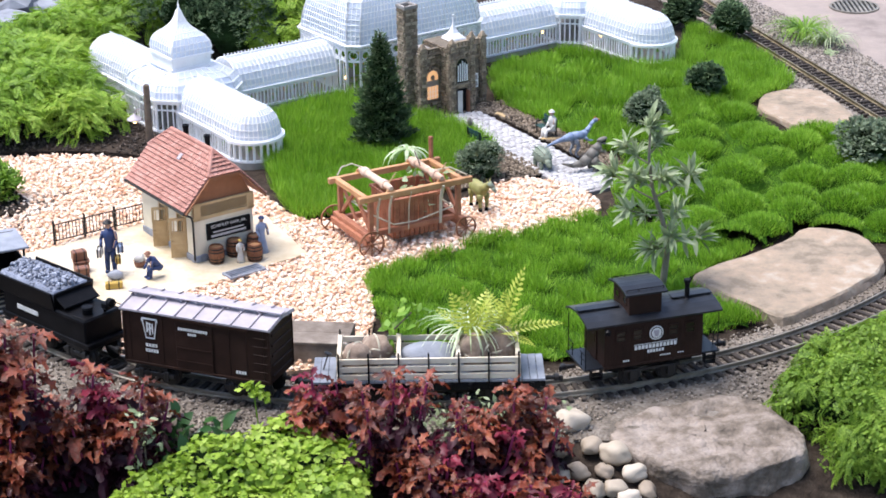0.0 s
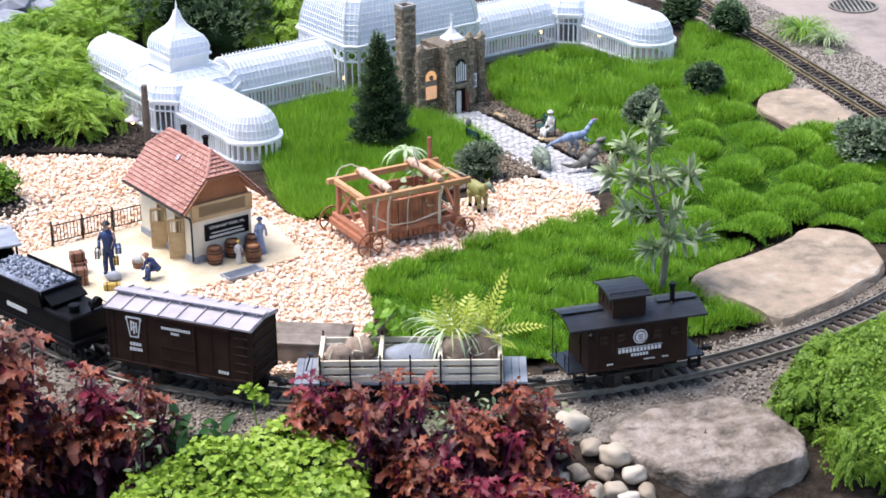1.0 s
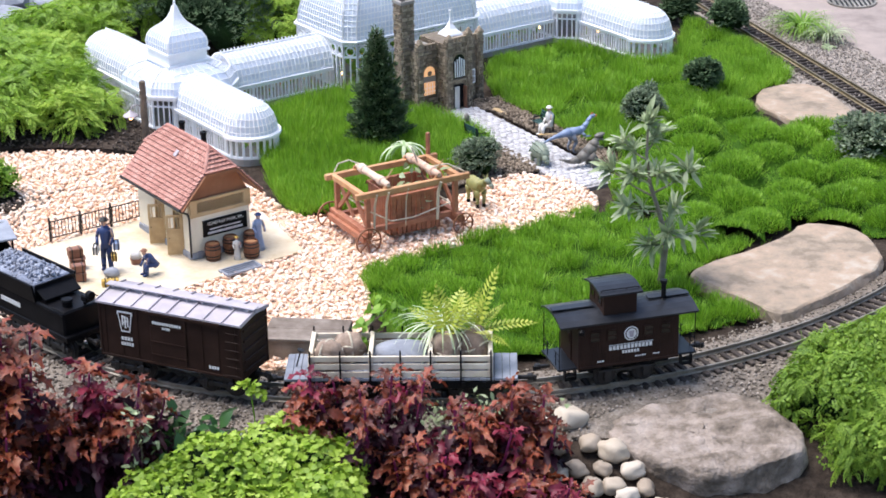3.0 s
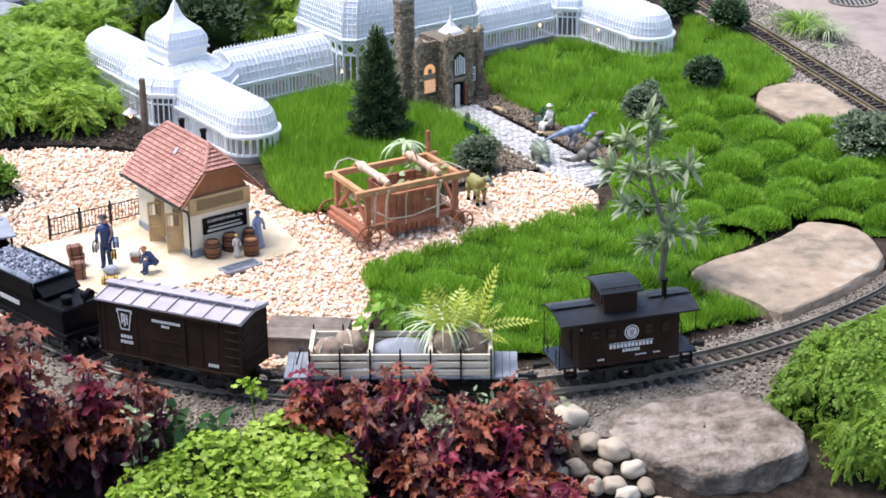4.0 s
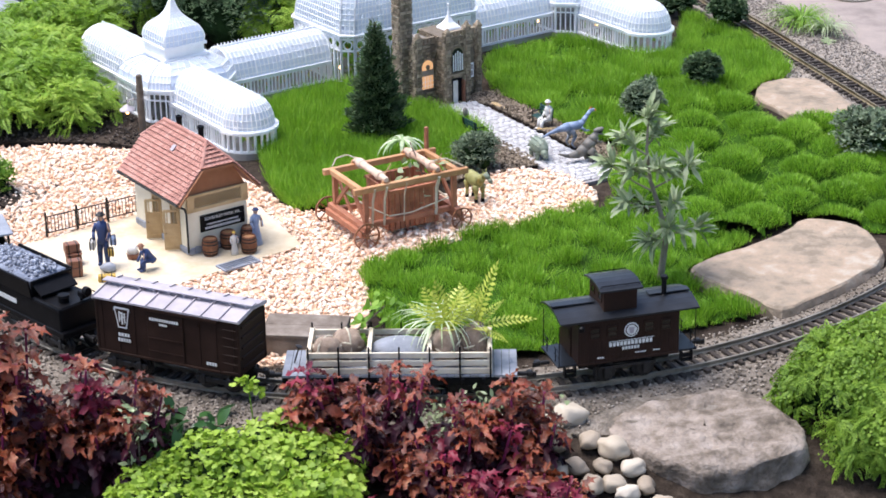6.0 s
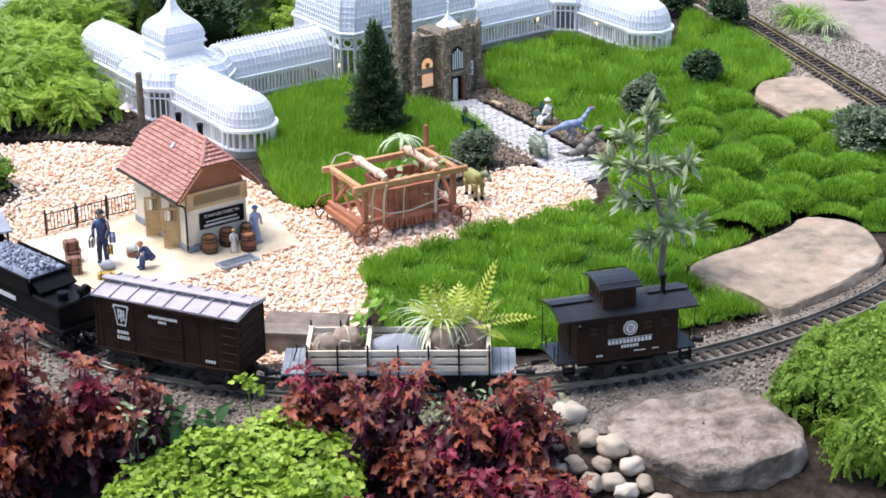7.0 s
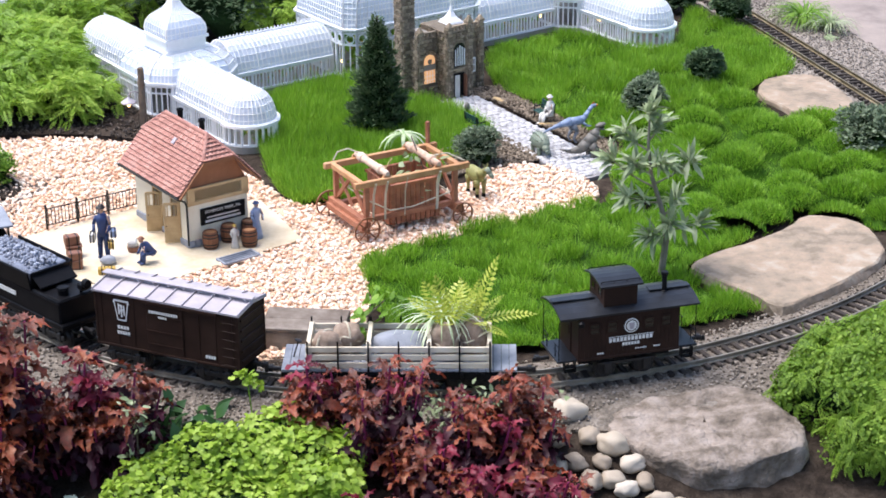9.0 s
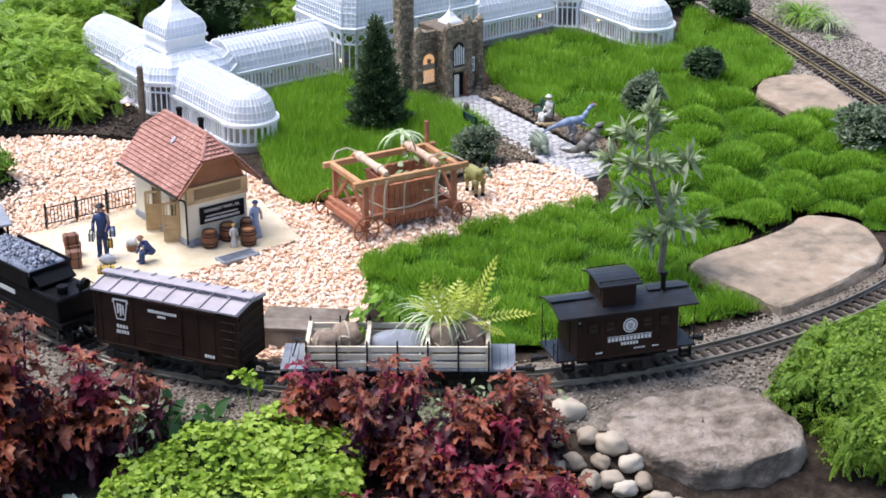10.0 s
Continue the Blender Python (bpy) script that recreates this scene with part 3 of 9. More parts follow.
def bogie(parent, x, wheels):
    bm = bmesh.new()
    for s in (-1, 1):
        beam(bm, (x - 0.038, s * 0.034, 0.014), (x + 0.038, s * 0.034, 0.014), 0.004, 0.006, bevel=0.0008)
        beam(bm, (x - 0.026, s * 0.034, 0.022), (x + 0.026, s * 0.034, 0.022), 0.004, 0.005, bevel=0.0008)
        for k in (-0.024, 0.024):
            box(bm, 0.009, 0.006, 0.012, I(x + k, s * 0.0345, 0.014), 0.001)
        for k in (-0.009, 0.009):
            beam(bm, (x + k, s * 0.034, 0.012), (x + k * 1.6, s * 0.034, 0.024), 0.004, 0.004)
    beam(bm, (x, -0.034, 0.018), (x, 0.034, 0.018), 0.012, 0.007)
    part("bogie", bm, M_IRON, parent, "black bogie frame")
    for k in (-0.024, 0.024):
        wheels += [(w, 0.0165) for w in wheelset(parent, x + k)]


def coupler(parent, x, s):
    bm = bmesh.new()
    beam(bm, (x, 0, 0.016), (x + s * 0.018, 0, 0.016), 0.006, 0.006, bevel=0.001)
    box(bm, 0.010, 0.012, 0.009, I(x + s * 0.020, 0.002, 0.016), 0.002)
    box(bm, 0.006, 0.004, 0.009, I(x + s * 0.027, -0.003, 0.016), 0.001)
    part("coupler", bm, M_IRON, parent, "black knuckle coupler")


def keystone(parent, m, s):
    bm = prism(bmesh.new(), [(-0.5 * s, 0.62 * s), (-0.56 * s, 0.42 * s), (-0.48 * s, 0.40 * s), (-0.30 * s, -0.62 * s), (0.30 * s, -0.62 * s), (0.48 * s, 0.40 * s), (0.56 * s, 0.42 * s), (0.5 * s, 0.62 * s)],
               0, 0.0006, m @ I(0, 0, 0, 90))
    a = part("emblem", bm, M_LETTER, parent, "white keystone emblem")
    bm = prism(bmesh.new(), [(-0.42 * s, 0.52 * s), (-0.40 * s, 0.36 * s), (-0.24 * s, -0.53 * s), (0.24 * s, -0.53 * s), (0.40 * s, 0.36 * s), (0.42 * s, 0.52 * s)],
               0.0004, 0.0010, m @ I(0, 0, 0, 90))
    part("emblem_field", bm, M_BROWN, a)
    bm = bmesh.new()
    for x, z, w, h in ((-0.16, 0.08, 0.10, 0.62), (0.02, -0.02, 0.10, 0.72), (0.19, 0.06, 0.09, 0.5), (-0.06, 0.30, 0.3, 0.09), (0.1, 0.05, 0.3, 0.08), (-0.07, -0.05, 0.22, 0.08), (0.2, -0.2, 0.08, 0.2)):
        box(bm, w * s, 0.0006, h * s, m @ I(x * s, -0.0012, z * s), 0)
    part("monogram", bm, M_LETTER, a)


def boxcar():
    car = thing("boxcar", I(), "dark brown wooden-sided model boxcar with grey roof", "train car", "cars of the model train")
    L, W, z0, z1 = 0.270, 0.096, 0.020, 0.112
    bm = box(bmesh.new(), L, W, z1 - z0, I(0, 0, (z0 + z1) / 2), 0.0012)
    for s in (-1, 1):       # end ribs and corner posts
        for k in range(5):
            part("end_rib", box(bmesh.new(), 0.003, W * 0.86, 0.005, I(s * (L / 2 + 0.001), 0, z0 + 0.012 + k * 0.017), 0.001), M_BROWN, car)
        for t in (-1, 1):
            part("corner_post", box(bmesh.new(), 0.004, 0.005, z1 - z0, I(s * (L / 2 - 0.001), t * (W / 2 - 0.001), (z0 + z1) / 2), 0.0006), M_BROWN, car)
    for t in (-1, 1):
        part("side_sill", box(bmesh.new(), L * 0.99, 0.003, 0.004, I(0, t * (W / 2 + 0.0005), z0 + 0.002), 0.0005), M_BROWN, car)
        for k in range(9):       # panel seams stand slightly proud
            part("panel_seam", box(bmesh.new(), 0.0016, 0.0016, z1 - z0 - 0.004, I(-L / 2 + 0.012 + k * (L - 0.024) / 8, t * (W / 2 + 0.0003), (z0 + z1) / 2)), M_BROWN, car)
    body = part("body", bm, M_BROWN, car, "dark brown ribbed body")
    for t in (-1, 1):
        bm = box(bmesh.new(), 0.068, 0.003, 0.078, I(-0.002, t * (W / 2 + 0.0015), z0 + 0.044), 0.0006)
        for k in (0.012, 0.034, 0.060):
            box(bm, 0.066, 0.002, 0.0022, I(-0.002, t * (W / 2 + 0.0033), z0 + 0.006 + k))
        d = part("sliding_door", bm, M_BROWN, car, "dark brown sliding door")
        bm = beam(bmesh.new(), (-0.046, t * (W / 2 + 0.004), z1 - 0.005), (0.098, t * (W / 2 + 0.004), z1 - 0.005), 0.005, 0.004)
        part("door_rail", bm, M_BROWN, car)
        part("door_rail", beam(bmesh.new(), (-0.046, t * (W / 2 + 0.003), z0 + 0.003), (0.098, t * (W / 2 + 0.003), z0 + 0.003), 0.004, 0.003), M_BROWN, car)
    # ridged roof
    bm = bmesh.new()
    hw, e = W / 2 + 0.005, L / 2 + 0.004
    for s in (-1, 1):
        v = [(-e, 0, z1 + 0.007), (e, 0, z1 + 0.007), (e, s * hw, z1 + 0.001), (-e, s * hw, z1 + 0.001)]
        a = [bm.verts.new(p) for p in v]
        b = [bm.verts.new((x, y, z - 0.003)) for x, y, z in v]
        bm.faces.new(a)
        bm.faces.new(b[::-1])
        for k in range(4):
            bm.faces.new((a[k], b[k], b[(k + 1) % 4], a[(k + 1) % 4]))
        for k in range(9):
            x = -e + 0.002 + k * (2 * e - 0.004) / 8
            beam(bm, (x, 0.001 * s, z1 + 0.0082), (x, s * hw, z1 + 0.0022), 0.0022, 0.0028, bevel=0.0004)
    part("roof", bm, M_GREYROOF, car, "grey ribbed metal roof")
    bm = box(bmesh.new(), 2 * e + 0.006, 0.018, 0.0022, I(0, 0, z1 + 0.0135), 0.0005)
    for k in range(10):
        box(bm, 0.003, 0.016, 0.004, I(-e + 0.01 + k * (2 * e - 0.02) / 9, 0, z1 + 0.011))
    part("roof_walk", bm, M_GREYROOF, car, "grey plank roof walk")
    bm = bmesh.new()        # ladders
    for sx, t in ((1, -1), (-1, 1)):
        for k in range(6):
            bar(bm, (sx * (L / 2 - 0.004), t * (W / 2 + 0.003), z0 + 0.006 + 0.014 * k), (sx * (L / 2 - 0.028), t * (W / 2 + 0.003), z0 + 0.006 + 0.014 * k), 0.0009, 5)
    part("ladder", bm, M_BROWN, car)
    bm = box(bmesh.new(), L * 0.9, 0.03, 0.01, I(0, 0, z0 - 0.003), 0.001)
    for k in (-0.03, 0.0, 0.03):
        bar(bm, (-L * 0.36, k, z0 - 0.008), (L * 0.36, k, z0 - 0.008), 0.0012, 5)
    part("underframe", bm, M_BLACK, car)
    y = -W / 2 - 0.0016
    keystone(car, I(-0.084, y, 0.084), 0.028)
    letters(car, I(-0.094, y, 0.0525), [0.0055, 0.006, 0.006, 0.005], 0.0055)
    letters(car, I(-0.095, y, 0.0435), [0.005] * 5, 0.0055)
    y2 = y - 0.0035
    letters(car, I(-0.030, y2, 0.0905), [0.0046] * 12, 0.0045)
    letters(car, I(-0.012, y2, 0.0835), [0.004] * 4, 0.0038)
    letters(car, I(0.072, y, 0.031), [0.005] * 4, 0.005)
    return car


def flatcar():
    car = thing("flatcar", I(), "black flatcar with grey deck carrying pale timber crate", "train car", "cars of the model train")
    L, W, z0 = 0.362, 0.098, 0.034
    for k in range(30):
        part("deck_plank", box(bmesh.new(), L / 30 - 0.0007, W, 0.004, I(-L / 2 + (k + 0.5) * L / 30, 0, z0), 0.0004), M_DECK, car, "weathered grey deck plank")
    bm = box(bmesh.new(), L, W - 0.004, 0.010, I(0, 0, z0 - 0.0075), 0.001)
    for t in (-1, 1):
        box(bm, L * 0.96, 0.006, 0.012, I(0, t * (W / 2 - 0.004), z0 - 0.010), 0.001)
        for k in range(11):
            box(bm, 0.005, 0.005, 0.009, I(-L / 2 + 0.02 + k * (L - 0.04) / 10, t * (W / 2 + 0.001), z0 - 0.008), 0.0008)
    part("side_sill", bm, M_BLACK, car, "black side sill")
    bm = bmesh.new()
    bar(bm, (-L / 2 + 0.016, 0.0, z0 + 0.002), (-L / 2 + 0.024, 0.0, z0 + 0.028), 0.0012, 6)
    lathe(bm, [(0.002, 0), (0.006, 0.0005), (0.006, 0.0018), (0.002, 0.002)], 14, I(-L / 2 + 0.024, 0, z0 + 0.028, 0, 20, 0))
    part("brake_wheel", bm, M_IRON, car, "black hand-brake wheel")
    return car


def crate(car):
    """The slatted crate on the flatcar, with black stakes."""
    cr = thing("timber_crate", I(0, 0, 0.0458), "pale slatted timber crate strapped to the flatcar deck", "crate")
    L, W, H = 0.285, 0.092, 0.036
    for t in (-1, 1):
        for k, z in enumerate((0.0055, 0.0185, 0.0315)):
            part("slat", box(bmesh.new(), L, 0.0035, 0.0088, I(0, t * W / 2, z), 0.0006), M_CRATE, cr)
    for k in range(4):
        x = -L / 2 + 0.004 + k * (L - 0.008) / 3
        part("cross_board", box(bmesh.new(), 0.0065, W - 0.004, 0.009, I(x, 0, H - 0.0005), 0.0006), M_CRATE, cr)
        part("post", box(bmesh.new(), 0.008, 0.0035, H + 0.004, I(x, -W / 2 + 0.0036, H / 2 + 0.002), 0.0006), M_CRATE, cr)
        part("post", box(bmesh.new(), 0.008, 0.0035, H + 0.004, I(x, W / 2 - 0.0036, H / 2 + 0.002), 0.0006), M_CRATE, cr)
    for s in (-1, 1):
        for z in (0.0055, 0.0185):
            part("slat", box(bmesh.new(), 0.0035, W - 0.006, 0.0088, I(s * (L / 2 - 0.0018), 0, z), 0.0006), M_CRATE, cr)
    for t in (-1, 1):
        for k in range(7):
            x = -L / 2 + 0.003 + k * (L - 0.006) / 6
            part("stake", box(bmesh.new(), 0.0026, 0.0026, 0.050, I(x, t * (W / 2 + 0.0035), 0.021), 0.0004), M_BLACK, cr, "thin black stake")
    for o in cr.children:
        o.data.transform(Matrix.Diagonal((0.973, 0.92, 1.0, 1)))
    return cr


def sack(name, x, y, r, h, label, material, tall=1.0, seed=0):
    s = thing(name, I(x, y, 0.0465), label, "root ball")
    bm = blob(bmesh.new(), r, r * 0.9, h / 2, I(0, 0, h / 2), 3, 0.25, 3.5, seed)
    part("ball", bm, material, s, smooth=True)
    bm = bmesh.new()
    ring = [(r * 0.82 * math.cos(a), r * 0.74 * math.sin(a), h * (0.55 + 0.12 * math.sin(a * 2 + seed))) for a in [k * math.pi / 10 for k in range(21)]]
    tube(bm, [Vector(p) * 1.08 for p in ring], 0.0018, 5)
    loop = [(r * 0.97 * math.cos(a) * math.cos(seed), r * 0.93 * math.cos(a) * math.sin(seed) * 0.9, h / 2 + h * 0.51 * math.sin(a)) for a in [k * math.pi / 10 for k in range(21)]]
    tube(bm, loop, 0.0018, 5)
    part("tie", bm, M_ROPE, s, "pale string tie")
    return s


def arching(parent, n, length, width, material, base, seed, spread=1.0, lift=1.0, name="leaves"):
    """Strap leaves that arch out from one crown, each folded in five pieces."""
    rng = np.random.default_rng(seed)
    bm = bmesh.new()
    for i in range(n):
        a = rng.random() * 2 * math.pi
        le = length * rng.uniform(0.6, 1.1)
        up = lift * rng.uniform(0.5, 1.2)
        d = Vector((math.cos(a), math.sin(a), 0))
        side = Vector((-d.y, d.x, 0))
        last = None
        p = Vector(base)
        ang = math.atan(up * 1.6)
        for k in range(7):
            f = k / 6
            w = width * (1 - f ** 2.2) * (0.6 + 0.8 * min(1, f * 3)) * 0.5 + 0.0001
            v = [bm.verts.new(p - side * w), bm.verts.new(p + side * w)]
            if last:
                bm.faces.new((last[0], last[1], v[1], v[0]))
            last = v
            p = p + (d * math.cos(ang) * spread + Vector((0, 0, math.sin(ang)))) * le / 6
            ang -= (0.32 + 0.12 * rng.random())
    return part(name, bm, material, parent)


def fern(parent, base, length, d, material, seed, pairs=16, name="frond", droop=0.5, leaf=0.3):
    """A frond: an arching stalk with pairs of narrow leaflets."""
    rng = random.Random(seed)
    d = Vector(d).normalized()
    side = d.cross(Vector((0, 0, 1)))
    if side.length < 0.05:
        side = Vector((1, 0, 0))
    side.normalize()
    bm = bmesh.new()
    p = Vector(base)
    pts = [p.copy()]
    v = d.copy()
    for k in range(pairs):
        p = p + v * length / pairs
        v = (v + Vector((0, 0, -droop / pairs))).normalized()
        pts.append(p.copy())
        f = (k + 1) / pairs
        w = length * leaf * math.sin(math.pi * min(1, 0.12 + f * 0.9)) * rng.uniform(0.85, 1.1)
        for s in (-1, 1):
            t = p + side * s * w + v * w * 0.35
            m = p + side * s * w * 0.5 + v * (w * 0.15 + length / pairs * 0.42)
            q = p + side * s * w * 0.5 + v * (w * 0.15 - length / pairs * 0.42)
            bm.faces.new([bm.verts.new(c) for c in (p, q, t, m)])
    tube(bm, pts, length * 0.012, 4, length * 0.003)
    return part(name, bm, material, parent)


def caboose():
    car = thing("caboose", I(), "dark brown model caboose with cupola and black roof", "train car", "cars of the model train")
    L, W, z0, z1 = 0.176, 0.088, 0.022, 0.097
    bm = box(bmesh.new(), L, W, z1 - z0, I(0, 0, (z0 + z1) / 2), 0.001)
    for t in (-1, 1):
        for k in range(24):      # vertical boards
            part("side_batten", box(bmesh.new(), 0.0009, 0.0012, z1 - z0 - 0.006, I(-L / 2 + 0.004 + k * (L - 0.008) / 23, t * (W / 2), (z0 + z1) / 2)), M_BROWN, car)
        box(bm, L, 0.003, 0.004, I(0, t * W / 2, z0 + 0.003), 0.0005)
    part("body", bm, M_BROWN, car, "dark brown boarded body")
    for t in (-1, 1):
        for x in (-0.060, -0.030, 0.034, 0.064):
            bm = bmesh.new()
            for q in (-1, 1):
                box(bm, 0.0018, 0.003, 0.019, I(x + q * 0.0085, t * (W / 2 + 0.001), 0.0775))
                box(bm, 0.0185, 0.003, 0.0018, I(x, t * (W / 2 + 0.001), 0.0775 + q * 0.009))
            box(bm, 0.017, 0.0028, 0.0012, I(x, t * (W / 2 + 0.0008), 0.0775))
            w = part("window", bm, M_BROWN, car)
            part("pane", box(bmesh.new(), 0.016, 0.0012, 0.017, I(x, t * (W / 2 + 0.0004), 0.0775)), M_OLIVEPANE, w)
    for s in (-1, 1):           # porch ends
        bm = box(bmesh.new(), 0.034, W * 0.92, 0.004, I(s * (L / 2 + 0.017), 0, z0 + 0.002), 0.0006)
        part("porch", bm, M_DARKROOF, car, "black end platform")
        bm = bmesh.new()
        for y in (-0.038, -0.02, 0.02, 0.038):
            bar(bm, (s * (L / 2 + 0.031), y, z0 + 0.003), (s * (L / 2 + 0.031), y, z0 + (0.072 if abs(y) > 0.03 else 0.026)), 0.0009, 5)
        for z in (0.016, 0.027):
            for t in (-1, 1):
                bar(bm, (s * (L / 2 + 0.031), t * 0.038, z0 + z), (s * (L / 2 + 0.031), t * 0.014, z0 + z), 0.0008, 5)
        part("end_rail", bm, M_BLACK, car, "black wire end railing")
        bm = box(bmesh.new(), 0.002, 0.024, 0.052, I(s * (L / 2 + 0.001), 0, z0 + 0.030), 0.0005)
        box(bm, 0.003, 0.014, 0.016, I(s * (L / 2 + 0.0016), 0, z0 + 0.042), 0.0005)
        part("end_door", bm, M_BROWN, car)
        for t in (-1, 1):
            bm = bmesh.new()
            for k in range(2):
                box(bm, 0.016, 0.010, 0.002, I(s * (L / 2 + 0.014), t * (W / 2 - 0.002), z0 - 0.006 - 0.008 * k), 0.0004)
            box(bm, 0.002, 0.010, 0.018, I(s * (L / 2 + 0.005), t * (W / 2 - 0.002), z0 - 0.006), 0.0004)
            box(bm, 0.002, 0.010, 0.018, I(s * (L / 2 + 0.023), t * (W / 2 - 0.002), z0 - 0.006), 0.0004)
            part("step", bm, M_BLACK, car)
    # arched main roof
    bm = bmesh.new()
    e, hw = L / 2 + 0.033, W / 2 + 0.004
    rows = []
    for k in range(9):
        y = -hw + 2 * hw * k / 8
        z = z1 + 0.002 + 0.011 * (1 - (y / hw) ** 2)
        rows.append([bm.verts.new((-e, y, z)), bm.verts.new((e, y, z)), bm.verts.new((e, y, z + 0.003)), bm.verts.new((-e, y, z + 0.003))])
    for a, b in zip(rows, rows[1:]):
        for k in range(4):
            bm.faces.new((a[k], a[(k + 1) % 4], b[(k + 1) % 4], b[k]))
    bm.faces.new(rows[0])
    bm.faces.new(rows[-1][::-1])
    part("roof", bm, M_DARKROOF, car, "black arched roof")
    for s in (-1, 1):
        part("roof_walk", box(bmesh.new(), 0.072, 0.016, 0.002, I(s * 0.084, 0, z1 + 0.0185), 0.0004), M_DARKROOF, car)
    # cupola
    bm = box(bmesh.new(), 0.058, 0.066, 0.044, I(-0.012, 0, z1 + 0.024), 0.0008)
    cup = part("cupola", bm, M_BROWN, car, "dark brown cupola")
    for s in (-1, 1):
        for y in (-0.016, 0.016):
            bm = bmesh.new()
            for q in (-1, 1):
                box(bm, 0.002, 0.0016, 0.014, I(-0.012 + s * 0.0295, y + q * 0.0065, z1 + 0.031))
                box(bm, 0.002, 0.0145, 0.0016, I(-0.012 + s * 0.0295, y, z1 + 0.031 + q * 0.0065))
            part("cupola_window", bm, M_BROWN, cup)
            part("cupola_pane", box(bmesh.new(), 0.0012, 0.012, 0.012, I(-0.012 + s * 0.0291, y, z1 + 0.031)), M_OLIVEPANE, cup)
    bm = bmesh.new()
    rows = []
    for k in range(7):
        y = -0.038 + 0.076 * k / 6
        z = z1 + 0.045 + 0.007 * (1 - (y / 0.038) ** 2)
        rows.append([bm.verts.new((-0.049, y, z)), bm.verts.new((0.025, y, z)), bm.verts.new((0.025, y, z + 0.003)), bm.verts.new((-0.049, y, z + 0.003))])
    for a, b in zip(rows, rows[1:]):
        for k in range(4):
            bm.faces.new((a[k], a[(k + 1) % 4], b[(k + 1) % 4], b[k]))
    bm.faces.new(rows[0])
    bm.faces.new(rows[-1][::-1])
    part("cupola_roof", bm, M_DARKROOF, cup, "black cupola roof")
    bm = bmesh.new()
    for s in (-1, 1):
        for k in range(4):
            x = -0.045 + k * 0.022
            bar(bm, (x, s * 0.030, z1 + 0.049), (x, s * 0.030, z1 + 0.0535), 0.0008, 5)
        bar(bm, (-0.045, s * 0.030, z1 + 0.0535), (0.021, s * 0.030, z1 + 0.0535), 0.0008, 5)
    part("grab_rail", bm, M_BLACK, cup)
    bm = lathe(bmesh.new(), [(0.0055, 0), (0.0055, 0.004), (0.0042, 0.005), (0.0042, 0.030), (0.0055, 0.031), (0.0062, 0.034), (0.0055, 0.037), (0.002, 0.037)], 12, I(0.074, -0.008, z1 + 0.012))
    part("stovepipe", bm, M_BLACK, car, "black stovepipe with cap")
    bm = lathe(bmesh.new(), [(0.0035, 0), (0.0055, 0.001), (0.0055, 0.007), (0.0025, 0.009), (0.001, 0.010)], 12, I(-L / 2 + 0.003, -W / 2 - 0.005, 0.086))
    part("marker_lamp", bm, M_BLACK, car, "black marker lamp")
    part("chassis", box(bmesh.new(), L * 0.9, 0.05, 0.014, I(0, 0, z0 - 0.007), 0.001), M_BLACK, car)
    bm = bmesh.new()
    for t in (-1, 1):
        for x in (-0.034, 0.034):
            box(bm, 0.013, 0.006, 0.014, I(x, t * 0.036, 0.015), 0.001)
        beam(bm, (-0.05, t * 0.036, 0.021), (0.05, t * 0.036, 0.021), 0.004, 0.003)
    part("axle_guard", bm, M_IRON, car)
    # round emblem and lettering
    y = -W / 2 - 0.0012
    em = part("emblem", lathe(bmesh.new(), [(0.0125, 0), (0.0125, 0.0006)], 28, I(0.003, y, 0.0765, 90)), M_LETTER, car, "round white emblem")
    part("emblem_ring", lathe(bmesh.new(), [(0.0104, 0.0), (0.0104, 0.0010)], 28, I(0.003, y, 0.0765, 90)), M_BROWN, em)
    part("emblem_centre", lathe(bmesh.new(), [(0.0088, 0.0), (0.0088, 0.0014)], 28, I(0.003, y, 0.0765, 90)), M_LETTER, em)
    bm = prism(bmesh.new(), [(-0.005, 0.005), (-0.003, -0.006), (0.003, -0.006), (0.005, 0.005)], 0, 0.0017, I(0.003, y, 0.0765, 90))
    part("emblem_shield", bm, M_GREYROOF, em)
    letters(car, I(-0.036, y, 0.0505), [0.0064] * 12, 0.0068)
    part("letter_line", box(bmesh.new(), 0.078, 0.0006, 0.0009, I(0.003, y, 0.0592)), M_LETTER, car)
    letters(car, I(-0.013, y, 0.0425), [0.0052] * 6, 0.0052)
    letters(car, I(-0.056, y, 0.032), [0.004] * 3, 0.0028)
    letters(car, I(0.010, y, 0.034), [0.004] * 5, 0.0022)
    letters(car, I(0.042, y, 0.034), [0.004] * 3, 0.0022)
    return car


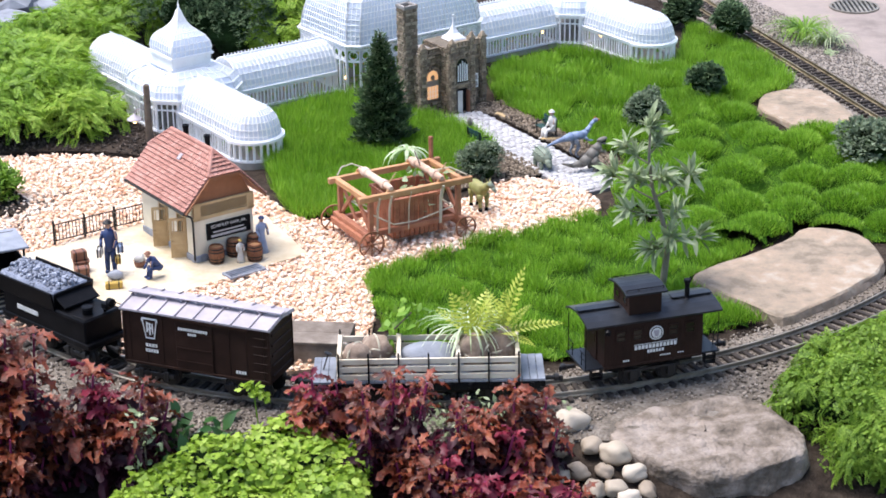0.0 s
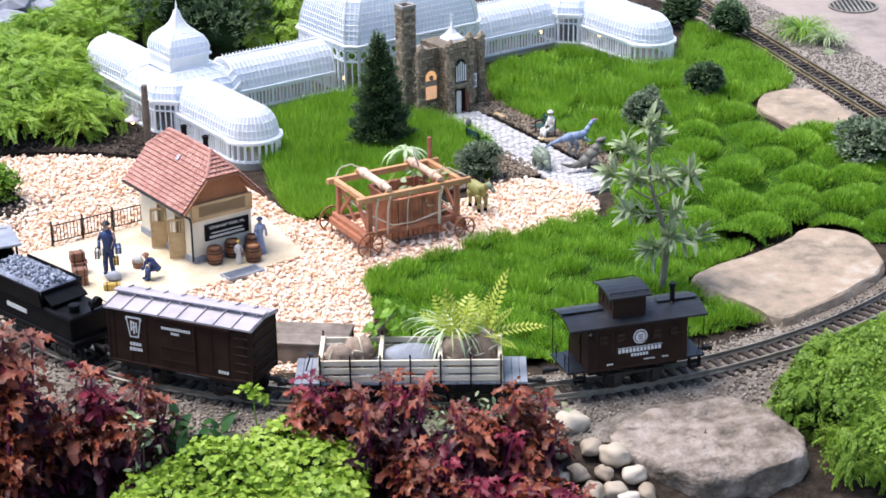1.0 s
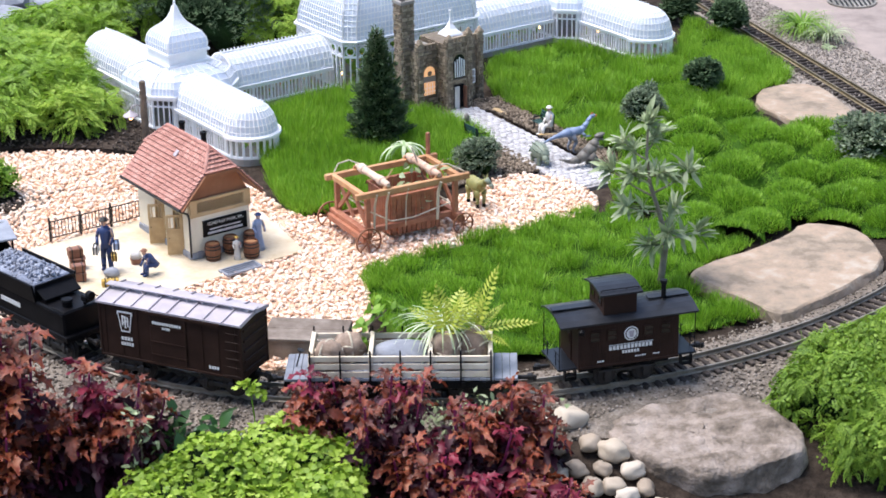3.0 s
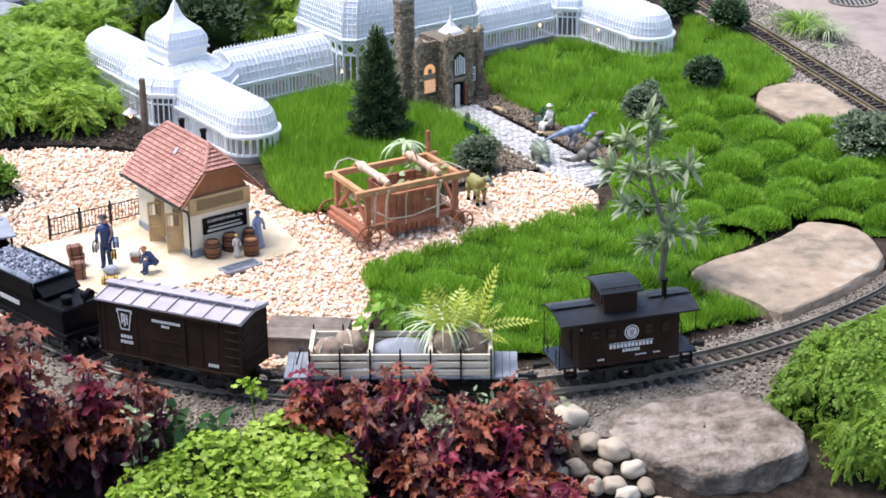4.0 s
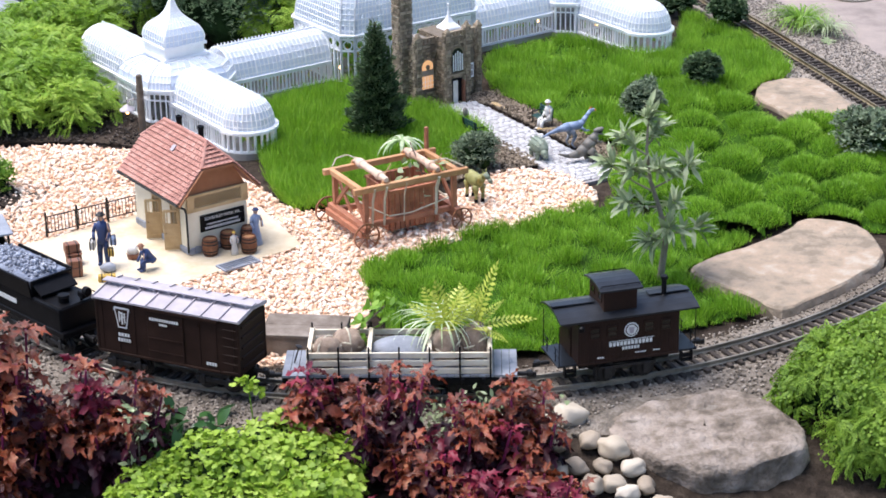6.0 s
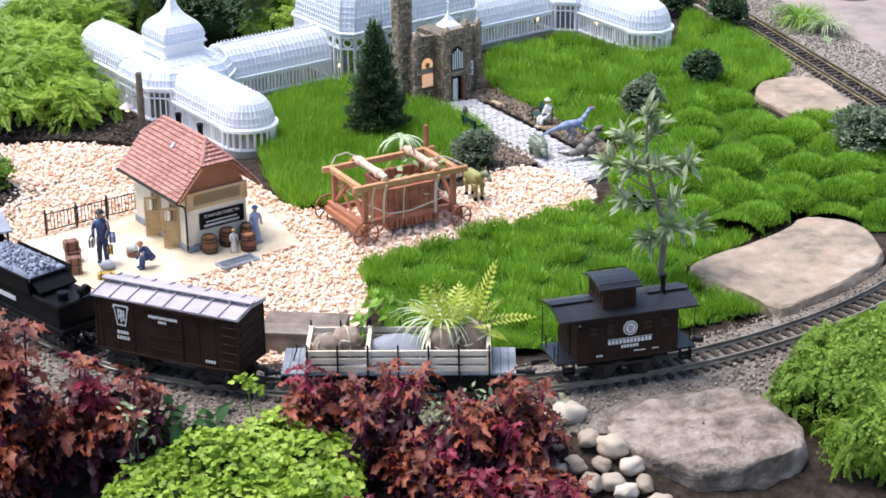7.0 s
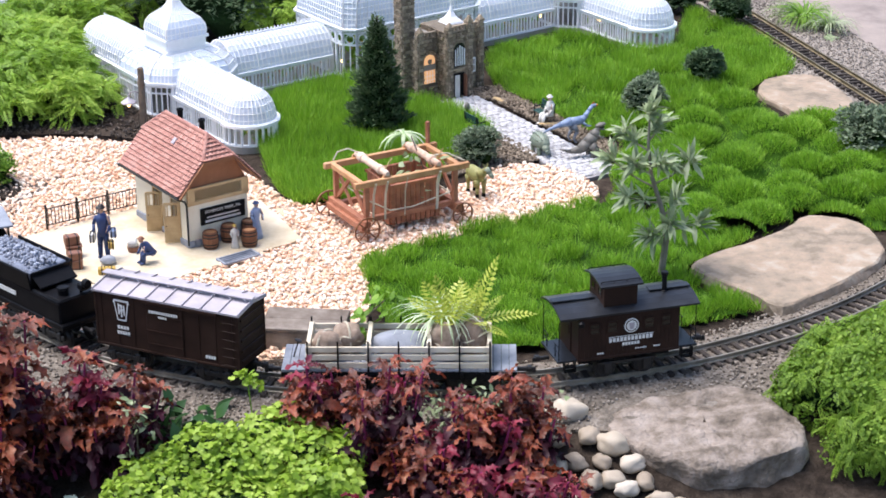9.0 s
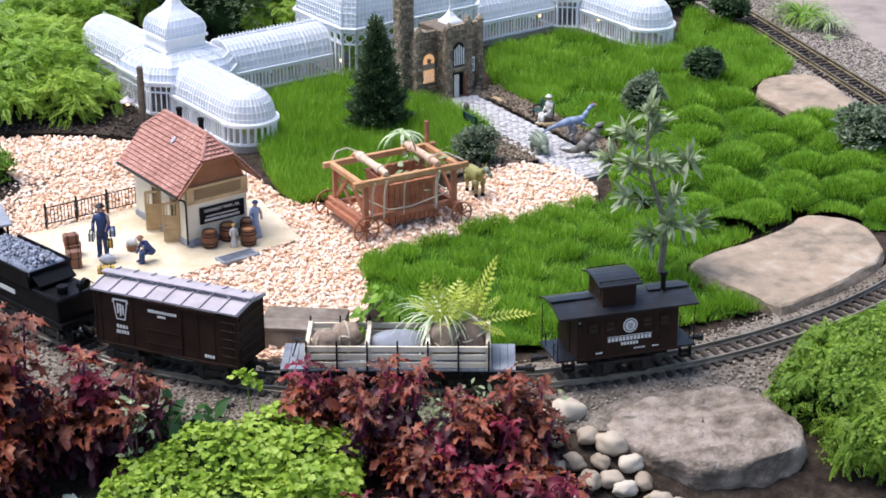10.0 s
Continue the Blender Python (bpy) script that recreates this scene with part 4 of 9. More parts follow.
def tender():
    car = thing("tender", I(), "black model locomotive tender heaped with coal", "train car", "cars of the model train")
    L, W, z0 = 0.215, 0.094, 0.026
    bm = box(bmesh.new(), L * 1.2, W, 0.010, I(-0.0215, 0, z0), 0.001)
    box(bm, L * 1.14, W - 0.006, 0.044, I(-0.0255, 0, z0 + 0.024), 0.003)
    for t in (-1, 1):       # flared coal boards
        part("coal_board", box(bmesh.new(), L * 0.80, 0.004, 0.034, I(-0.0755, t * (W / 2 - 0.001), z0 + 0.058, -t * 10), 0.001), M_BLACK, car)
        box(bm, L * 0.94, 0.0022, 0.0022, I(-0.004, t * (W / 2 - 0.002), z0 + 0.040))
    box(bm, 0.004, W - 0.006, 0.034, I(0.010, 0, z0 + 0.058, 0, 12), 0.001)
    box(bm, 0.034, W - 0.012, 0.004, I(0.023, 0, z0 + 0.060, 0, 28), 0.001)
    part("tank", bm, M_BLACK, car, "black riveted water tank")
    bm = lathe(bmesh.new(), [(0.010, 0), (0.010, 0.010), (0.0115, 0.011), (0.0105, 0.014), (0.002, 0.015)], 18, I(0.072, -0.016, z0 + 0.045))
    part("filler_hatch", bm, M_BLACK, car, "round black filler hatch")
    bm = box(bmesh.new(), 0.018, 0.014, 0.012, I(0.094, 0.012, z0 + 0.058), 0.002)
    lathe(bm, [(0.007, 0), (0.008, 0.002), (0.008, 0.012), (0.006, 0.013)], 14, I(0.100, 0.012, z0 + 0.066, 0, 90, 0))
    bar(bm, (0.088, 0.012, z0 + 0.045), (0.088, 0.012, z0 + 0.060), 0.003, 8)
    part("rear_lamp", bm, M_BLACK, car, "black rear headlamp")
    bm = bmesh.new()
    bar(bm, (0.06, -0.045, z0 + 0.05), (0.105, -0.045, z0 + 0.05), 0.001, 5)
    bar(bm, (0.06, 0.045, z0 + 0.05), (0.105, 0.045, z0 + 0.05), 0.001, 5)
    part("handrail", bm, M_BLACK, car)
    box_m = I(-0.105, -W / 2 + 0.0022, z0 + 0.020)
    letters(car, box_m, [0.008, 0.004, 0.0062, 0.0045, 0.0058, 0.0058, 0.0058, 0.0058, 0.0058, 0.0062, 0.0062], 0.008, thick=0.0014)
    rng = np.random.default_rng(3)
    n = 700
    x, y = rng.uniform(-0.156, 0.004, n), rng.uniform(-0.040, 0.040, n)
    z = z0 + 0.066 + 0.014 * (1 - (y / 0.044) ** 2) + rng.normal(0, 0.0015, n)
    tv, tf = pebble_template(2)
    scatter("coal_load", tv, tf, spin(n, rng, rng.uniform(0.005, 0.011, n), 1.2), np.c_[x, y, z], M_COAL_SKY_SHEEN, car, "heap of shiny coal lumps, sky reflection painted in pale blue")
    part("coal_base", box(bmesh.new(), 0.168, 0.082, 0.030, I(-0.076, 0, z0 + 0.060), 0.004), M_COAL_SKY_SHEEN, car)
    return car


WHEELS = []
BOX, FLAT, CAB = boxcar(), flatcar(), caboose()
TENDER = tender()
for c, xs in ((BOX, (-0.085, 0.085)), (FLAT, (-0.115, 0.115)), (TENDER, (-0.062, 0.062))):
    for x in xs:
        bogie(c, x, WHEELS)
for x in (-0.034, 0.034):
    WHEELS += [(w, 0.0165) for w in wheelset(CAB, x)]
for c, h in ((BOX, 0.135), (FLAT, 0.181), (CAB, 0.122), (TENDER, 0.108)):
    coupler(c, h, 1)
    coupler(c, -h, -1)


def locomotive():
    """The cab end of the engine that pulls the train, mostly out of sight."""
    car = thing("locomotive", I(), "black model steam locomotive with blue-grey cab roof", "locomotive")
    bm = box(bmesh.new(), 0.09, 0.10, 0.012, I(0.05, 0, 0.032), 0.001)
    for t in (-1, 1):
        box(bm, 0.08, 0.003, 0.036, I(0.052, t * 0.048, 0.055), 0.0008)
        box(bm, 0.010, 0.003, 0.030, I(0.090, t * 0.048, 0.083), 0.0008)
        box(bm, 0.010, 0.003, 0.030, I(0.016, t * 0.048, 0.083), 0.0008)
    box(bm, 0.003, 0.096, 0.075, I(0.012, 0, 0.065), 0.0008)
    part("cab", bm, M_BLACK, car)
    bm = box(bmesh.new(), 0.108, 0.112, 0.004, I(0.050, 0, 0.100), 0.001)
    part("cab_roof", bm, M_DECK, car, "blue-grey cab roof")
    bm = cyl(bmesh.new(), 0.036, 0.036, 0.26, I(0.012, 0, 0.066, 0, -90, 0), 24)
    part("boiler", bm, M_BLACK, car)
    part("frame", box(bmesh.new(), 0.34, 0.06, 0.018, I(-0.09, 0, 0.026), 0.001), M_BLACK, car)
    return car


LOCO = locomotive()
for x in (-0.2, -0.14, -0.08, -0.02):
    WHEELS += [(w, 0.019) for w in wheelset(LOCO, x, 0.019)]



def fit_body(car, sx, sy, sz, lift):
    """True proportions of a car: its body stretched and set on its springs, wheels left round."""
    s = Matrix.Translation((0, 0, lift)) @ Matrix.Diagonal((sx, sy, sz, 1))
    low = Matrix.Diagonal((sx, 1, 1.35, 1))
    for o in car.children_recursive:
        if o.type != "MESH":
            continue
        if o.name.startswith("wheel"):
            o.matrix_basis.translation.x *= sx
            continue
        o.data.transform((low if o.name.startswith(("bogie", "axle")) else s) @ o.matrix_basis)
        o.matrix_basis = Matrix.Identity(4)


fit_body(CAB, 0.925, 0.96, 0.94, 0.0175)
fit_body(BOX, 0.93, 0.82, 0.99, 0.0160)
fit_body(FLAT, 0.973, 0.92, 1.0, 0.0095)
fit_body(TENDER, 0.86, 0.86, 0.95, 0.0150)
fit_body(LOCO, 0.9, 0.9, 1.0, 0.010)
CRATE = crate(FLAT)
LOADS = [CRATE]
LOADS.append(sack("burlap_root_ball", -0.110, -0.012, 0.024, 0.048, "grey-brown burlap root ball lying in the crate", M_BURLAP, seed=1))
LOADS.append(sack("burlap_root_ball", -0.080, 0.010, 0.025, 0.050, "grey-brown burlap root ball lying in the crate", M_BURLAP, seed=5))
LOADS.append(sack("burlap_root_ball", 0.070, -0.004, 0.025, 0.056, "upright brown burlap root ball holding a fern", M_BURLAP, seed=2))
LOADS.append(sack("burlap_root_ball", 0.112, 0.004, 0.025, 0.060, "upright brown burlap root ball holding a fern", M_BURLAP, seed=3))
_rock = thing("grey_stone", I(0.0, 0.0, 0.0465), "smooth grey stone lying in the crate", "stone")
part("stone", blob(bmesh.new(), 0.042, 0.028, 0.021, I(0, 0, 0.020), 3, 0.15, 2.5, 9), M_GREYROCK, _rock, smooth=True)
LOADS.append(_rock)

_p = thing("spider_plant", I(0.072, 0.034, 0.060), "white-striped spider plant arching over the crate", "plant")
arching(_p, 75, 0.105, 0.0024, M_STRIPE, (-0.01, 0, 0.025), 4, lift=0.9)
LOADS.append(_p)
_p = thing("fern_plant", I(0.112, 0.006, 0.098), "yellow-green fern growing from a burlap ball", "plant")
for k, (d, le) in enumerate((((0.38, 0.15, 1.4), 0.115), ((-0.7, 0.2, 0.9), 0.075), ((1, 0.1, 0.35), 0.10), ((0.3, -0.8, 0.5), 0.055), ((-0.3, 0.7, 1), 0.08), ((0.9, -0.5, 0.05), 0.06), ((-0.6, -0.5, 0.6), 0.055), ((0.1, 0.3, 1.1), 0.07), ((0.6, 0.3, 0.7), 0.065))):
    fern(_p, (0, 0, 0), le, d, M_YELLOW_FERN, 30 + k, 14, leaf=0.22)
LOADS.append(_p)
_p = thing("fern_plant", I(0.070, 0.0, 0.096), "yellow-green fern growing from a burlap ball", "plant")
for k, (d, le) in enumerate((((-0.2, 0.15, 1.2), 0.085), ((-0.8, 0.2, 0.8), 0.075), ((0.7, 0.3, 0.9), 0.07), ((0.1, -0.8, 0.6), 0.05), ((0.3, 0.7, 1), 0.08), ((-0.5, 0.5, 1.1), 0.08), ((0.4, 0.1, 1.2), 0.075))):
    fern(_p, (0, 0, 0), le, d, M_YELLOW_FERN, 50 + k, 12, leaf=0.3)
LOADS.append(_p)
_p = thing("leafy_seedling", I(-0.075, 0.02, 0.075), "green leafy seedling laid out of a burlap ball", "plant")
rng = np.random.default_rng(12)
_n = 46
_t = rng.random(_n)
_loc = np.c_[0.06 * _t + rng.normal(0, 0.012, _n), 0.05 * _t + rng.normal(0, 0.012, _n), 0.01 + 0.03 * _t + rng.normal(0, 0.012, _n)]
scatter("leaves", *LEAF, frames(np.c_[rng.normal(0.3, 0.8, _n), rng.normal(0.2, 0.8, _n), rng.normal(0.4, 0.5, _n)], rng, rng.uniform(0.013, 0.024, _n)), _loc, M_FERNY, _p)
part("stem", tube(bmesh.new(), [(-0.015, 0, 0), (0.02, 0.02, 0.015), (0.05, 0.045, 0.035)], 0.0014, 5), M_BARK, _p)
LOADS.append(_p)

# how far the train has backed along the curve, in metres
RUN = [(0, 0.0), (0.5, 0.0118), (1.0, 0.0250), (1.5, 0.0360), (1.62, 0.0370), (2.0, 0.0371), (10.0, 0.0371)]
CARS = [(LOCO, -45.0), (TENDER, -29.6), (BOX, -15.5), (FLAT, 2.0), (CAB, 19.18)]


def car_pose(phi0, run):
    a = phi0 - math.degrees(run / R)
    p = track_point(a, R, RAIL_TOP)
    d = track_point(a + 4.0) - track_point(a - 4.0)
    return Matrix.Translation(p) @ Euler((0, 0, math.atan2(d.y, d.x) - radians(1.5))).to_matrix().to_4x4()


def motions():
    for c, phi in CARS:
        walk(c, [(t, car_pose(phi, s)) for t, s in RUN])
    flat_phi = CARS[3][1]
    for ob in LOADS:
        m = ob.matrix_basis.copy()
        walk(ob, [(t, car_pose(flat_phi, s) @ m) for t, s in RUN])
    for w, r in WHEELS:
        m = w.matrix_basis.copy()
        walk(w, [(t, Matrix.Translation(m.translation) @ Euler((0, -s / r, 0)).to_matrix().to_4x4() @ m.to_3x3().to_4x4()) for t, s in RUN])

# ---- greenhouse ----
def stick(bm, a, b, w, h, up=(0, 0, 1)):
    """A plain squared bar, quick to make."""
    a, b = Vector(a), Vector(b)
    x = (b - a)
    x.normalize()
    y = Vector(up).cross(x)
    if y.length < 1e-4:
        y = Vector((1, 0, 0)).cross(x)
    y.normalize()
    z = x.cross(y)
    y, z = y * w / 2, z * h / 2
    v = [bm.verts.new(p + sy * y + sz * z) for p in (a, b) for sy, sz in ((-1, -1), (1, -1), (1, 1), (-1, 1))]
    for f in ((0, 1, 2, 3), (7, 6, 5, 4), (0, 4, 5, 1), (1, 5, 6, 2), (2, 6, 7, 3), (3, 7, 4, 0)):
        bm.faces.new([v[i] for i in f])
    return bm


CONS = thing("conservatory", I(0.03, 1.33, 0, 0, 0, 35), "white model glasshouse with curved wings, domes and stone entrance", "greenhouse")
EAVE, RIDGE, HALF = 0.052, 0.118, 0.056
VAULT = [(1.0, 0.0), (0.985, 0.16), (0.94, 0.36), (0.85, 0.56), (0.70, 0.74), (0.50, 0.88), (0.26, 0.97), (0.0, 1.0)]


def vault_points(hw, z0, z1):
    return [(f * hw, z0 + (z1 - z0) * g) for f, g in VAULT]


def wall_run(bm, pts, top, step=0.0088, base=0.010):
    """Posts, sill and cornice of a glazed wall along plan points."""
    for a, b in zip(pts, pts[1:]):
        a, b = Vector(a), Vector(b)
        n = max(1, round((b - a).length / step))
        for k in range(n + 1):
            p = a.lerp(b, k / n)
            w = 0.0042 if k % 5 == 0 else 0.0024
            stick(bm, (p.x, p.y, base), (p.x, p.y, top), w, w)
        stick(bm, (a.x, a.y, base + 0.001), (b.x, b.y, base + 0.001), 0.006, 0.005)
        stick(bm, (a.x, a.y, top - 0.002), (b.x, b.y, top - 0.002), 0.007, 0.006)
        stick(bm, (a.x, a.y, top + 0.002), (b.x, b.y, top + 0.002), 0.011, 0.003)


def wing(axis, c, lo, hi, apse, crest=True, skip_wall=()):
    """A vaulted wing. axis 'x' or 'y': it runs from lo to hi at offset c; apse -1, 0, 1: which end is round."""
    def at(s, t, z):
        return Vector((s, c + t, z)) if axis == "x" else Vector((c + t, s, z))
    w = new("wing")
    w.parent = CONS
    w["label"] = "white glazed wing with barrel vault"
    prof = vault_points(HALF, EAVE, RIDGE)
    full = [(-t, z) for t, z in prof] + [(t, z) for t, z in prof[-2::-1]]
    # glazing
    bm = bmesh.new()
    n = max(2, int((hi - lo) / 0.03))
    rows = [[bm.verts.new(at(lo + (hi - lo) * i / n, t, z)) for t, z in full] for i in range(n + 1)]
    for a, b in zip(rows, rows[1:]):
        for k in range(len(full) - 1):
            bm.faces.new((a[k], a[k + 1], b[k + 1], b[k]))
    ends = ((hi, 1),) if apse == 1 else ((lo, -1),) if apse == -1 else ()
    for s0, sg in ends:
        m = 14
        fan = []
        for i in range(m + 1):
            al = math.pi * i / m
            fan.append([bm.verts.new(at(s0 + sg * t * math.sin(al), t * math.cos(al), z)) for t, z in prof])
        for a, b in zip(fan, fan[1:]):
            for k in range(len(prof) - 1):
                bm.faces.new((a[k], a[k + 1], b[k + 1], b[k]))
    bmesh.ops.remove_doubles(bm, verts=bm.verts, dist=1e-5)
    part("glazing", bm, M_GLAZE, w, "milky clear glazing", smooth=True)
    # ribs and purlins
    bm = bmesh.new()
    g = 1.008
    n = round((hi - lo) / 0.0105)
    for i in range(n + 1):
        s = lo + (hi - lo) * i / n
        th = 0.0026 if i % 6 == 0 else 0.0015
        for (t0, z0), (t1, z1) in zip(full, full[1:]):
            stick(bm, at(s, t0 * g, z0), at(s, t1 * g, z1 + 0.0004), th, th, (0.3, 0.5, 1))
    for t, z in full[1:-1]:
        stick(bm, at(lo, t * g, z + 0.0003), at(hi, t * g, z + 0.0003), 0.0013, 0.0013)
    for s0, sg in ends:
        m = 18
        for i in range(m + 1):
            al = math.pi * i / m
            for (t0, z0), (t1, z1) in zip(prof, prof[1:]):
                stick(bm, at(s0 + sg * t0 * g * math.sin(al), t0 * g * math.cos(al), z0), at(s0 + sg * t1 * g * math.sin(al), t1 * g * math.cos(al), z1 + 0.0004), 0.0017, 0.0017, (0.3, 0.5, 1))
        for t, z in prof[1:-1]:
            ring = [at(s0 + sg * t * g * math.sin(math.pi * i / m), t * g * math.cos(math.pi * i / m), z + 0.0003) for i in range(m + 1)]
            for a, b in zip(ring, ring[1:]):
                stick(bm, a, b, 0.0013, 0.0013)
    part("glazing_frame", bm, M_WHITE, w, "thin white glazing bars")
    if crest:
        bm = stick(bmesh.new(), at(lo, 0, RIDGE + 0.002), at(hi, 0, RIDGE + 0.002), 0.003, 0.003)
        n = int((hi - lo) / 0.0085)
        for i in range(n + 1):
            p = at(lo + (hi - lo) * i / n, 0, RIDGE + 0.002)
            stick(bm, p, p + Vector((0, 0, 0.006)), 0.0024, 0.0024)
        part("ridge_cresting", bm, M_WHITE, w)
    # walls
    bm = bmesh.new()
    for t in (-HALF, HALF):
        if t not in skip_wall:
            wall_run(bm, [at(lo, t, 0).to_2d(), at(hi, t, 0).to_2d()], EAVE)
    for s0, sg in ends:
        pts = [at(s0 + sg * HALF * math.sin(math.pi * i / 12), HALF * math.cos(math.pi * i / 12), 0).to_2d() for i in range(13)]
        wall_run(bm, pts, EAVE, 0.017)
        pts = [at(s0 + sg * (HALF + 0.004) * math.sin(math.pi * i / 24), (HALF + 0.004) * math.cos(math.pi * i / 24), EAVE - 0.001) for i in range(25)]
        for a, b in zip(pts, pts[1:]):
            stick(bm, a, b, 0.008, 0.006)
    part("wall_frame", bm, M_WHITE, w, "white post-and-rail window wall")
    # plinth
    bm = bmesh.new()
    k = HALF + 0.003
    outline = [at(lo, -k, 0).to_2d(), at(hi, -k, 0).to_2d()]
    if apse == 1:
        outline += [at(hi + k * math.sin(math.pi * i / 16), -k * math.cos(math.pi * i / 16), 0).to_2d() for i in range(1, 16)]
    outline += [at(hi, k, 0).to_2d(), at(lo, k, 0).to_2d()]
    if apse == -1:
        outline += [at(lo - k * math.sin(math.pi * i / 16), k * math.cos(math.pi * i / 16), 0).to_2d() for i in range(1, 16)]
    prism(bm, [tuple(p) for p in outline], -0.01, 0.009)
    part("plinth", bm, M_STONE_ROOF, w, "grey stone plinth")
    # plants seen through the windows
    rng = np.random.default_rng(int(abs(c) * 1000) + int((lo + 2) * 100))
    n = int((hi - lo) * 700)
    s, t = rng.uniform(lo, hi, n), rng.uniform(-HALF * 0.75, HALF * 0.75, n)
    z = 0.010 + 0.034 * rng.random(n)
    loc = np.c_[s, c + t, z] if axis == "x" else np.c_[c + t, s, z]
    d = rng.normal(0, 1, (n, 3)) + np.array([0, 0, 0.4])
    half = n // 2
    scatter("indoor_plants", *LEAF, frames(d[:half], rng, rng.uniform(0.008, 0.018, half)), loc[:half], M_FERNY, w)
    scatter("indoor_flowers", *ROUND, frames(d[half:], rng, rng.uniform(0.004, 0.009, n - half)), loc[half:], M_FLOWER, w)
    return w


M_FLOWER = mat("flower_mix", [(0.60, 0.10, 0.04), (0.75, 0.42, 0.04), (0.75, 0.62, 0.15), (0.08, 0.16, 0.03)], 5, 0.6, bump=0, island=0.9, trans=0.2)
wing("x", 0.305, -0.395, -0.145, 0)
wing("x", 0.305, 0.228, 0.475, 0)
wing("y", -0.51, -0.008, 0.215, -1)
wing("y", 0.574, 0.02, 0.215, -1)
wing("y", -0.51, 0.40, 0.62, 1)


def square_ring(h, ch):
    """A square with cut corners, half-width h."""
    return [(-h + ch, -h), (h - ch, -h), (h, -h + ch), (h, h - ch), (h - ch, h), (-h + ch, h), (-h, h - ch), (-h, -h + ch)]


def loft(bm, rings):
    vs = [[bm.verts.new(p) for p in r] for r in rings]
    n = len(vs[0])
    for a, b in zip(vs, vs[1:]):
        for i in range(n):
            bm.faces.new((a[i], a[(i + 1) % n], b[(i + 1) % n], b[i]))
    return bm


def pavilion(x, y):
    p = new("pavilion")
    p.parent = CONS
    p.matrix_basis = I(x, y, 0)
    p["label"] = "square glazed pavilion with pointed ogee dome"
    h = 0.102
    ring = square_ring(h, 0.034)
    bm = bmesh.new()
    wall_run(bm, [Vector(q) for q in ring + ring[:1]], 0.076, 0.0125)
    for a, b in zip(ring, ring[1:] + ring[:1]):
        stick(bm, (*a, 0.058), (*b, 0.058), 0.004, 0.003)
    part("wall_frame", bm, M_WHITE, p, "white post-and-rail window wall")
    part("plinth", prism(bmesh.new(), square_ring(h + 0.003, 0.034), -0.01, 0.009), M_STONE_ROOF, p)
    part("cornice", prism(bmesh.new(), square_ring(h + 0.005, 0.035), 0.076, 0.081), M_WHITE, p)
    # lower roof
    prof = [(h + 0.001, 0.081), (h - 0.002, 0.095), (h - 0.010, 0.107), (h - 0.026, 0.116), (0.056, 0.124)]
    rings = [[(a * f, b * f, z) for a, b in square_ring(h, 0.034)] for f, z in ((r / h, z) for r, z in prof)]
    part("lower_glazing", loft(bmesh.new(), rings), M_GLAZE, p, "milky clear glazing")
    bm = bmesh.new()
    for i in range(8):
        for k in range(7):
            f = k / 6
            for r0, r1 in zip(rings, rings[1:]):
                a = Vector(r0[i]).lerp(Vector(r0[(i + 1) % 8]), f)
                b = Vector(r1[i]).lerp(Vector(r1[(i + 1) % 8]), f)
                stick(bm, a * 1.006, b * 1.006, 0.0016, 0.0016)
    for r in rings[1:-1]:
        for i in range(8):
            stick(bm, Vector(r[i]) * 1.006, Vector(r[(i + 1) % 8]) * 1.006, 0.0014, 0.0014)
    part("lower_glazing_frame", bm, M_WHITE, p)
    # drum
    s = 0.047
    bm = prism(bmesh.new(), square_ring(s + 0.004, 0.002), 0.125, 0.130)
    prism(bm, square_ring(s, 0.002), 0.130, 0.150)
    prism(bm, square_ring(s + 0.005, 0.002), 0.150, 0.155)
    part("drum", bm, M_WHITE, p, "white drum under the dome")
    prof = [(s, 0.155), (s * 1.03, 0.166), (s * 0.98, 0.178), (s * 0.84, 0.190), (s * 0.62, 0.199), (s * 0.42, 0.207), (s * 0.26, 0.217), (s * 0.15, 0.229), (s * 0.07, 0.243)]
    rings = [[(a * r / s, b * r / s, z) for a, b in square_ring(s, 0.002)] for r, z in prof]
    part("dome_glazing", loft(bmesh.new(), rings), M_GLAZE, p, "milky clear dome glazing", smooth=False)
    bm = bmesh.new()
    for i in range(0, 8, 2):
        n = 9
        for k in range(n + 1):
            for r0, r1 in zip(rings, rings[1:]):
                a = Vector(r0[i]).lerp(Vector(r0[(i + 1) % 8]), k / n)
                b = Vector(r1[i]).lerp(Vector(r1[(i + 1) % 8]), k / n)
                w = 0.0024 if k in (0, n) else 0.0013
                stick(bm, a + (a.xy * 0.012).to_3d(), b + (b.xy * 0.012).to_3d(), w, w, (0.3, 0.2, 1))
    for r in rings[1:-2]:
        for i in range(8):
            stick(bm, Vector(r[i]), Vector(r[(i + 1) % 8]), 0.0015, 0.0015)
    part("dome_frame", bm, M_WHITE, p)
    bm = lathe(bmesh.new(), [(0.0045, 0.240), (0.0035, 0.247), (0.0015, 0.250), (0.0028, 0.253), (0.0015, 0.256), (0.0005, 0.264)], 10)
    part("finial", bm, M_WHITE, p)


pavilion(-0.50, 0.305)
pavilion(0.58, 0.305)


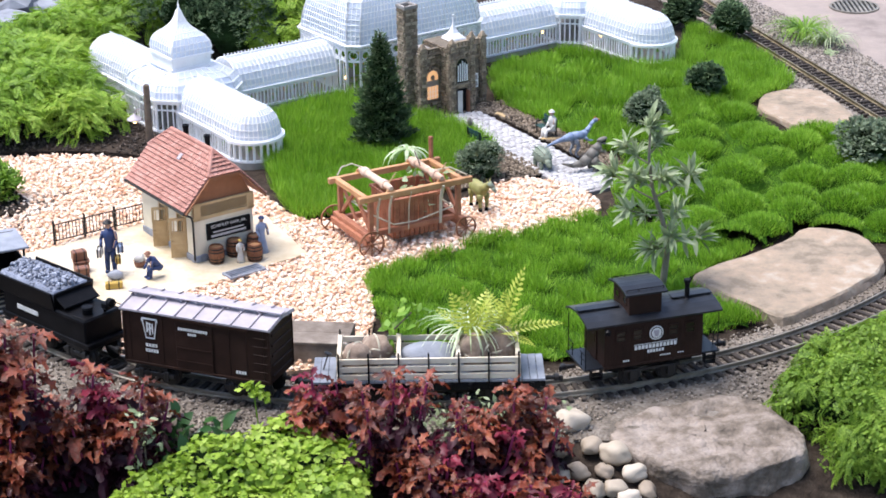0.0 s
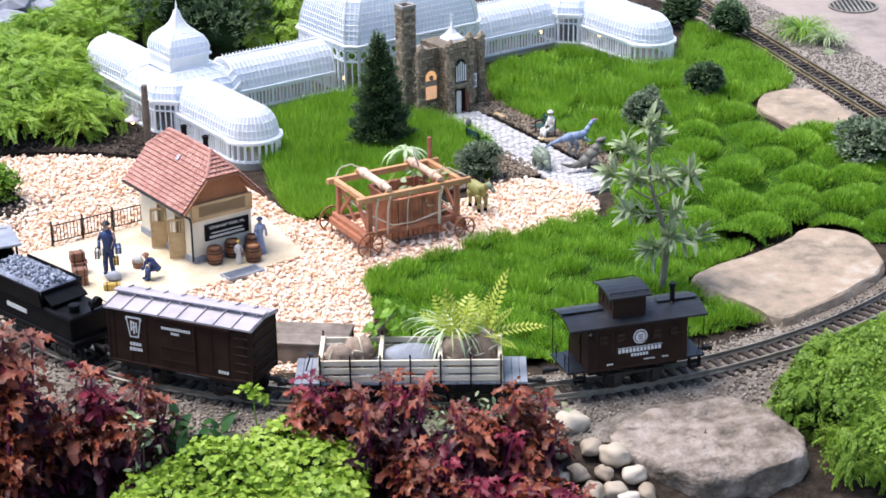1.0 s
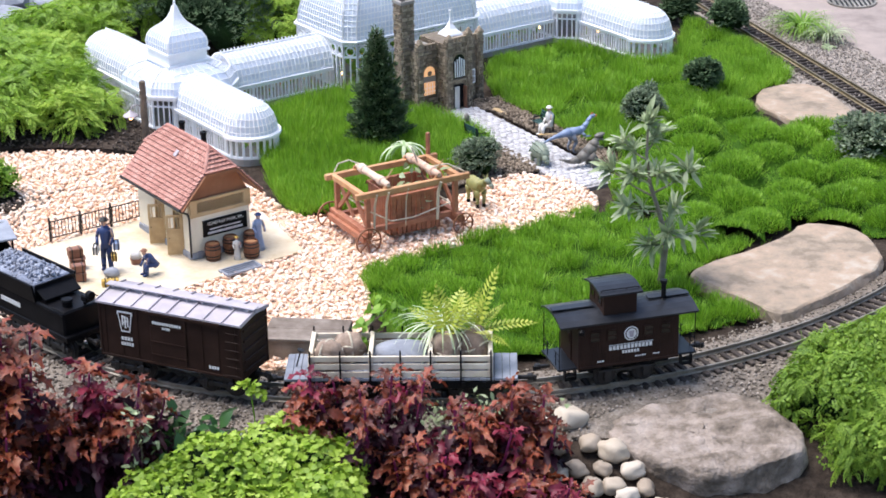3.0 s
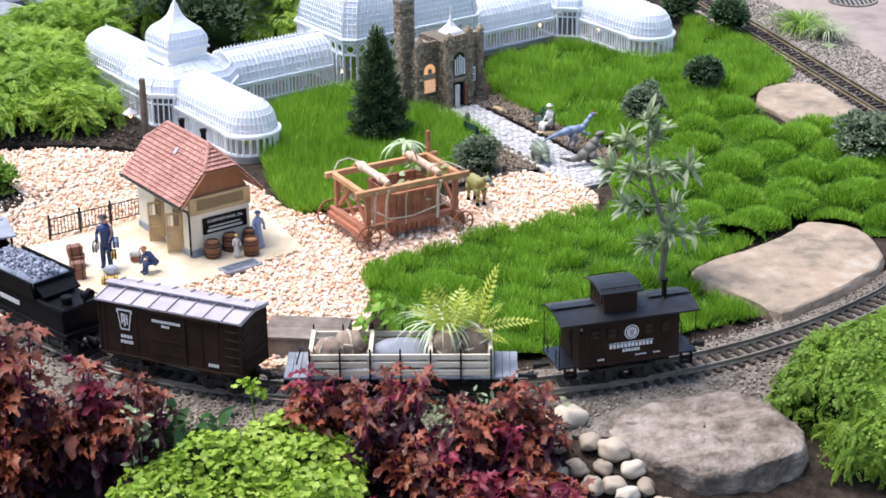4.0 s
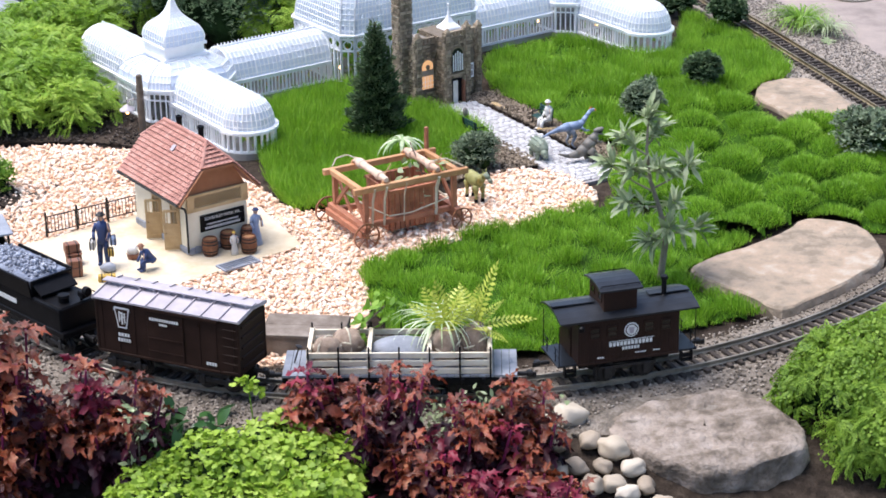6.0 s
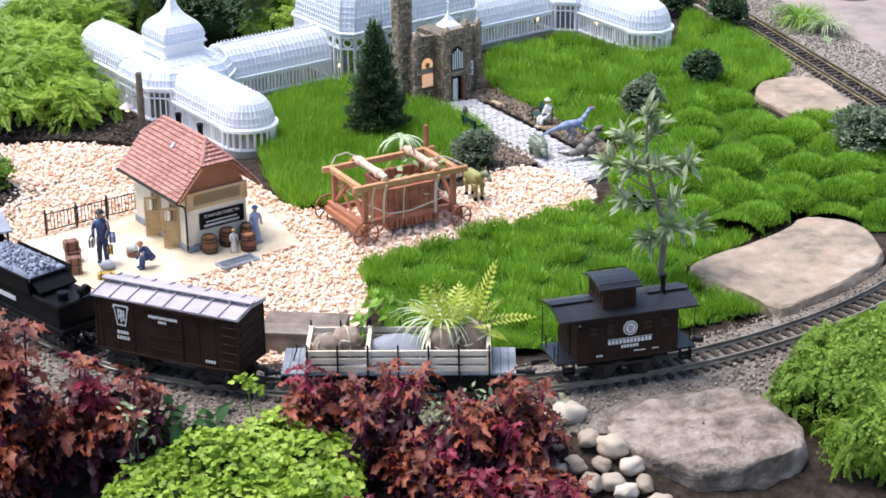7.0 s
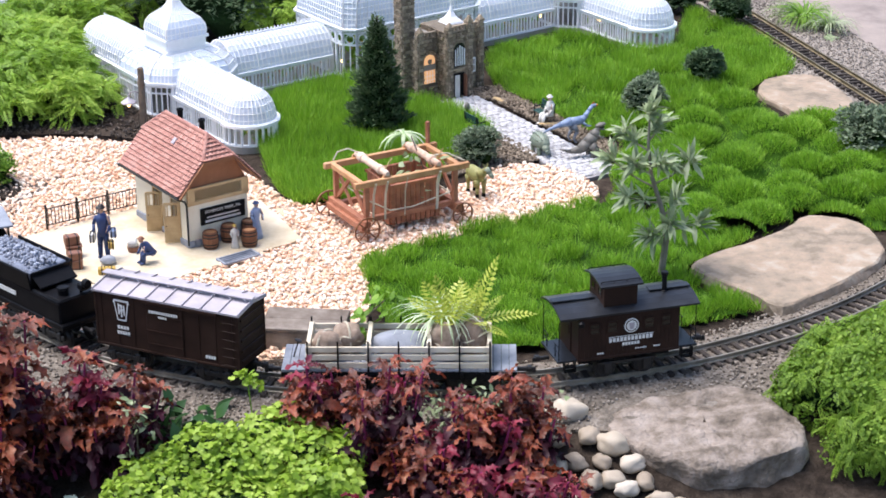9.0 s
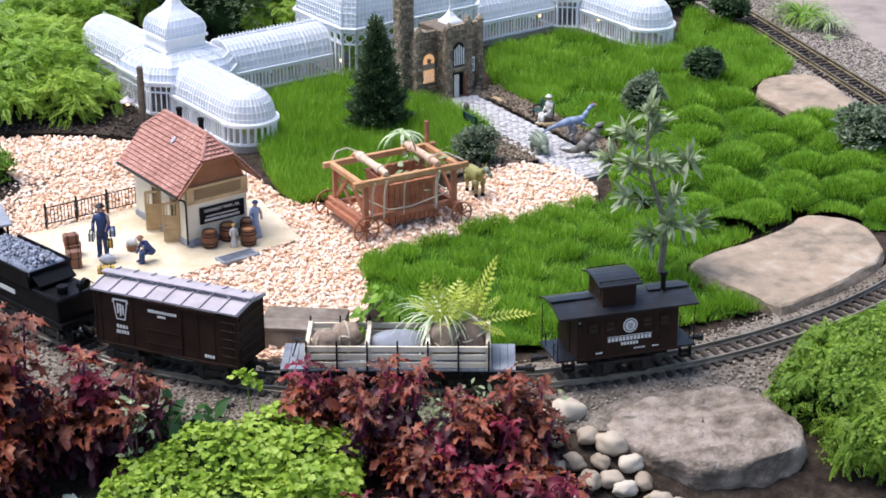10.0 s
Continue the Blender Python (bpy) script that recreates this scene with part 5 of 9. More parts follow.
def palm_court():
    p = new("palm_court")
    p.parent = CONS
    p.matrix_basis = I(0.04, 0.305, 0)
    p["label"] = "tall central glasshouse hall"
    hx, hy, ch = 0.181, 0.116, 0.022
    def ring(ix, z):
        a, b = hx - ix, hy - ix
        return [(-a + ch, -b, z), (a - ch, -b, z), (a, -b + ch, z), (a, b - ch, z), (a - ch, b, z), (-a + ch, b, z), (-a, b - ch, z), (-a, -b + ch, z)]
    base = [Vector(q[:2]) for q in ring(0, 0)]
    bm = bmesh.new()
    for a, b in zip(base, base[1:] + base[:1]):
        n = max(1, round((b - a).length / 0.027))
        for k in range(n + 1):
            q = a.lerp(b, k / n)
            stick(bm, (q.x, q.y, 0.008), (q.x, q.y, 0.118), 0.005, 0.005)
            if k < n:
                q2 = a.lerp(b, (k + 1) / n)
                mid = (q + q2) / 2
                stick(bm, (mid.x, mid.y, 0.010), (mid.x, mid.y, 0.084), 0.0022, 0.0022)
                d = (q2 - q).normalized()
                c = [Vector((mid.x, mid.y, 0.098)) + Vector((d.x, d.y, 0)) * 0.0095 * math.cos(t) + Vector((0, 0, 0.0095 * math.sin(t))) for t in [j * math.pi / 6 for j in range(13)]]
                for e, f in zip(c, c[1:]):
                    stick(bm, e, f, 0.0026, 0.0026)
        for z in (0.011, 0.085, 0.111):
            stick(bm, (*a, z), (*b, z), 0.005, 0.004)
    part("wall_frame", bm, M_WHITE, p, "white window wall with round lights")
    part("plinth", prism(bmesh.new(), [(q.x * 1.015, q.y * 1.015) for q in base], -0.01, 0.009), M_STONE_ROOF, p)
    part("cornice", loft(bmesh.new(), [ring(0.004, 0.114), ring(-0.006, 0.117), ring(-0.007, 0.122), ring(0.0, 0.1225)]), M_WHITE, p)
    rings = [ring(i, z) for i, z in ((0.0, 0.122), (0.003, 0.150), (0.010, 0.180), (0.022, 0.210), (0.040, 0.236), (0.064, 0.256), (0.070, 0.262), (0.070, 0.290), (0.10, 0.310))]
    part("glazing", loft(bmesh.new(), rings), M_GLAZE, p, "milky clear glazing")
    bm = bmesh.new()
    for i in range(8):
        ln = (Vector(rings[0][i]) - Vector(rings[0][(i + 1) % 8])).length
        n = max(2, round(ln / 0.0095))
        for k in range(n + 1):
            for r0, r1 in zip(rings, rings[1:]):
                a = Vector(r0[i]).lerp(Vector(r0[(i + 1) % 8]), k / n)
                b = Vector(r1[i]).lerp(Vector(r1[(i + 1) % 8]), k / n)
                w = 0.003 if k in (0, n) else 0.0015
                o = Vector((a.x * 0.006, a.y * 0.006, 0.0))
                stick(bm, a + o, b + o, w, w, (0.3, 0.2, 1))
    for z in range(12):
        zz = 0.130 + z * 0.0115
        for r0, r1 in zip(rings, rings[1:]):
            if r0[0][2] <= zz < r1[0][2]:
                f = (zz - r0[0][2]) / (r1[0][2] - r0[0][2])
                rr = [Vector(u).lerp(Vector(v), f) for u, v in zip(r0, r1)]
                for i in range(8):
                    a, b = rr[i], rr[(i + 1) % 8]
                    stick(bm, a + Vector((a.x, a.y, 0)) * 0.006, b + Vector((b.x, b.y, 0)) * 0.006, 0.0017, 0.0017)
    part("glazing_frame", bm, M_WHITE, p)
    rng = np.random.default_rng(77)
    n = 500
    loc = np.c_[rng.uniform(-0.17, 0.17, n), rng.uniform(-0.11, 0.11, n), 0.01 + 0.10 * rng.random(n) ** 1.5]
    d = rng.normal(0, 1, (n, 3)) + np.array([0, 0, 0.4])
    scatter("indoor_plants", *LEAF, frames(d[:300], rng, rng.uniform(0.015, 0.035, 300)), loc[:300], M_FERNY, p)
    scatter("indoor_flowers", *ROUND, frames(d[300:], rng, rng.uniform(0.006, 0.012, 200)), loc[300:], M_FLOWER, p)


palm_court()
M_BULB = glow("warm_bulb", (1.0, 0.55, 0.2), 3.0)
for x, y in ((0.45, 0.27), (0.33, 0.29), (0.54, 0.16), (-0.50, -0.02), (-0.12, 0.25), (0.585, 0.03), (-0.16, 0.30)):
    bm = blob(bmesh.new(), 0.004, 0.004, 0.004, I(x, y, 0.034), 2)
    part("indoor_lamp", bm, M_BULB, CONS, "warm glowing bulb")


def masonry(bm, width, height, m, rng, course=0.0075, holes=()):
    """Courses of rough blocks on a face; m: lower left corner, x along, z up, -y out."""
    z, row = 0.0, 0
    while z < height - 0.002:
        h = min(course * rng.uniform(0.85, 1.15), height - z)
        x = -rng.random() * 0.008
        while x < width:
            w = rng.uniform(0.007, 0.017)
            a, b = max(0, x), min(width, x + w)
            cx, cz = (a + b) / 2, z + h / 2
            if b - a > 0.002 and not any(hx0 < cx < hx1 and hz0 < cz < hz1 for hx0, hx1, hz0, hz1 in holes):
                d = rng.uniform(0.0015, 0.0035)
                v = [bm.verts.new(m @ Vector(q)) for q in (
                    (a + 0.0004, 0, z + 0.0004), (b - 0.0004, 0, z + 0.0004), (b - 0.0004, 0, z + h - 0.0004), (a + 0.0004, 0, z + h - 0.0004),
                    (a + 0.0011, -d, z + 0.0011), (b - 0.0011, -d, z + 0.0011), (b - 0.0011, -d, z + h - 0.0011), (a + 0.0011, -d, z + h - 0.0011))]
                for f in ((4, 5, 6, 7), (0, 1, 5, 4), (1, 2, 6, 5), (2, 3, 7, 6), (3, 0, 4, 7)):
                    bm.faces.new([v[i] for i in f])
            x += w
        z += h
        row += 1


M_STONE_I = mat("sandstone_blocks", [(0.12, 0.095, 0.065), (0.28, 0.22, 0.155), (0.44, 0.36, 0.26)], 60, 0.9, bump=0.5, bscale=300, island=0.7)


def arch_poly(x0, x1, z0, z1):
    r = (x1 - x0) / 2
    c = (x0 + x1) / 2
    return [(x0, z0), (x1, z0)] + [(c + r * math.cos(a), z1 - r + r * math.sin(a)) for a in [math.pi * k / 10 for k in range(11)]]


def entrance():
    e = new("entrance")
    e.parent = CONS
    e["label"] = "brown sandstone entrance block with chimney tower"
    rng = random.Random(21)
    x0, xa, xb, x1 = -0.086, -0.033, 0.022, 0.078
    H, yb = 0.140, 0.100
    py = -0.024       # the portal stands forward

    def block(name, w, d, h, x, y, z, faces="fl", holes=()):
        """A masonry mass: core with rough blocks on its visible faces."""
        o = part(name, box(bmesh.new(), w, d, h, I(x + w / 2, y + d / 2, z + h / 2)), M_MORTAR, e, "brown sandstone masonry")
        bm = bmesh.new()
        if "f" in faces:
            masonry(bm, w, h, I(x, y, z), rng, holes=holes)
        if "l" in faces:
            masonry(bm, d, h, I(x, y + d, z, 0, 0, -90), rng)
        if "r" in faces:
            masonry(bm, d, h, I(x + w, y, z, 0, 0, 90), rng)
        s = part("stonework", bm, M_STONE_I, o)
        s["kind"] = "stuff"
        return o

    hole_l = (0.009, 0.047, 0.030, 0.104)
    block("left_bay", xa - x0, 0.070, H - 0.006, x0, 0.004, 0, "fl", [hole_l])
    block("portal_bay", xb - xa, yb, H + 0.010, xa, -0.010 + py, 0, "flr", [(0.012, 0.040, 0, 0.062), (0.010, 0.042, 0.070, 0.128)])
    block("right_bay", x1 - xb, 0.070, H - 0.004, xb, 0.004, 0, "fr", [(0.020, 0.046, 0.036, 0.110)])
    for i, (x, y, h) in enumerate(((x0 - 0.002, -0.004, 0.150), (xa - 0.004, -0.016 + py, 0.160), (xb - 0.008, -0.016 + py, 0.168), (x1 - 0.008, -0.004, 0.152))):
        b = block("buttress", 0.012, 0.014, h, x, y, 0, "flr")
        part("pinnacle", prism(bmesh.new(), [(x - 0.001, y - 0.003), (x + 0.013, y - 0.003), (x + 0.013, y + 0.012), (x - 0.001, y + 0.012)], h, h + 0.004), M_STONE, b)
        part("pinnacle_cap", box(bmesh.new(), 0.012, 0.013, 0.009, I(x + 0.006, y + 0.0045, h + 0.0085), 0.001, 0.35), M_STONE, b)
    # parapets with notches
    for a, b, z, y in ((x0 + 0.010, xa - 0.004, H - 0.006, 0.004), (xa + 0.008, xb - 0.008, H + 0.010, -0.010 + py), (xb + 0.004, x1 - 0.008, H - 0.004, 0.004)):
        bm = box(bmesh.new(), b - a, 0.008, 0.003, I((a + b) / 2, y + 0.001, z + 0.0015), 0.0005)
        n = max(3, round((b - a) / 0.010))
        for k in range(n):
            box(bm, (b - a) / n * 0.6, 0.006, 0.010, I(a + (k + 0.5) * (b - a) / n, y + 0.001, z + 0.007), 0.0005)
        box(bm, b - a, 0.007, 0.0025, I((a + b) / 2, y + 0.001, z + 0.0125), 0.0005)
        part("parapet", bm, M_STONE, e, "notched stone parapet")
    part("flat_roof", box(bmesh.new(), x1 - x0 - 0.01, 0.060, 0.003, I((x0 + x1) / 2, 0.042, H - 0.004)), M_STONE_ROOF, e)
    # chimney tower
    b = block("chimney_tower", 0.030, 0.030, 0.235, -0.106, 0.030, 0, "flr")
    block("tower_foot", 0.034, 0.034, 0.060, -0.108, 0.028, 0, "flr")
    bm = bmesh.new()
    for k in range(4):
        a = k * math.pi / 2
        box(bm, 0.036, 0.006, 0.008, I(-0.091 + 0.0145 * math.cos(a), 0.045 + 0.0145 * math.sin(a), 0.239, 0, 0, 90 + math.degrees(a)), 0.001)
    part("chimney_rim", bm, M_STONE_ROOF, b, "pale stone chimney rim")
    # arched window, lit from inside
    def pane(poly, y, material, name, lab=""):
        bm = prism(bmesh.new(), poly, 0, 0.002, I(0, y, 0, 90))
        return part(name, bm, material, e, lab)
    wx0, wx1 = x0 + 0.011, x0 + 0.045
    pane(arch_poly(wx0, wx1, 0.034, 0.102), 0.0035, M_STONE_ROOF, "arched_window")
    pane([(wx0 + 0.003, 0.036), (wx1 - 0.003, 0.036), (wx1 - 0.003, 0.064), (wx0 + 0.003, 0.064)], 0.0012, M_WARMGLASS, "lit_pane", "warmly lit window pane")
    pane(arch_poly(wx0 + 0.003, wx1 - 0.003, 0.078, 0.099), 0.0012, M_WARMGLASS, "lit_fanlight", "warmly lit arched pane")
    bm = bmesh.new()
    for x in (wx0 + 0.010, (wx0 + wx1) / 2, wx1 - 0.010):
        stick(bm, (x, -0.0012, 0.036), (x, -0.0012, 0.064), 0.0012, 0.0012)
    for z in (0.043, 0.052):
        stick(bm, (wx0 + 0.002, -0.0012, z), (wx1 - 0.002, -0.0012, z), 0.001, 0.001)
    part("window_bars", bm, M_WHITE, e)
    part("roundel", lathe(bmesh.new(), [(0.0055, 0), (0.0055, 0.003)], 14, I((wx0 + wx1) / 2, 0.001, 0.084, 90)), M_STONE, e)
    bm = bmesh.new()      # voussoirs
    for k in range(9):
        a = math.pi * k / 8
        c = Vector(((wx0 + wx1) / 2, -0.001, 0.085))
        q = c + Vector((math.cos(a), 0, math.sin(a))) * 0.0190
        box(bm, 0.005, 0.005, 0.0055, I(q.x, q.y, q.z, 0, 90 - math.degrees(a), 0), 0.0004)
    part("voussoirs", bm, M_STONE, e, "ring of arch stones")
    # portal window and doorway
    px = (xa + xb) / 2 - 0.001
    pane(arch_poly(px - 0.014, px + 0.014, 0.074, 0.126), -0.0125 + py, M_WINDOW, "portal_window")
    bm = bmesh.new()
    for k in range(5):
        x = px - 0.0115 + k * 0.00575
        stick(bm, (x, -0.0155 + py, 0.076), (x, -0.0155 + py, 0.120 - abs(k - 2) * 0.004), 0.0032, 0.002)
    part("portal_mullions", bm, M_WHITE, e, "white window mullions")
    bm = bmesh.new()
    for k in range(11):
        a = math.pi * k / 10
        q = Vector((px + math.cos(a) * 0.0165, -0.0115 + py, 0.112 + math.sin(a) * 0.0165))
        box(bm, 0.005, 0.005, 0.0055, I(q.x, q.y, q.z, 0, 90 - math.degrees(a), 0), 0.0004)
    part("voussoirs", bm, M_STONE, e)
    part("string_course", box(bmesh.new(), xb - xa - 0.01, 0.006, 0.004, I(px, -0.012 + py, 0.068), 0.0006), M_STONE, e)
    # flat black panel stands in for the dark inside the doorway
    pane([(px - 0.013, 0.0), (px + 0.013, 0.0), (px + 0.013, 0.058), (px - 0.013, 0.058)], -0.0112 + py, M_BLACK, "doorway", "black panel painted as the shade in the open doorway")
    o = part("door_leaf", box(bmesh.new(), 0.0125, 0.0025, 0.055, I(px - 0.0065, -0.0150 + py, 0.0275), 0.0005), M_FIGWHITE, e, "white door leaf standing shut")
    o = part("open_door", box(bmesh.new(), 0.0025, 0.012, 0.055, I(px + 0.0125, -0.018 + py, 0.0275), 0.0005), M_CASE, e, "brown door leaf standing open")
    # right bay niche
    rx0, rx1 = xb + 0.021, xb + 0.045
    pane(arch_poly(rx0, rx1, 0.04, 0.108), 0.0035, M_MORTAR, "niche", "arched niche")
    pane([(rx0 + 0.003, 0.04), (rx1 - 0.004, 0.04), (rx1 - 0.004, 0.072), (rx0 + 0.003, 0.072)], 0.0008, M_WHITE, "white_window")
    pane([(rx0 + 0.006, 0.044), (rx1 - 0.007, 0.044), (rx1 - 0.007, 0.055), (rx0 + 0.006, 0.055)], -0.0004, M_GREYROOF, "lower_pane")
    pane([(rx0 + 0.006, 0.058), (rx1 - 0.007, 0.058), (rx1 - 0.007, 0.069), (rx0 + 0.006, 0.069)], -0.0004, M_GREYROOF, "upper_pane")
    # small white lantern roof over the portal
    bm = loft(bmesh.new(), [[(0.020 + a * f + 0.0, 0.030 + b * f, z) for a, b in ((-0.018, -0.018), (0.018, -0.018), (0.018, 0.018), (-0.018, 0.018))]
                            for f, z in ((1, H - 0.004), (1, H + 0.010), (1.08, H + 0.0105), (1.0, H + 0.014), (0.5, H + 0.024), (0.2, H + 0.034), (0.06, H + 0.048), (0.05, H + 0.062))])
    part("lantern_roof", bm, M_WHITE, e, "white pointed lantern roof")
    part("lantern_finial", blob(bmesh.new(), 0.003, 0.003, 0.004, I(0.020, 0.030, H + 0.062), 2), M_WHITE, e)


entrance()

# ---- station ----
def text_mesh(name, body, size, m, material, parent, label=""):
    cu = bpy.data.curves.new(name, "FONT")
    cu.body, cu.size, cu.extrude = body, size, 0.0003
    cu.align_x, cu.align_y = "CENTER", "CENTER"
    tmp = new(name, cu)
    me = bpy.data.meshes.new_from_object(tmp.evaluated_get(bpy.context.evaluated_depsgraph_get()))
    bpy.data.objects.remove(tmp)
    o = place(new(name, me), material, parent, label)
    o.data.materials.clear()
    o.data.materials.append(material)
    o.matrix_basis = m
    return o


ST = thing("station_house", I(-0.4423, 0.451, 0.008, 0, 0, 35), "cream plastered station house with red tiled half-hipped roof", "model building")
SW, SD, SE, SR = 0.121, 0.198, 0.107, 0.192       # width, depth, eave and ridge above the platform


def station():
    th = 0.006
    # walls, with two door openings on the long side
    d1, d2, dh = (0.030, 0.058), (0.098, 0.126), 0.078
    bm = box(bmesh.new(), SW, th, 0.078, I(SW / 2, th / 2, 0.039), 0.0008)
    part("gable_wall", bm, M_CREAM, ST, "cream plastered wall")
    part("rear_wall", box(bmesh.new(), SW, th, SE, I(SW / 2, SD - th / 2, SE / 2), 0.0008), M_CREAM, ST)
    part("far_wall", box(bmesh.new(), th, SD - 2 * th, SE, I(SW - th / 2, SD / 2, SE / 2)), M_CREAM, ST)
    bm = bmesh.new()
    for a, b in ((th, d1[0]), (d1[1], d2[0]), (d2[1], SD - th)):
        box(bm, th, b - a, SE, I(th / 2, (a + b) / 2, SE / 2), 0.0006)
    for a, b in (d1, d2):
        box(bm, th, b - a, SE - dh, I(th / 2, (a + b) / 2, (SE + dh) / 2))
    part("platform_wall", bm, M_CREAM, ST, "cream plastered wall with two doorways")
    part("floor", box(bmesh.new(), SW - 0.01, SD - 0.01, 0.003, I(SW / 2, SD / 2, 0.0015)), M_TAN, ST)
    # stone plinth blocks
    rng = random.Random(8)
    bm = bmesh.new()
    for x in [0.0 + 0.0115 * k for k in range(11)]:
        box(bm, 0.0108, 0.004, 0.012 + rng.uniform(-0.001, 0.002), I(x + 0.005, -0.001, 0.006), 0.001)
    for a, b in ((0, d1[0]), (d1[1], d2[0]), (d2[1], SD)):
        n = max(1, round((b - a) / 0.012))
        for k in range(n):
            box(bm, 0.004, (b - a) / n - 0.0008, 0.012 + rng.uniform(-0.001, 0.002), I(-0.001, a + (k + 0.5) * (b - a) / n, 0.006), 0.001)
    part("plinth", bm, M_GREYROCK, ST, "grey stone plinth")
    # open tan doors with barred lights
    for (a, b), ang, hinge in ((d1, 62, "a"), (d2, 62, "a")):
        w = b - a
        d = new("door")
        d.parent = ST
        d.matrix_basis = I(-0.001, a, 0.002, 0, 0, 90 + ang)
        d["label"] = "tan boarded door standing open"
        bm = box(bmesh.new(), w, 0.003, 0.050, I(w / 2, 0, 0.025), 0.0005)
        box(bm, w, 0.003, 0.005, I(w / 2, 0, 0.0735), 0.0005)
        for x in (0.002, w - 0.002):
            box(bm, 0.005, 0.003, 0.026, I(x, 0, 0.062), 0.0005)
        for k in range(3):
            box(bm, 0.0022, 0.0026, 0.024, I(0.007 + k * 0.007, 0, 0.061))
        for z in (0.006, 0.026, 0.048):
            box(bm, w - 0.004, 0.0042, 0.004, I(w / 2, 0, z), 0.0004)
        part("door_leaf", bm, M_TAN, d)
        part("handle", blob(bmesh.new(), 0.0014, 0.003, 0.0014, I(w - 0.004, 0, 0.032), 1), M_IRON, d)
        bm = bmesh.new()
        for z, l in ((dh, w + 0.006),):
            stick(bm, (-0.001, a - 0.003, z + 0.002), (-0.001, b + 0.003, z + 0.002), 0.004, 0.004)
        stick(bm, (-0.001, a - 0.001, 0), (-0.001, a - 0.001, dh), 0.003, 0.003)
        stick(bm, (-0.001, b + 0.001, 0), (-0.001, b + 0.001, dh), 0.003, 0.003)
        part("door_frame", bm, M_TAN, ST)
    # tan lattice band on the gable
    fr = new("lattice_panel")
    fr.parent = ST
    fr["label"] = "tan board frame with diagonal lattice"
    z0, z1 = 0.079, 0.107
    bm = box(bmesh.new(), SW + 0.004, 0.004, 0.007, I(SW / 2, -0.001, z0 + 0.003), 0.0006)
    box(bm, SW + 0.004, 0.004, 0.005, I(SW / 2, -0.001, z1 + 0.001), 0.0006)
    for x in (0.007, SW - 0.005):
        box(bm, 0.014, 0.004, z1 - z0, I(x, -0.001, (z0 + z1) / 2), 0.0006)
    part("frame", bm, M_TAN, fr)
    bm = bmesh.new()
    ax, bx, az, bz = 0.013, SW - 0.011, z0 + 0.005, z1 - 0.001
    h = bz - az
    k = ax - h
    while k < bx:
        for s in (1, -1):
            p, q = (k, az), (k + h, bz)
            if s < 0:
                p, q = (k, bz), (k + h, az)
            t0 = max(0, (ax - k) / h)
            t1 = min(1, (bx - k) / h)
            if t1 > t0:
                stick(bm, (p[0] + h * t0, -0.0015 - 0.0004 * s, p[1] + (q[1] - p[1]) * t0), (p[0] + h * t1, -0.0015 - 0.0004 * s, p[1] + (q[1] - p[1]) * t1), 0.001, 0.0015, (0, 1, 0))
        k += 0.0058
    part("lattice", bm, M_TAN, fr)
    part("lattice_backing", box(bmesh.new(), SW - 0.01, 0.003, z1 - z0, I(SW / 2, 0.004, (z0 + z1) / 2)), M_BLACK, fr)
    # gable boards
    mid = SW / 2
    bm = prism(bmesh.new(), [(0.0, z1), (SW, z1), (SW - 0.028, 0.158), (0.028, 0.158)], 0, 0.004, I(0, 0.006, 0, 90))
    part("gable_panel", bm, M_GABLE, ST, "red-brown boarded gable")
    # roof: planes with overlapping tile rows
    oh, y0, y1 = 0.022, -0.012, SD + 0.016
    zr, ze = SR, SE - 0.004
    hipz, hipy = zr - 0.034, y0
    def plane(name, a, b, c, d, rows, cols, clip=None):
        """Tiles between the lower edge a-b and the upper edge d-c."""
        a, b, c, d = map(Vector, (a, b, c, d))
        nrm = (b - a).cross(d - a).normalized()
        bm = bmesh.new()
        v = [bm.verts.new(p) for p in (a, b, c, d)] + [bm.verts.new(p - nrm * 0.003) for p in (a, b, c, d)]
        for f in ((0, 1, 2, 3), (7, 6, 5, 4), (0, 4, 5, 1), (1, 5, 6, 2), (2, 6, 7, 3), (3, 7, 4, 0)):
            bm.faces.new([v[i] for i in f])
        base = part(name, bm, M_TILE, ST, "red clay tiled roof slope")
        bm = bmesh.new()
        for r in range(rows):
            f0, f1 = r / rows, min(1.0, (r + 1.12) / rows)
            l0, r0, l1, r1 = a.lerp(d, f0), b.lerp(c, f0), a.lerp(d, f1), b.lerp(c, f1)
            n = max(1, round((r0 - l0).length / cols))
            for k in range(n):
                off = 0.0
                g0, g1 = (k + 0.03) / n, (k + 0.97) / n
                lift = 0.0034 + 0.0008 * rng.random()
                p = [l0.lerp(r0, g0) + nrm * lift, l0.lerp(r0, g1) + nrm * lift, l1.lerp(r1, g1) + nrm * 0.0006, l1.lerp(r1, g0) + nrm * 0.0006]
                m0 = l0.lerp(r0, (g0 + g1) / 2) + nrm * (lift + 0.0009)
                m1 = l1.lerp(r1, (g0 + g1) / 2) + nrm * 0.0012
                q = [bm.verts.new(t) for t in (p[0], m0, p[1], p[2], m1, p[3], p[0] - nrm * lift, p[1] - nrm * lift)]
                bm.faces.new((q[0], q[1], q[4], q[5]))
                bm.faces.new((q[1], q[2], q[3], q[4]))
                bm.faces.new((q[6], q[7], q[2], q[1], q[0]))
        t = part("roof_tiles", bm, M_TILE, base)
        t["kind"] = "stuff"
    hx = (zr - hipz) / (zr - ze) * (mid + oh)
    ry0, ry1 = 0.026, SD - 0.020
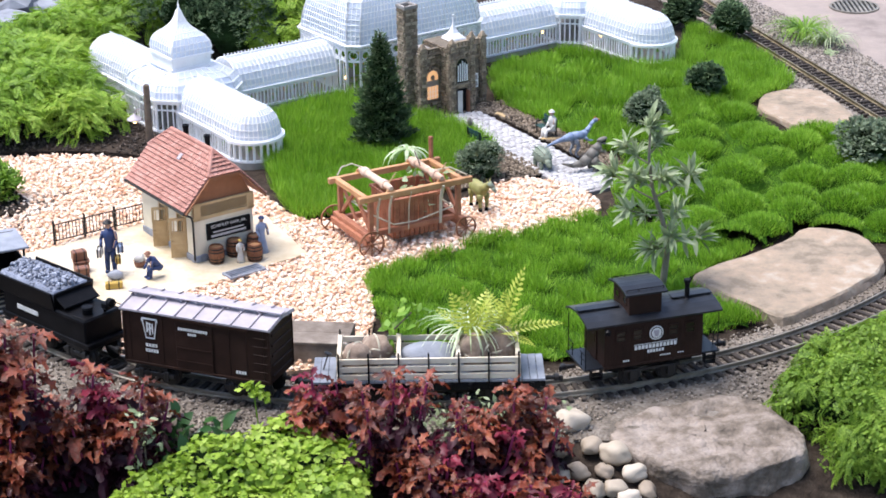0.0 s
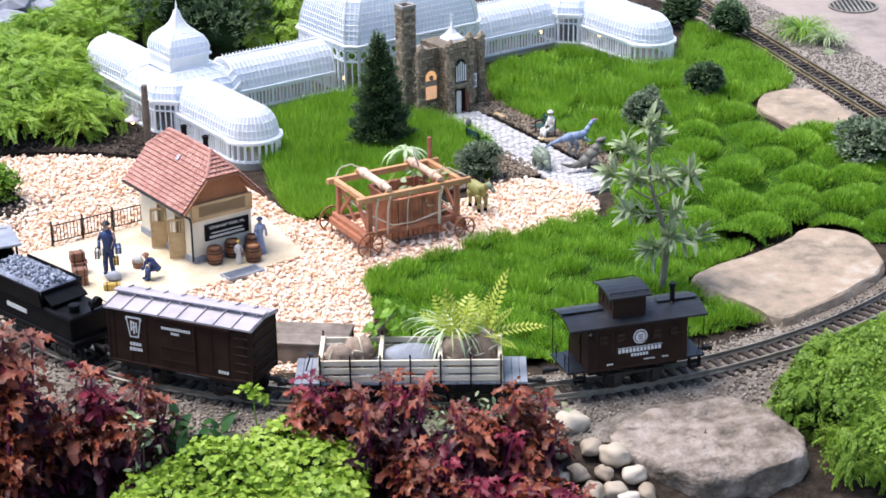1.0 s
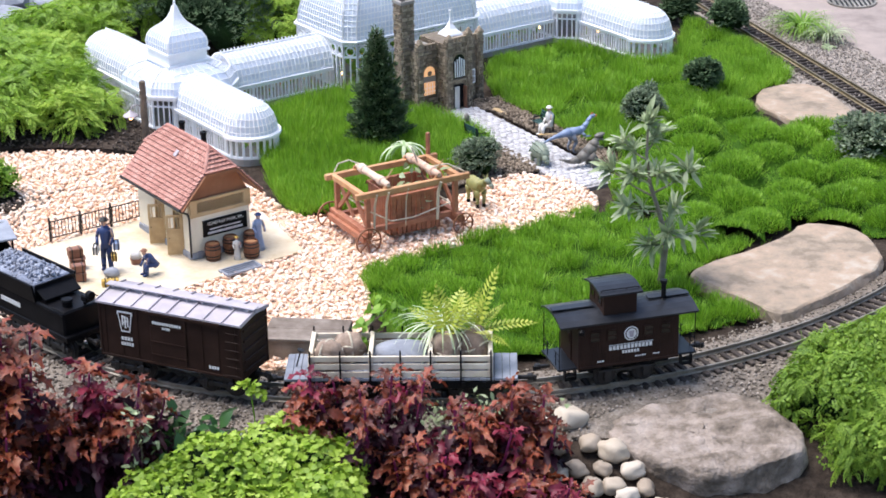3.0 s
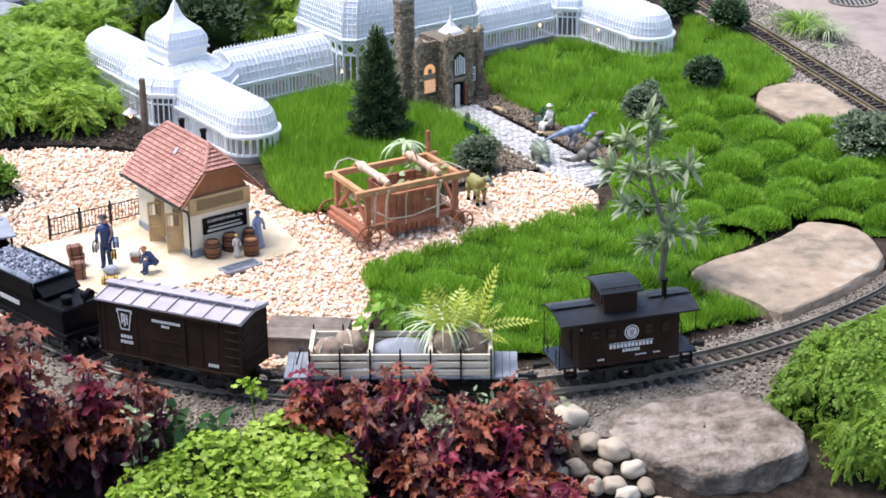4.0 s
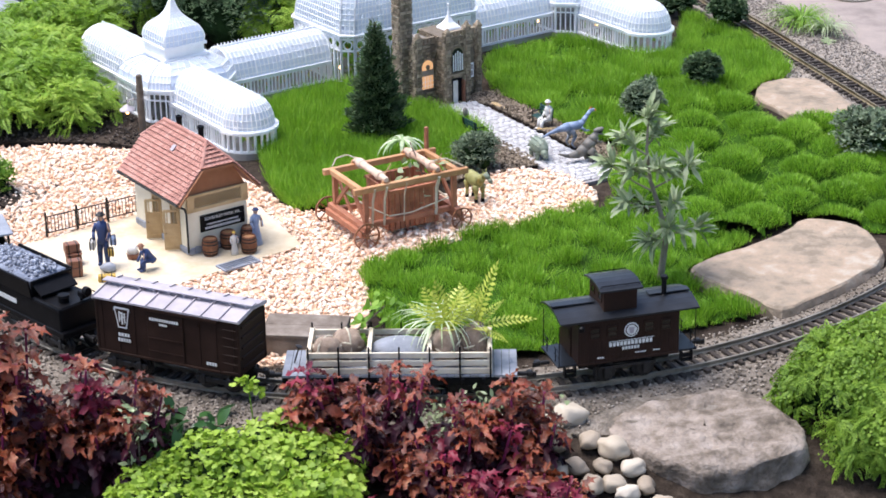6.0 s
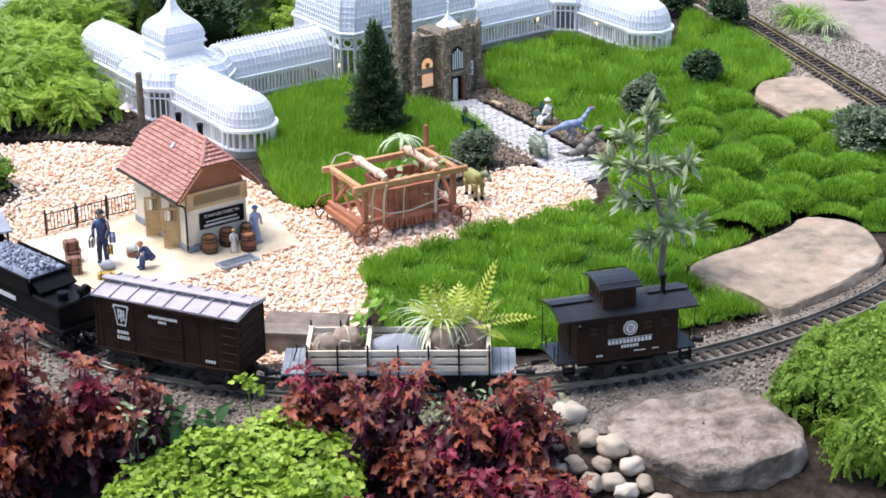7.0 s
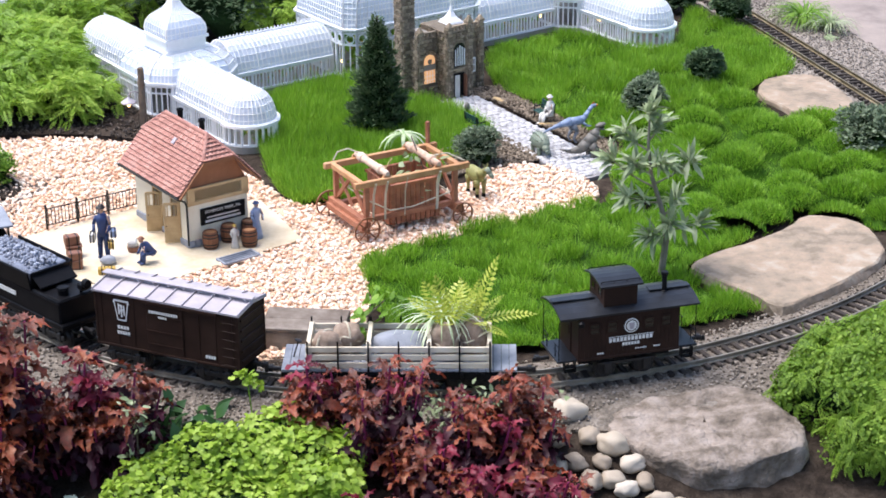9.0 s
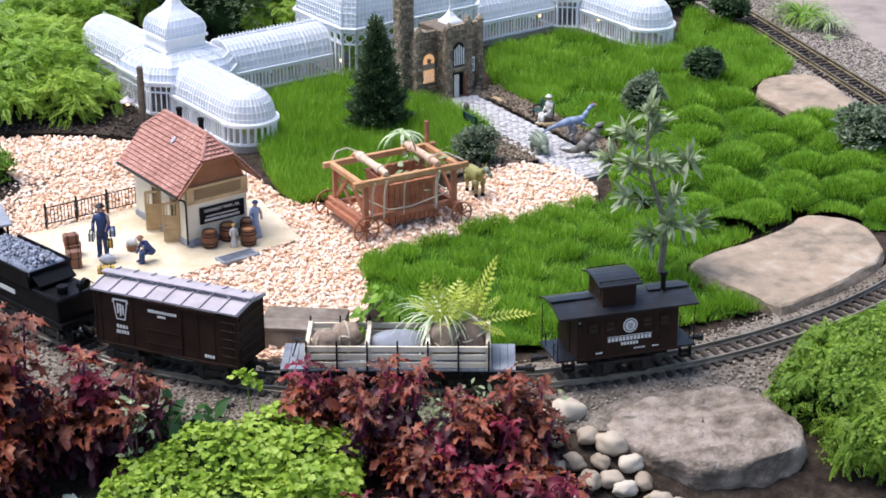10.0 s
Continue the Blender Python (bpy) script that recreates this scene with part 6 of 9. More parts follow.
    # left and right slopes, each cut by the half hips (lower band, then upper band)
    for s in (-1, 1):
        xe, xh, xm = mid + s * (mid + oh), mid + s * hx, mid
        lo = [(xe, y1, ze), (xe, y0, ze), (xh, y0, hipz), (xh, y1, hipz)]
        up = [(xh, y1, hipz), (xh, y0, hipz), (xm, ry0, zr), (xm, ry1, zr)]
        if s > 0:
            lo = [lo[1], lo[0], lo[3], lo[2]]
            up = [up[1], up[0], up[3], up[2]]
        plane("roof_slope", *lo, 9, 0.0088)
        plane("roof_slope", *up, 5, 0.0088)
    plane("half_hip", (mid - hx, y0, hipz), (mid + hx, y0, hipz), (mid + 0.001, ry0, zr), (mid - 0.001, ry0, zr), 6, 0.0088)
    plane("half_hip", (mid + hx, y1, hipz), (mid - hx, y1, hipz), (mid - 0.001, ry1, zr), (mid + 0.001, ry1, zr), 6, 0.0088)
    bm = bmesh.new()
    n = 16
    for k in range(n):
        ya, yb = ry0 + (ry1 - ry0) * k / n, ry0 + (ry1 - ry0) * (k + 1.08) / n
        bar(bm, (mid, ya, zr + 0.0005), (mid, yb, zr + 0.0015), 0.0042, 8)
    for s in (-1, 1):
        for yh, yr in ((y0, ry0), (y1, ry1)):
            for k in range(4):
                a, b = Vector((mid + s * hx, yh, hipz)), Vector((mid, yr, zr))
                bar(bm, a.lerp(b, k / 4) + Vector((0, 0, 0.001)), a.lerp(b, (k + 1.05) / 4) + Vector((0, 0, 0.002)), 0.0035, 8)
    part("ridge_tiles", bm, M_TILE, ST, "rounded ridge tiles")
    # bargeboards and soffit
    bm = bmesh.new()
    for s in (-1, 1):
        stick(bm, (mid + s * (mid + oh), y0 - 0.001, ze - 0.003), (mid + s * hx, y0 - 0.001, hipz - 0.003), 0.003, 0.006, (0, 1, 0.1))
    stick(bm, (mid - hx, y0 - 0.001, hipz - 0.003), (mid + hx, y0 - 0.001, hipz - 0.003), 0.003, 0.005)
    part("bargeboard", bm, M_GABLE, ST)
    # gutter and downpipe
    bm = bar(bmesh.new(), (-oh - 0.002, y0, ze - 0.002), (-oh - 0.002, y1, ze - 0.002), 0.0026, 8)
    tube(bm, [(-oh - 0.002, 0.0, ze - 0.004), (-0.006, -0.003, ze - 0.014), (-0.003, -0.003, ze - 0.024), (-0.003, -0.003, 0.006)], 0.0019, 7)
    part("gutter", bm, M_IRON, ST, "dark gutter with downpipe")
    # chimneys
    for y, h in ((0.062, 0.018), (0.142, 0.016)):
        bm = lathe(bmesh.new(), [(0.0050, -0.012), (0.0050, h * 0.7), (0.0062, h * 0.72), (0.0062, h), (0.004, h), (0.0038, h * 0.8)], 14, I(mid + 0.010, y, zr))
        part("flue", bm, M_BLACK, ST, "short black flue")
        part("flashing", box(bmesh.new(), 0.016, 0.016, 0.002, I(mid + 0.010, y, zr - 0.006, 0, 42, 0), 0.0004), M_GREYROOF, ST)
    part("skylight", box(bmesh.new(), 0.013, 0.010, 0.003, I(mid - 0.028, 0.098, zr - 0.025, 0, -45, 0), 0.0006), M_GREYROOF, ST, "small grey skylight")
    # sign board
    sg = part("sign_board", box(bmesh.new(), 0.090, 0.003, 0.031, I(0.069, -0.0018, 0.053), 0.0006), M_BLACK, ST, "black sign board with white lettering")
    text_mesh("sign_text", "SCHENLEY PARK, PA.", 0.0078, I(0.069, -0.0036, 0.0612, 90), M_LETTER, sg)
    letters(sg, I(0.036, -0.0035, 0.0495), [0.0022] * 29, 0.0024)
    letters(sg, I(0.032, -0.0035, 0.0415), [0.0036] * 20, 0.0045)


station()


def fence():
    f = thing("iron_fence", I(-0.711, 0.548, 0.008, 0, 0, 35), "low black iron picket fence beside the platform", "fence")
    L = 0.185
    for k in range(4):
        x = L * k / 3
        bm = box(bmesh.new(), 0.0036, 0.0036, 0.044, I(x, 0, 0.022), 0.0005)
        lathe(bm, [(0.0014, 0), (0.0024, 0.001), (0.0016, 0.003), (0.0004, 0.004)], 8, I(x, 0, 0.044))
        part("post", bm, M_IRON, f)
    for z in (0.007, 0.038):
        part("rail", bar(bmesh.new(), (0, 0, z), (L, 0, z), 0.0012, 6), M_IRON, f)
    first = part("picket", bar(bmesh.new(), (0, 0, 0.007), (0, 0, 0.039), 0.0008, 5), M_IRON, f)
    n = 27
    for k in range(n):
        x = L * (k + 0.5) / n
        if k == 0:
            first.matrix_basis = I(x, 0, 0)
        else:
            share("picket", first, I(x, 0, 0), f)


fence()


def barrel(x, y, h=0.032, r=0.0145):
    b = thing("wooden_barrel", I(x, y, 0.008), "brown wooden barrel standing by the station wall", "barrel", "barrels by the station")
    for k in range(14):
        bm = bmesh.new()
        a0, a1 = 2 * math.pi * (k + 0.04) / 14, 2 * math.pi * (k + 0.96) / 14
        rows = []
        for z, f in ((0, 0.82), (0.25, 0.95), (0.5, 1.0), (0.75, 0.95), (1, 0.82)):
            rows.append([bm.verts.new((r * f * q * math.cos(a), r * f * q * math.sin(a), h * z)) for a, q in ((a0, 1), (a1, 1), (a1, 0.86), (a0, 0.86))])
        for u, v in zip(rows, rows[1:]):
            for i in range(4):
                bm.faces.new((u[i], u[(i + 1) % 4], v[(i + 1) % 4], v[i]))
        bm.faces.new(rows[0])
        bm.faces.new(rows[-1])
        part("stave", bm, M_BARREL, b)
    part("lid", lathe(bmesh.new(), [(r * 0.72, h - 0.004), (r * 0.72, h - 0.0025)], 14), M_CARTTOP, b, "round wooden lid")
    for z, f in ((0.12, 0.905), (0.3, 0.975), (0.7, 0.975), (0.88, 0.905)):
        rr = r * f
        part("hoop", lathe(bmesh.new(), [(rr, h * z - 0.001), (rr + 0.0007, h * z - 0.001), (rr + 0.0007, h * z + 0.001), (rr, h * z + 0.001)], 18, None, True), M_IRON, b, "dark iron hoop")
    return b


BAR = barrel(-0.405, 0.452)
for x, y in ((-0.376, 0.484), (-0.337, 0.461), (-0.341, 0.505)):
    copy_thing(BAR, I(x, y, 0.008, 0, 0, 40 * x * 100))


def figure(name, x, y, rz, h, coat, legs, label, hat=None, seated=False, bent=0.0, skirt=False, z=0.008):
    """A painted plastic figure, one plain shape of body, limbs and head."""
    bm = bmesh.new()
    k = h / 0.08
    if skirt:
        lathe(bm, [(0.013 * k, 0), (0.011 * k, 0.015 * k), (0.0065 * k, 0.042 * k), (0.008 * k, 0.052 * k), (0.0085 * k, 0.062 * k), (0.004 * k, 0.067 * k)], 12)
        top = Vector((0, 0, 0.066 * k))
    else:
        hip = Vector((0, 0, 0.038 * k)) if not seated else Vector((0, 0, 0.020 * k))
        for s in (-1, 1):
            if seated:
                knee = Vector((s * 0.006 * k, -0.020 * k, 0.022 * k))
                tube(bm, [hip + Vector((s * 0.005 * k, 0, 0)), knee, (s * 0.006 * k, -0.022 * k, 0.002)], 0.0048 * k, 8, 0.0036 * k)
                foot = Vector((s * 0.006 * k, -0.026 * k, 0.0022))
            else:
                tube(bm, [hip + Vector((s * 0.004 * k, 0, 0)), (s * 0.005 * k, -0.001, 0.019 * k), (s * 0.0055 * k, 0, 0.003)], 0.0050 * k, 8, 0.0034 * k)
                foot = Vector((s * 0.0055 * k, -0.003 * k, 0.0022))
            blob(bm, 0.003 * k, 0.006 * k, 0.0024 * k, Matrix.Translation(foot), 2)
        b = radians(bent)
        up = Vector((0, -math.sin(b), math.cos(b)))
        top = hip + up * 0.030 * k
        m = Matrix.Translation(hip) @ up.to_track_quat("Z", "Y").to_matrix().to_4x4()
        lathe(bm, [(0.0075 * k, -0.004 * k), (0.0072 * k, 0.006 * k), (0.0085 * k, 0.018 * k), (0.0090 * k, 0.024 * k), (0.0050 * k, 0.030 * k)], 12, m)
    body = part(name, bm, coat, None, smooth=True)
    bm = bmesh.new()
    body.matrix_basis = I(x, y, z, 0, 0, rz)
    me = body.data
    me.materials.append(legs)
    me.materials.append(M_SKIN)
    me.materials.append(hat or coat)
    bm.from_mesh(me)
    for f in bm.faces:
        if not skirt and f.calc_center_median().z < (0.036 * k if not seated else 0.017 * k):
            f.material_index = 1
    n0 = len(bm.faces)
    for s in (-1, 1):
        tube(bm, [top + Vector((s * 0.0085 * k, 0, -0.004 * k)), top + Vector((s * 0.012 * k, -0.003 * k, -0.016 * k)), top + Vector((s * 0.010 * k, -0.010 * k, -0.026 * k))], 0.0030 * k, 7, 0.0024 * k)
    bm.faces.ensure_lookup_table()
    n1 = len(bm.faces)
    hd = top + Vector((0, -0.002 * k - 0.004 * k * math.sin(radians(bent)), 0.007 * k))
    blob(bm, 0.0046 * k, 0.0052 * k, 0.0062 * k, Matrix.Translation(hd), 2)
    bm.faces.ensure_lookup_table()
    n2 = len(bm.faces)
    if hat:
        lathe(bm, [(0.0075 * k, 0), (0.0075 * k, 0.0008 * k), (0.0048 * k, 0.001 * k), (0.0046 * k, 0.004 * k), (0.002 * k, 0.005 * k)], 12, Matrix.Translation(hd + Vector((0, 0, 0.003 * k))))
    bm.faces.ensure_lookup_table()
    for i, f in enumerate(bm.faces):
        f.smooth = True
        if n1 <= i < n2:
            f.material_index = 2
        elif i >= n2:
            f.material_index = 3
    bm.to_mesh(me)
    bm.free()
    return tagged(body, label, "figurine")


figure("porter_figurine", -0.588, 0.415, -10, 0.096, M_NAVY, M_NAVY, "navy painted porter figurine carrying bags", M_IRON)
figure("worker_figurine", -0.500, 0.392, -60, 0.070, M_NAVY, M_NAVY, "blue painted crouching worker figurine", M_CASE, seated=True, bent=38)
figure("lady_figurine", -0.327, 0.498, 30, 0.070, M_PALEBLUE, M_PALEBLUE, "pale blue painted lady figurine with basket", M_NAVY, skirt=True)
figure("child_figurine", -0.362, 0.452, 10, 0.044, M_FIGWHITE, M_FIGWHITE, "white painted child figurine with straw hat", M_YELLOW, skirt=True)


def case(name, x, y, z, sx, sy, sz, rz, material, label, handle=True):
    c = thing(name, I(x, y, z, 0, 0, rz), label, "luggage", "luggage on the platform")
    part("shell", box(bmesh.new(), sx, sy, sz, I(0, 0, sz / 2), 0.0014), material, c)
    bm = bmesh.new()
    for k in (-0.28, 0.28):
        box(bm, 0.002, sy + 0.0008, sz + 0.0008, I(sx * k, 0, sz / 2))
    part("strap", bm, M_IRON, c)
    if handle:
        part("handle", tube(bmesh.new(), [(-0.004, 0, sz), (-0.003, 0, sz + 0.003), (0.003, 0, sz + 0.003), (0.004, 0, sz)], 0.0007, 5), M_IRON, c)
    return c


case("trunk", -0.642, 0.420, 0.008, 0.026, 0.020, 0.018, 20, M_CASE, "brown leather trunk standing on the platform", False)
case("trunk", -0.642, 0.420, 0.0268, 0.030, 0.022, 0.002, 14, M_CASE, "flat brown case lying on a trunk", False)
case("trunk", -0.645, 0.423, 0.0292, 0.026, 0.018, 0.017, 24, M_CASE, "brown leather trunk stacked on another", False)
case("trunk", -0.630, 0.365, 0.008, 0.024, 0.018, 0.017, 8, M_CASE, "brown leather trunk beside the railway", False)
case("trunk", -0.631, 0.365, 0.0254, 0.023, 0.017, 0.013, 18, M_CASE, "smaller brown trunk stacked on another", False)
case("suitcase", -0.573, 0.340, 0.008, 0.030, 0.012, 0.012, 10, M_YELLOW, "ochre suitcase on the platform")
case("suitcase", -0.573, 0.403, 0.030, 0.010, 0.016, 0.012, 10, M_YELLOW, "ochre bag carried by the porter")
case("suitcase", -0.604, 0.402, 0.044, 0.010, 0.020, 0.015, 0, M_FIGWHITE, "white bag carried by the porter")
case("suitcase", -0.569, 0.408, 0.050, 0.012, 0.020, 0.013, 10, M_PALEBLUE, "pale blue bag carried by the porter")
for x, y, m, lab in ((-0.577, 0.382, M_DECK, "grey-blue mail sack on the platform"),):
    part_ob = part("mail_sack", blob(bmesh.new(), 0.014, 0.010, 0.008, I(x, y, 0.0155), 3, 0.25, 3, 3), m, smooth=True)
    tagged(part_ob, lab, "sack")
_b = thing("laundry_basket", I(-0.541, 0.440, 0.008), "brown wicker basket heaped with white cloth", "basket")
part("basket", lathe(bmesh.new(), [(0.009, 0), (0.011, 0.010), (0.0115, 0.0105), (0.009, 0.010)], 16), M_CASE, _b)
part("cloth", blob(bmesh.new(), 0.0105, 0.0100, 0.012, I(0, 0, 0.013), 3, 0.3, 4, 5), M_FIGWHITE, _b, "white heaped cloth", smooth=True)

# drain grate by the platform
_g = thing("drain_grate", I(-0.352, 0.402, 0.0085, 0, 0, 37), "grey metal drain grate with slots", "grate")
bm = bmesh.new()
for s in (-1, 1):
    box(bm, 0.070, 0.004, 0.004, I(0, s * 0.014, 0.002), 0.0006)
    box(bm, 0.004, 0.032, 0.004, I(s * 0.035, 0, 0.002), 0.0006)
part("frame", bm, M_DECK, _g)
# black plate paints the shade below the grate bars
part("pit", box(bmesh.new(), 0.066, 0.026, 0.001, I(0, 0, 0.0006)), M_BLACK, _g)
for k in range(3):
    part("grate_bar", box(bmesh.new(), 0.066, 0.003, 0.003, I(0, -0.007 + 0.007 * k, 0.002), 0.0004), M_DECK, _g)


# lamp post by the greenhouse
_lp = thing("utility_pole", I(-0.602, 1.075, 0), "weathered wooden pole with hanging lamp", "lamp post")
part("pole", lathe(bmesh.new(), [(0.0085, -0.01), (0.0075, 0.06), (0.0065, 0.145), (0.004, 0.147)], 9), M_BARK, _lp)
bm = bmesh.new()
for z, a in ((0.128, 0), (0.112, 2), (0.094, 1)):
    box(bm, 0.004, 0.018, 0.004, I(0, 0, z, 0, 0, a * 30), 0.0006)
part("peg", bm, M_BARK, _lp)
part("bracket", tube(bmesh.new(), [(0, 0, 0.085), (-0.012, 0, 0.096), (-0.024, 0, 0.094), (-0.028, 0, 0.084)], 0.0011, 6), M_GREYROOF, _lp)
part("shade", lathe(bmesh.new(), [(0.002, 0.012), (0.007, 0.008), (0.0155, 0.002), (0.016, 0.0), (0.004, 0.0)], 16, I(-0.028, 0, 0.072)), M_GREYROOF, _lp, "pale grey enamel shade")
part("bulb", blob(bmesh.new(), 0.004, 0.004, 0.005, I(-0.028, 0, 0.068), 2), M_BULB, _lp, "warm glowing bulb")

# ---- wagon, path, animals ----
def spoked_wheel(parent, m, r, n=8):
    w = new("wheel")
    w.parent = parent
    w.matrix_basis = m
    w["label"] = "brown spoked wooden wheel"
    part("rim", lathe(bmesh.new(), [(r * 0.90, -0.0015), (r, -0.0015), (r, 0.0015), (r * 0.90, 0.0015)], 24, None, True), M_BARREL, w)
    part("hub", lathe(bmesh.new(), [(r * 0.10, -0.004), (r * 0.18, -0.003), (r * 0.18, 0.003), (r * 0.10, 0.004)], 12), M_BARREL, w)
    for k in range(n):
        a = 2 * math.pi * k / n
        part("spoke", bar(bmesh.new(), (r * 0.15 * math.cos(a), r * 0.15 * math.sin(a), 0), (r * 0.88 * math.cos(a), r * 0.88 * math.sin(a), 0), r * 0.055, 5), M_BARREL, w)


def cart():
    c = thing("wooden_wagon", I(-0.127, 0.478, 0.004, 0, 0, 28.6), "red-brown timber wagon with rollers and rope, vine inside", "wagon")
    r1, r2 = 0.0255, 0.021
    for x, y, r in ((-0.004, -0.006, r1), (-0.004, 0.152, r1), (0.190, -0.006, r2), (0.190, 0.150, r2)):
        spoked_wheel(c, I(x, y, r, 90, 0, 0), r)
    for x in (-0.004, 0.190):
        part("axle_beam", box(bmesh.new(), 0.016, 0.146, 0.012, I(x, 0.073, 0.026), 0.001), M_CARTWOOD, c)
        part("bolster", box(bmesh.new(), 0.012, 0.150, 0.010, I(x + (0.004 if x < 0.1 else -0.004), 0.073, 0.036), 0.001), M_CARTWOOD, c)
    for y in (0.024, 0.122):
        part("side_beam", box(bmesh.new(), 0.200, 0.010, 0.010, I(0.093, y, 0.034), 0.001), M_CARTWOOD, c)
    # corner posts with braces
    for x in (0.004, 0.184):
        for y in (0.012, 0.134):
            part("corner_post", box(bmesh.new(), 0.009, 0.009, 0.066, I(x, y, 0.074), 0.0008), M_CARTWOOD, c)
        bm = stick(bmesh.new(), (x, 0.014, 0.044), (x, 0.073, 0.100), 0.005, 0.007)
        part("brace", bm, M_CARTWOOD, c)
        bm = stick(bmesh.new(), (x + 0.001, 0.132, 0.044), (x + 0.001, 0.073, 0.100), 0.005, 0.007)
        part("brace", bm, M_CARTWOOD, c)
        bm = stick(bmesh.new(), (x + 0.002, 0.073, 0.044), (x + 0.002, 0.132, 0.100), 0.004, 0.006)
        part("brace", bm, M_CARTWOOD, c)
    # plank box
    n = 10
    for y in (0.028, 0.118):
        for k in range(n):
            x = 0.060 + 0.100 * (k + 0.5) / n
            part("plank", box(bmesh.new(), 0.100 / n - 0.0018, 0.003 + 0.0025 * (k % 2), 0.078, I(x, y, 0.051), 0.0006), M_CARTWOOD, c)
    for x in (0.060, 0.160):
        for k in range(9):
            part("plank", box(bmesh.new(), 0.004, 0.0080, 0.078, I(x, 0.030 + 0.086 * (k + 0.5) / 9, 0.051), 0.0006), M_CARTWOOD, c)
    part("box_floor", box(bmesh.new(), 0.098, 0.088, 0.004, I(0.110, 0.073, 0.022)), M_CARTWOOD, c)
    for y in (0.0245, 0.1215):
        part("box_rail", box(bmesh.new(), 0.104, 0.004, 0.006, I(0.110, y, 0.087), 0.0006), M_CARTWOOD, c)
    # top frame
    z = 0.107
    part("top_rail", box(bmesh.new(), 0.232, 0.009, 0.011, I(0.096, 0.010, z), 0.001), M_CARTTOP, c, "orange-brown top rail")
    part("top_rail", box(bmesh.new(), 0.232, 0.009, 0.011, I(0.096, 0.132, z), 0.001), M_CARTTOP, c, "orange-brown top rail")
    part("end_rail", box(bmesh.new(), 0.010, 0.132, 0.010, I(-0.004, 0.071, z), 0.001), M_CARTTOP, c, "orange-brown end rail")
    part("end_rail", box(bmesh.new(), 0.010, 0.132, 0.010, I(0.192, 0.071, z), 0.001), M_CARTTOP, c, "orange-brown end rail")
    for x in (0.046, 0.150):
        bm = lathe(bmesh.new(), [(0.004, 0), (0.0055, 0.004), (0.0062, 0.02), (0.0088, 0.022), (0.0086, 0.034), (0.0068, 0.036), (0.0068, 0.092), (0.0088, 0.094), (0.0088, 0.108), (0.0060, 0.110), (0.0055, 0.122), (0.003, 0.125)], 14, I(x, 0.009, z + 0.012, -90))
        part("roller", bm, M_SPOOL, c, "pale cloth-wrapped roller")
        for y in (0.014, 0.136):
            part("roller_cradle", box(bmesh.new(), 0.018, 0.006, 0.008, I(x, y, z + 0.007), 0.0008, 0.6), M_CARTTOP, c)
        bm = bar(bmesh.new(), (x + 0.004, 0.030, z + 0.012), (x + 0.018, 0.026, z + 0.034), 0.0012, 5)
        part("handspike", bm, M_CHIP, c)
    part("tall_post", box(bmesh.new(), 0.007, 0.007, 0.060, I(0.196, 0.136, 0.124, 0, 0, 20), 0.0008), M_CARTWOOD, c)
    # ropes
    bm = bmesh.new()
    ring = [(0.008, 0.019, 0.074), (0.056, 0.021, 0.044), (0.100, 0.020, 0.043), (0.176, 0.017, 0.058), (0.176, 0.126, 0.058), (0.056, 0.126, 0.044), (0.008, 0.126, 0.074), (0.008, 0.019, 0.074)]
    tube(bm, ring, 0.0014, 6)
    for x, w in ((0.020, 0.0022), (0.044, 0.0022), (0.084, 0.0012), (0.150, 0.0030)):
        tube(bm, [(x, 0.005, z), (x + 0.001, 0.0165, 0.08), (x, 0.0185, 0.030)], w, 6)
    tube(bm, [(0.0, 0.136, z + 0.006), (0.010, 0.138, z + 0.020), (0.028, 0.13, z + 0.026), (0.044, 0.12, z + 0.018)], 0.0014, 6)
    tube(bm, [(0.150, 0.04, z + 0.018), (0.178, 0.03, z + 0.022), (0.204, 0.012, z + 0.008)], 0.0014, 6)
    part("rope", bm, M_ROPE, c, "grey-brown rope lashings")
    return c


cart()
_v = thing("vine_seedling", I(-0.030, 0.60, 0.037), "pale green vine growing inside the wagon", "plant")
rng = np.random.default_rng(6)
_n = 38
part("stem", tube(bmesh.new(), [(0, 0, 0), (0.005, 0.01, 0.05), (-0.01, 0.02, 0.09), (-0.02, 0.04, 0.11)], 0.0014, 5), M_BARK, _v)
scatter("leaves", *LEAF, frames(rng.normal(0, 1, (_n, 3)) + np.array([0, 0, 0.3]), rng, rng.uniform(0.012, 0.024, _n)), np.c_[rng.normal(0, 0.02, _n), rng.normal(0.015, 0.02, _n), rng.uniform(0.02, 0.085, _n)], M_SAGE, _v)

# paved path
PD, PN = Vector((0.513, -0.858, 0)), Vector((0.858, 0.513, 0))
PATHWAY = thing("paved_path", I(), "pale grey stone-paved garden path to the entrance", "path", kind="structure")


def path_at(s, n, z=0.0):
    return PD * s + PN * n + Vector((0, 0, z))


bm = bmesh.new()
prism(bm, [tuple(path_at(s, n).to_2d()) for s, n in ((-1.085, 0.626), (-1.085, 0.742), (-0.535, 0.738), (-0.535, 0.632))], -0.01, 0.004)
part("path_bed", bm, M_PAVEBED, PATHWAY)
_stones = []
for k in range(6):
    bm = bmesh.new()
    rr = random.Random(k)
    box(bm, 0.0116 * rr.uniform(0.8, 1.0), 0.0138 * rr.uniform(0.85, 1.0), 0.005, None, 0.0016)
    for v in bm.verts:
        v.co += Vector((rr.uniform(-1, 1), rr.uniform(-1, 1), rr.uniform(-0.4, 0.4))) * 0.0007
    _stones.append(bm)
_made = []
rr = random.Random(2)
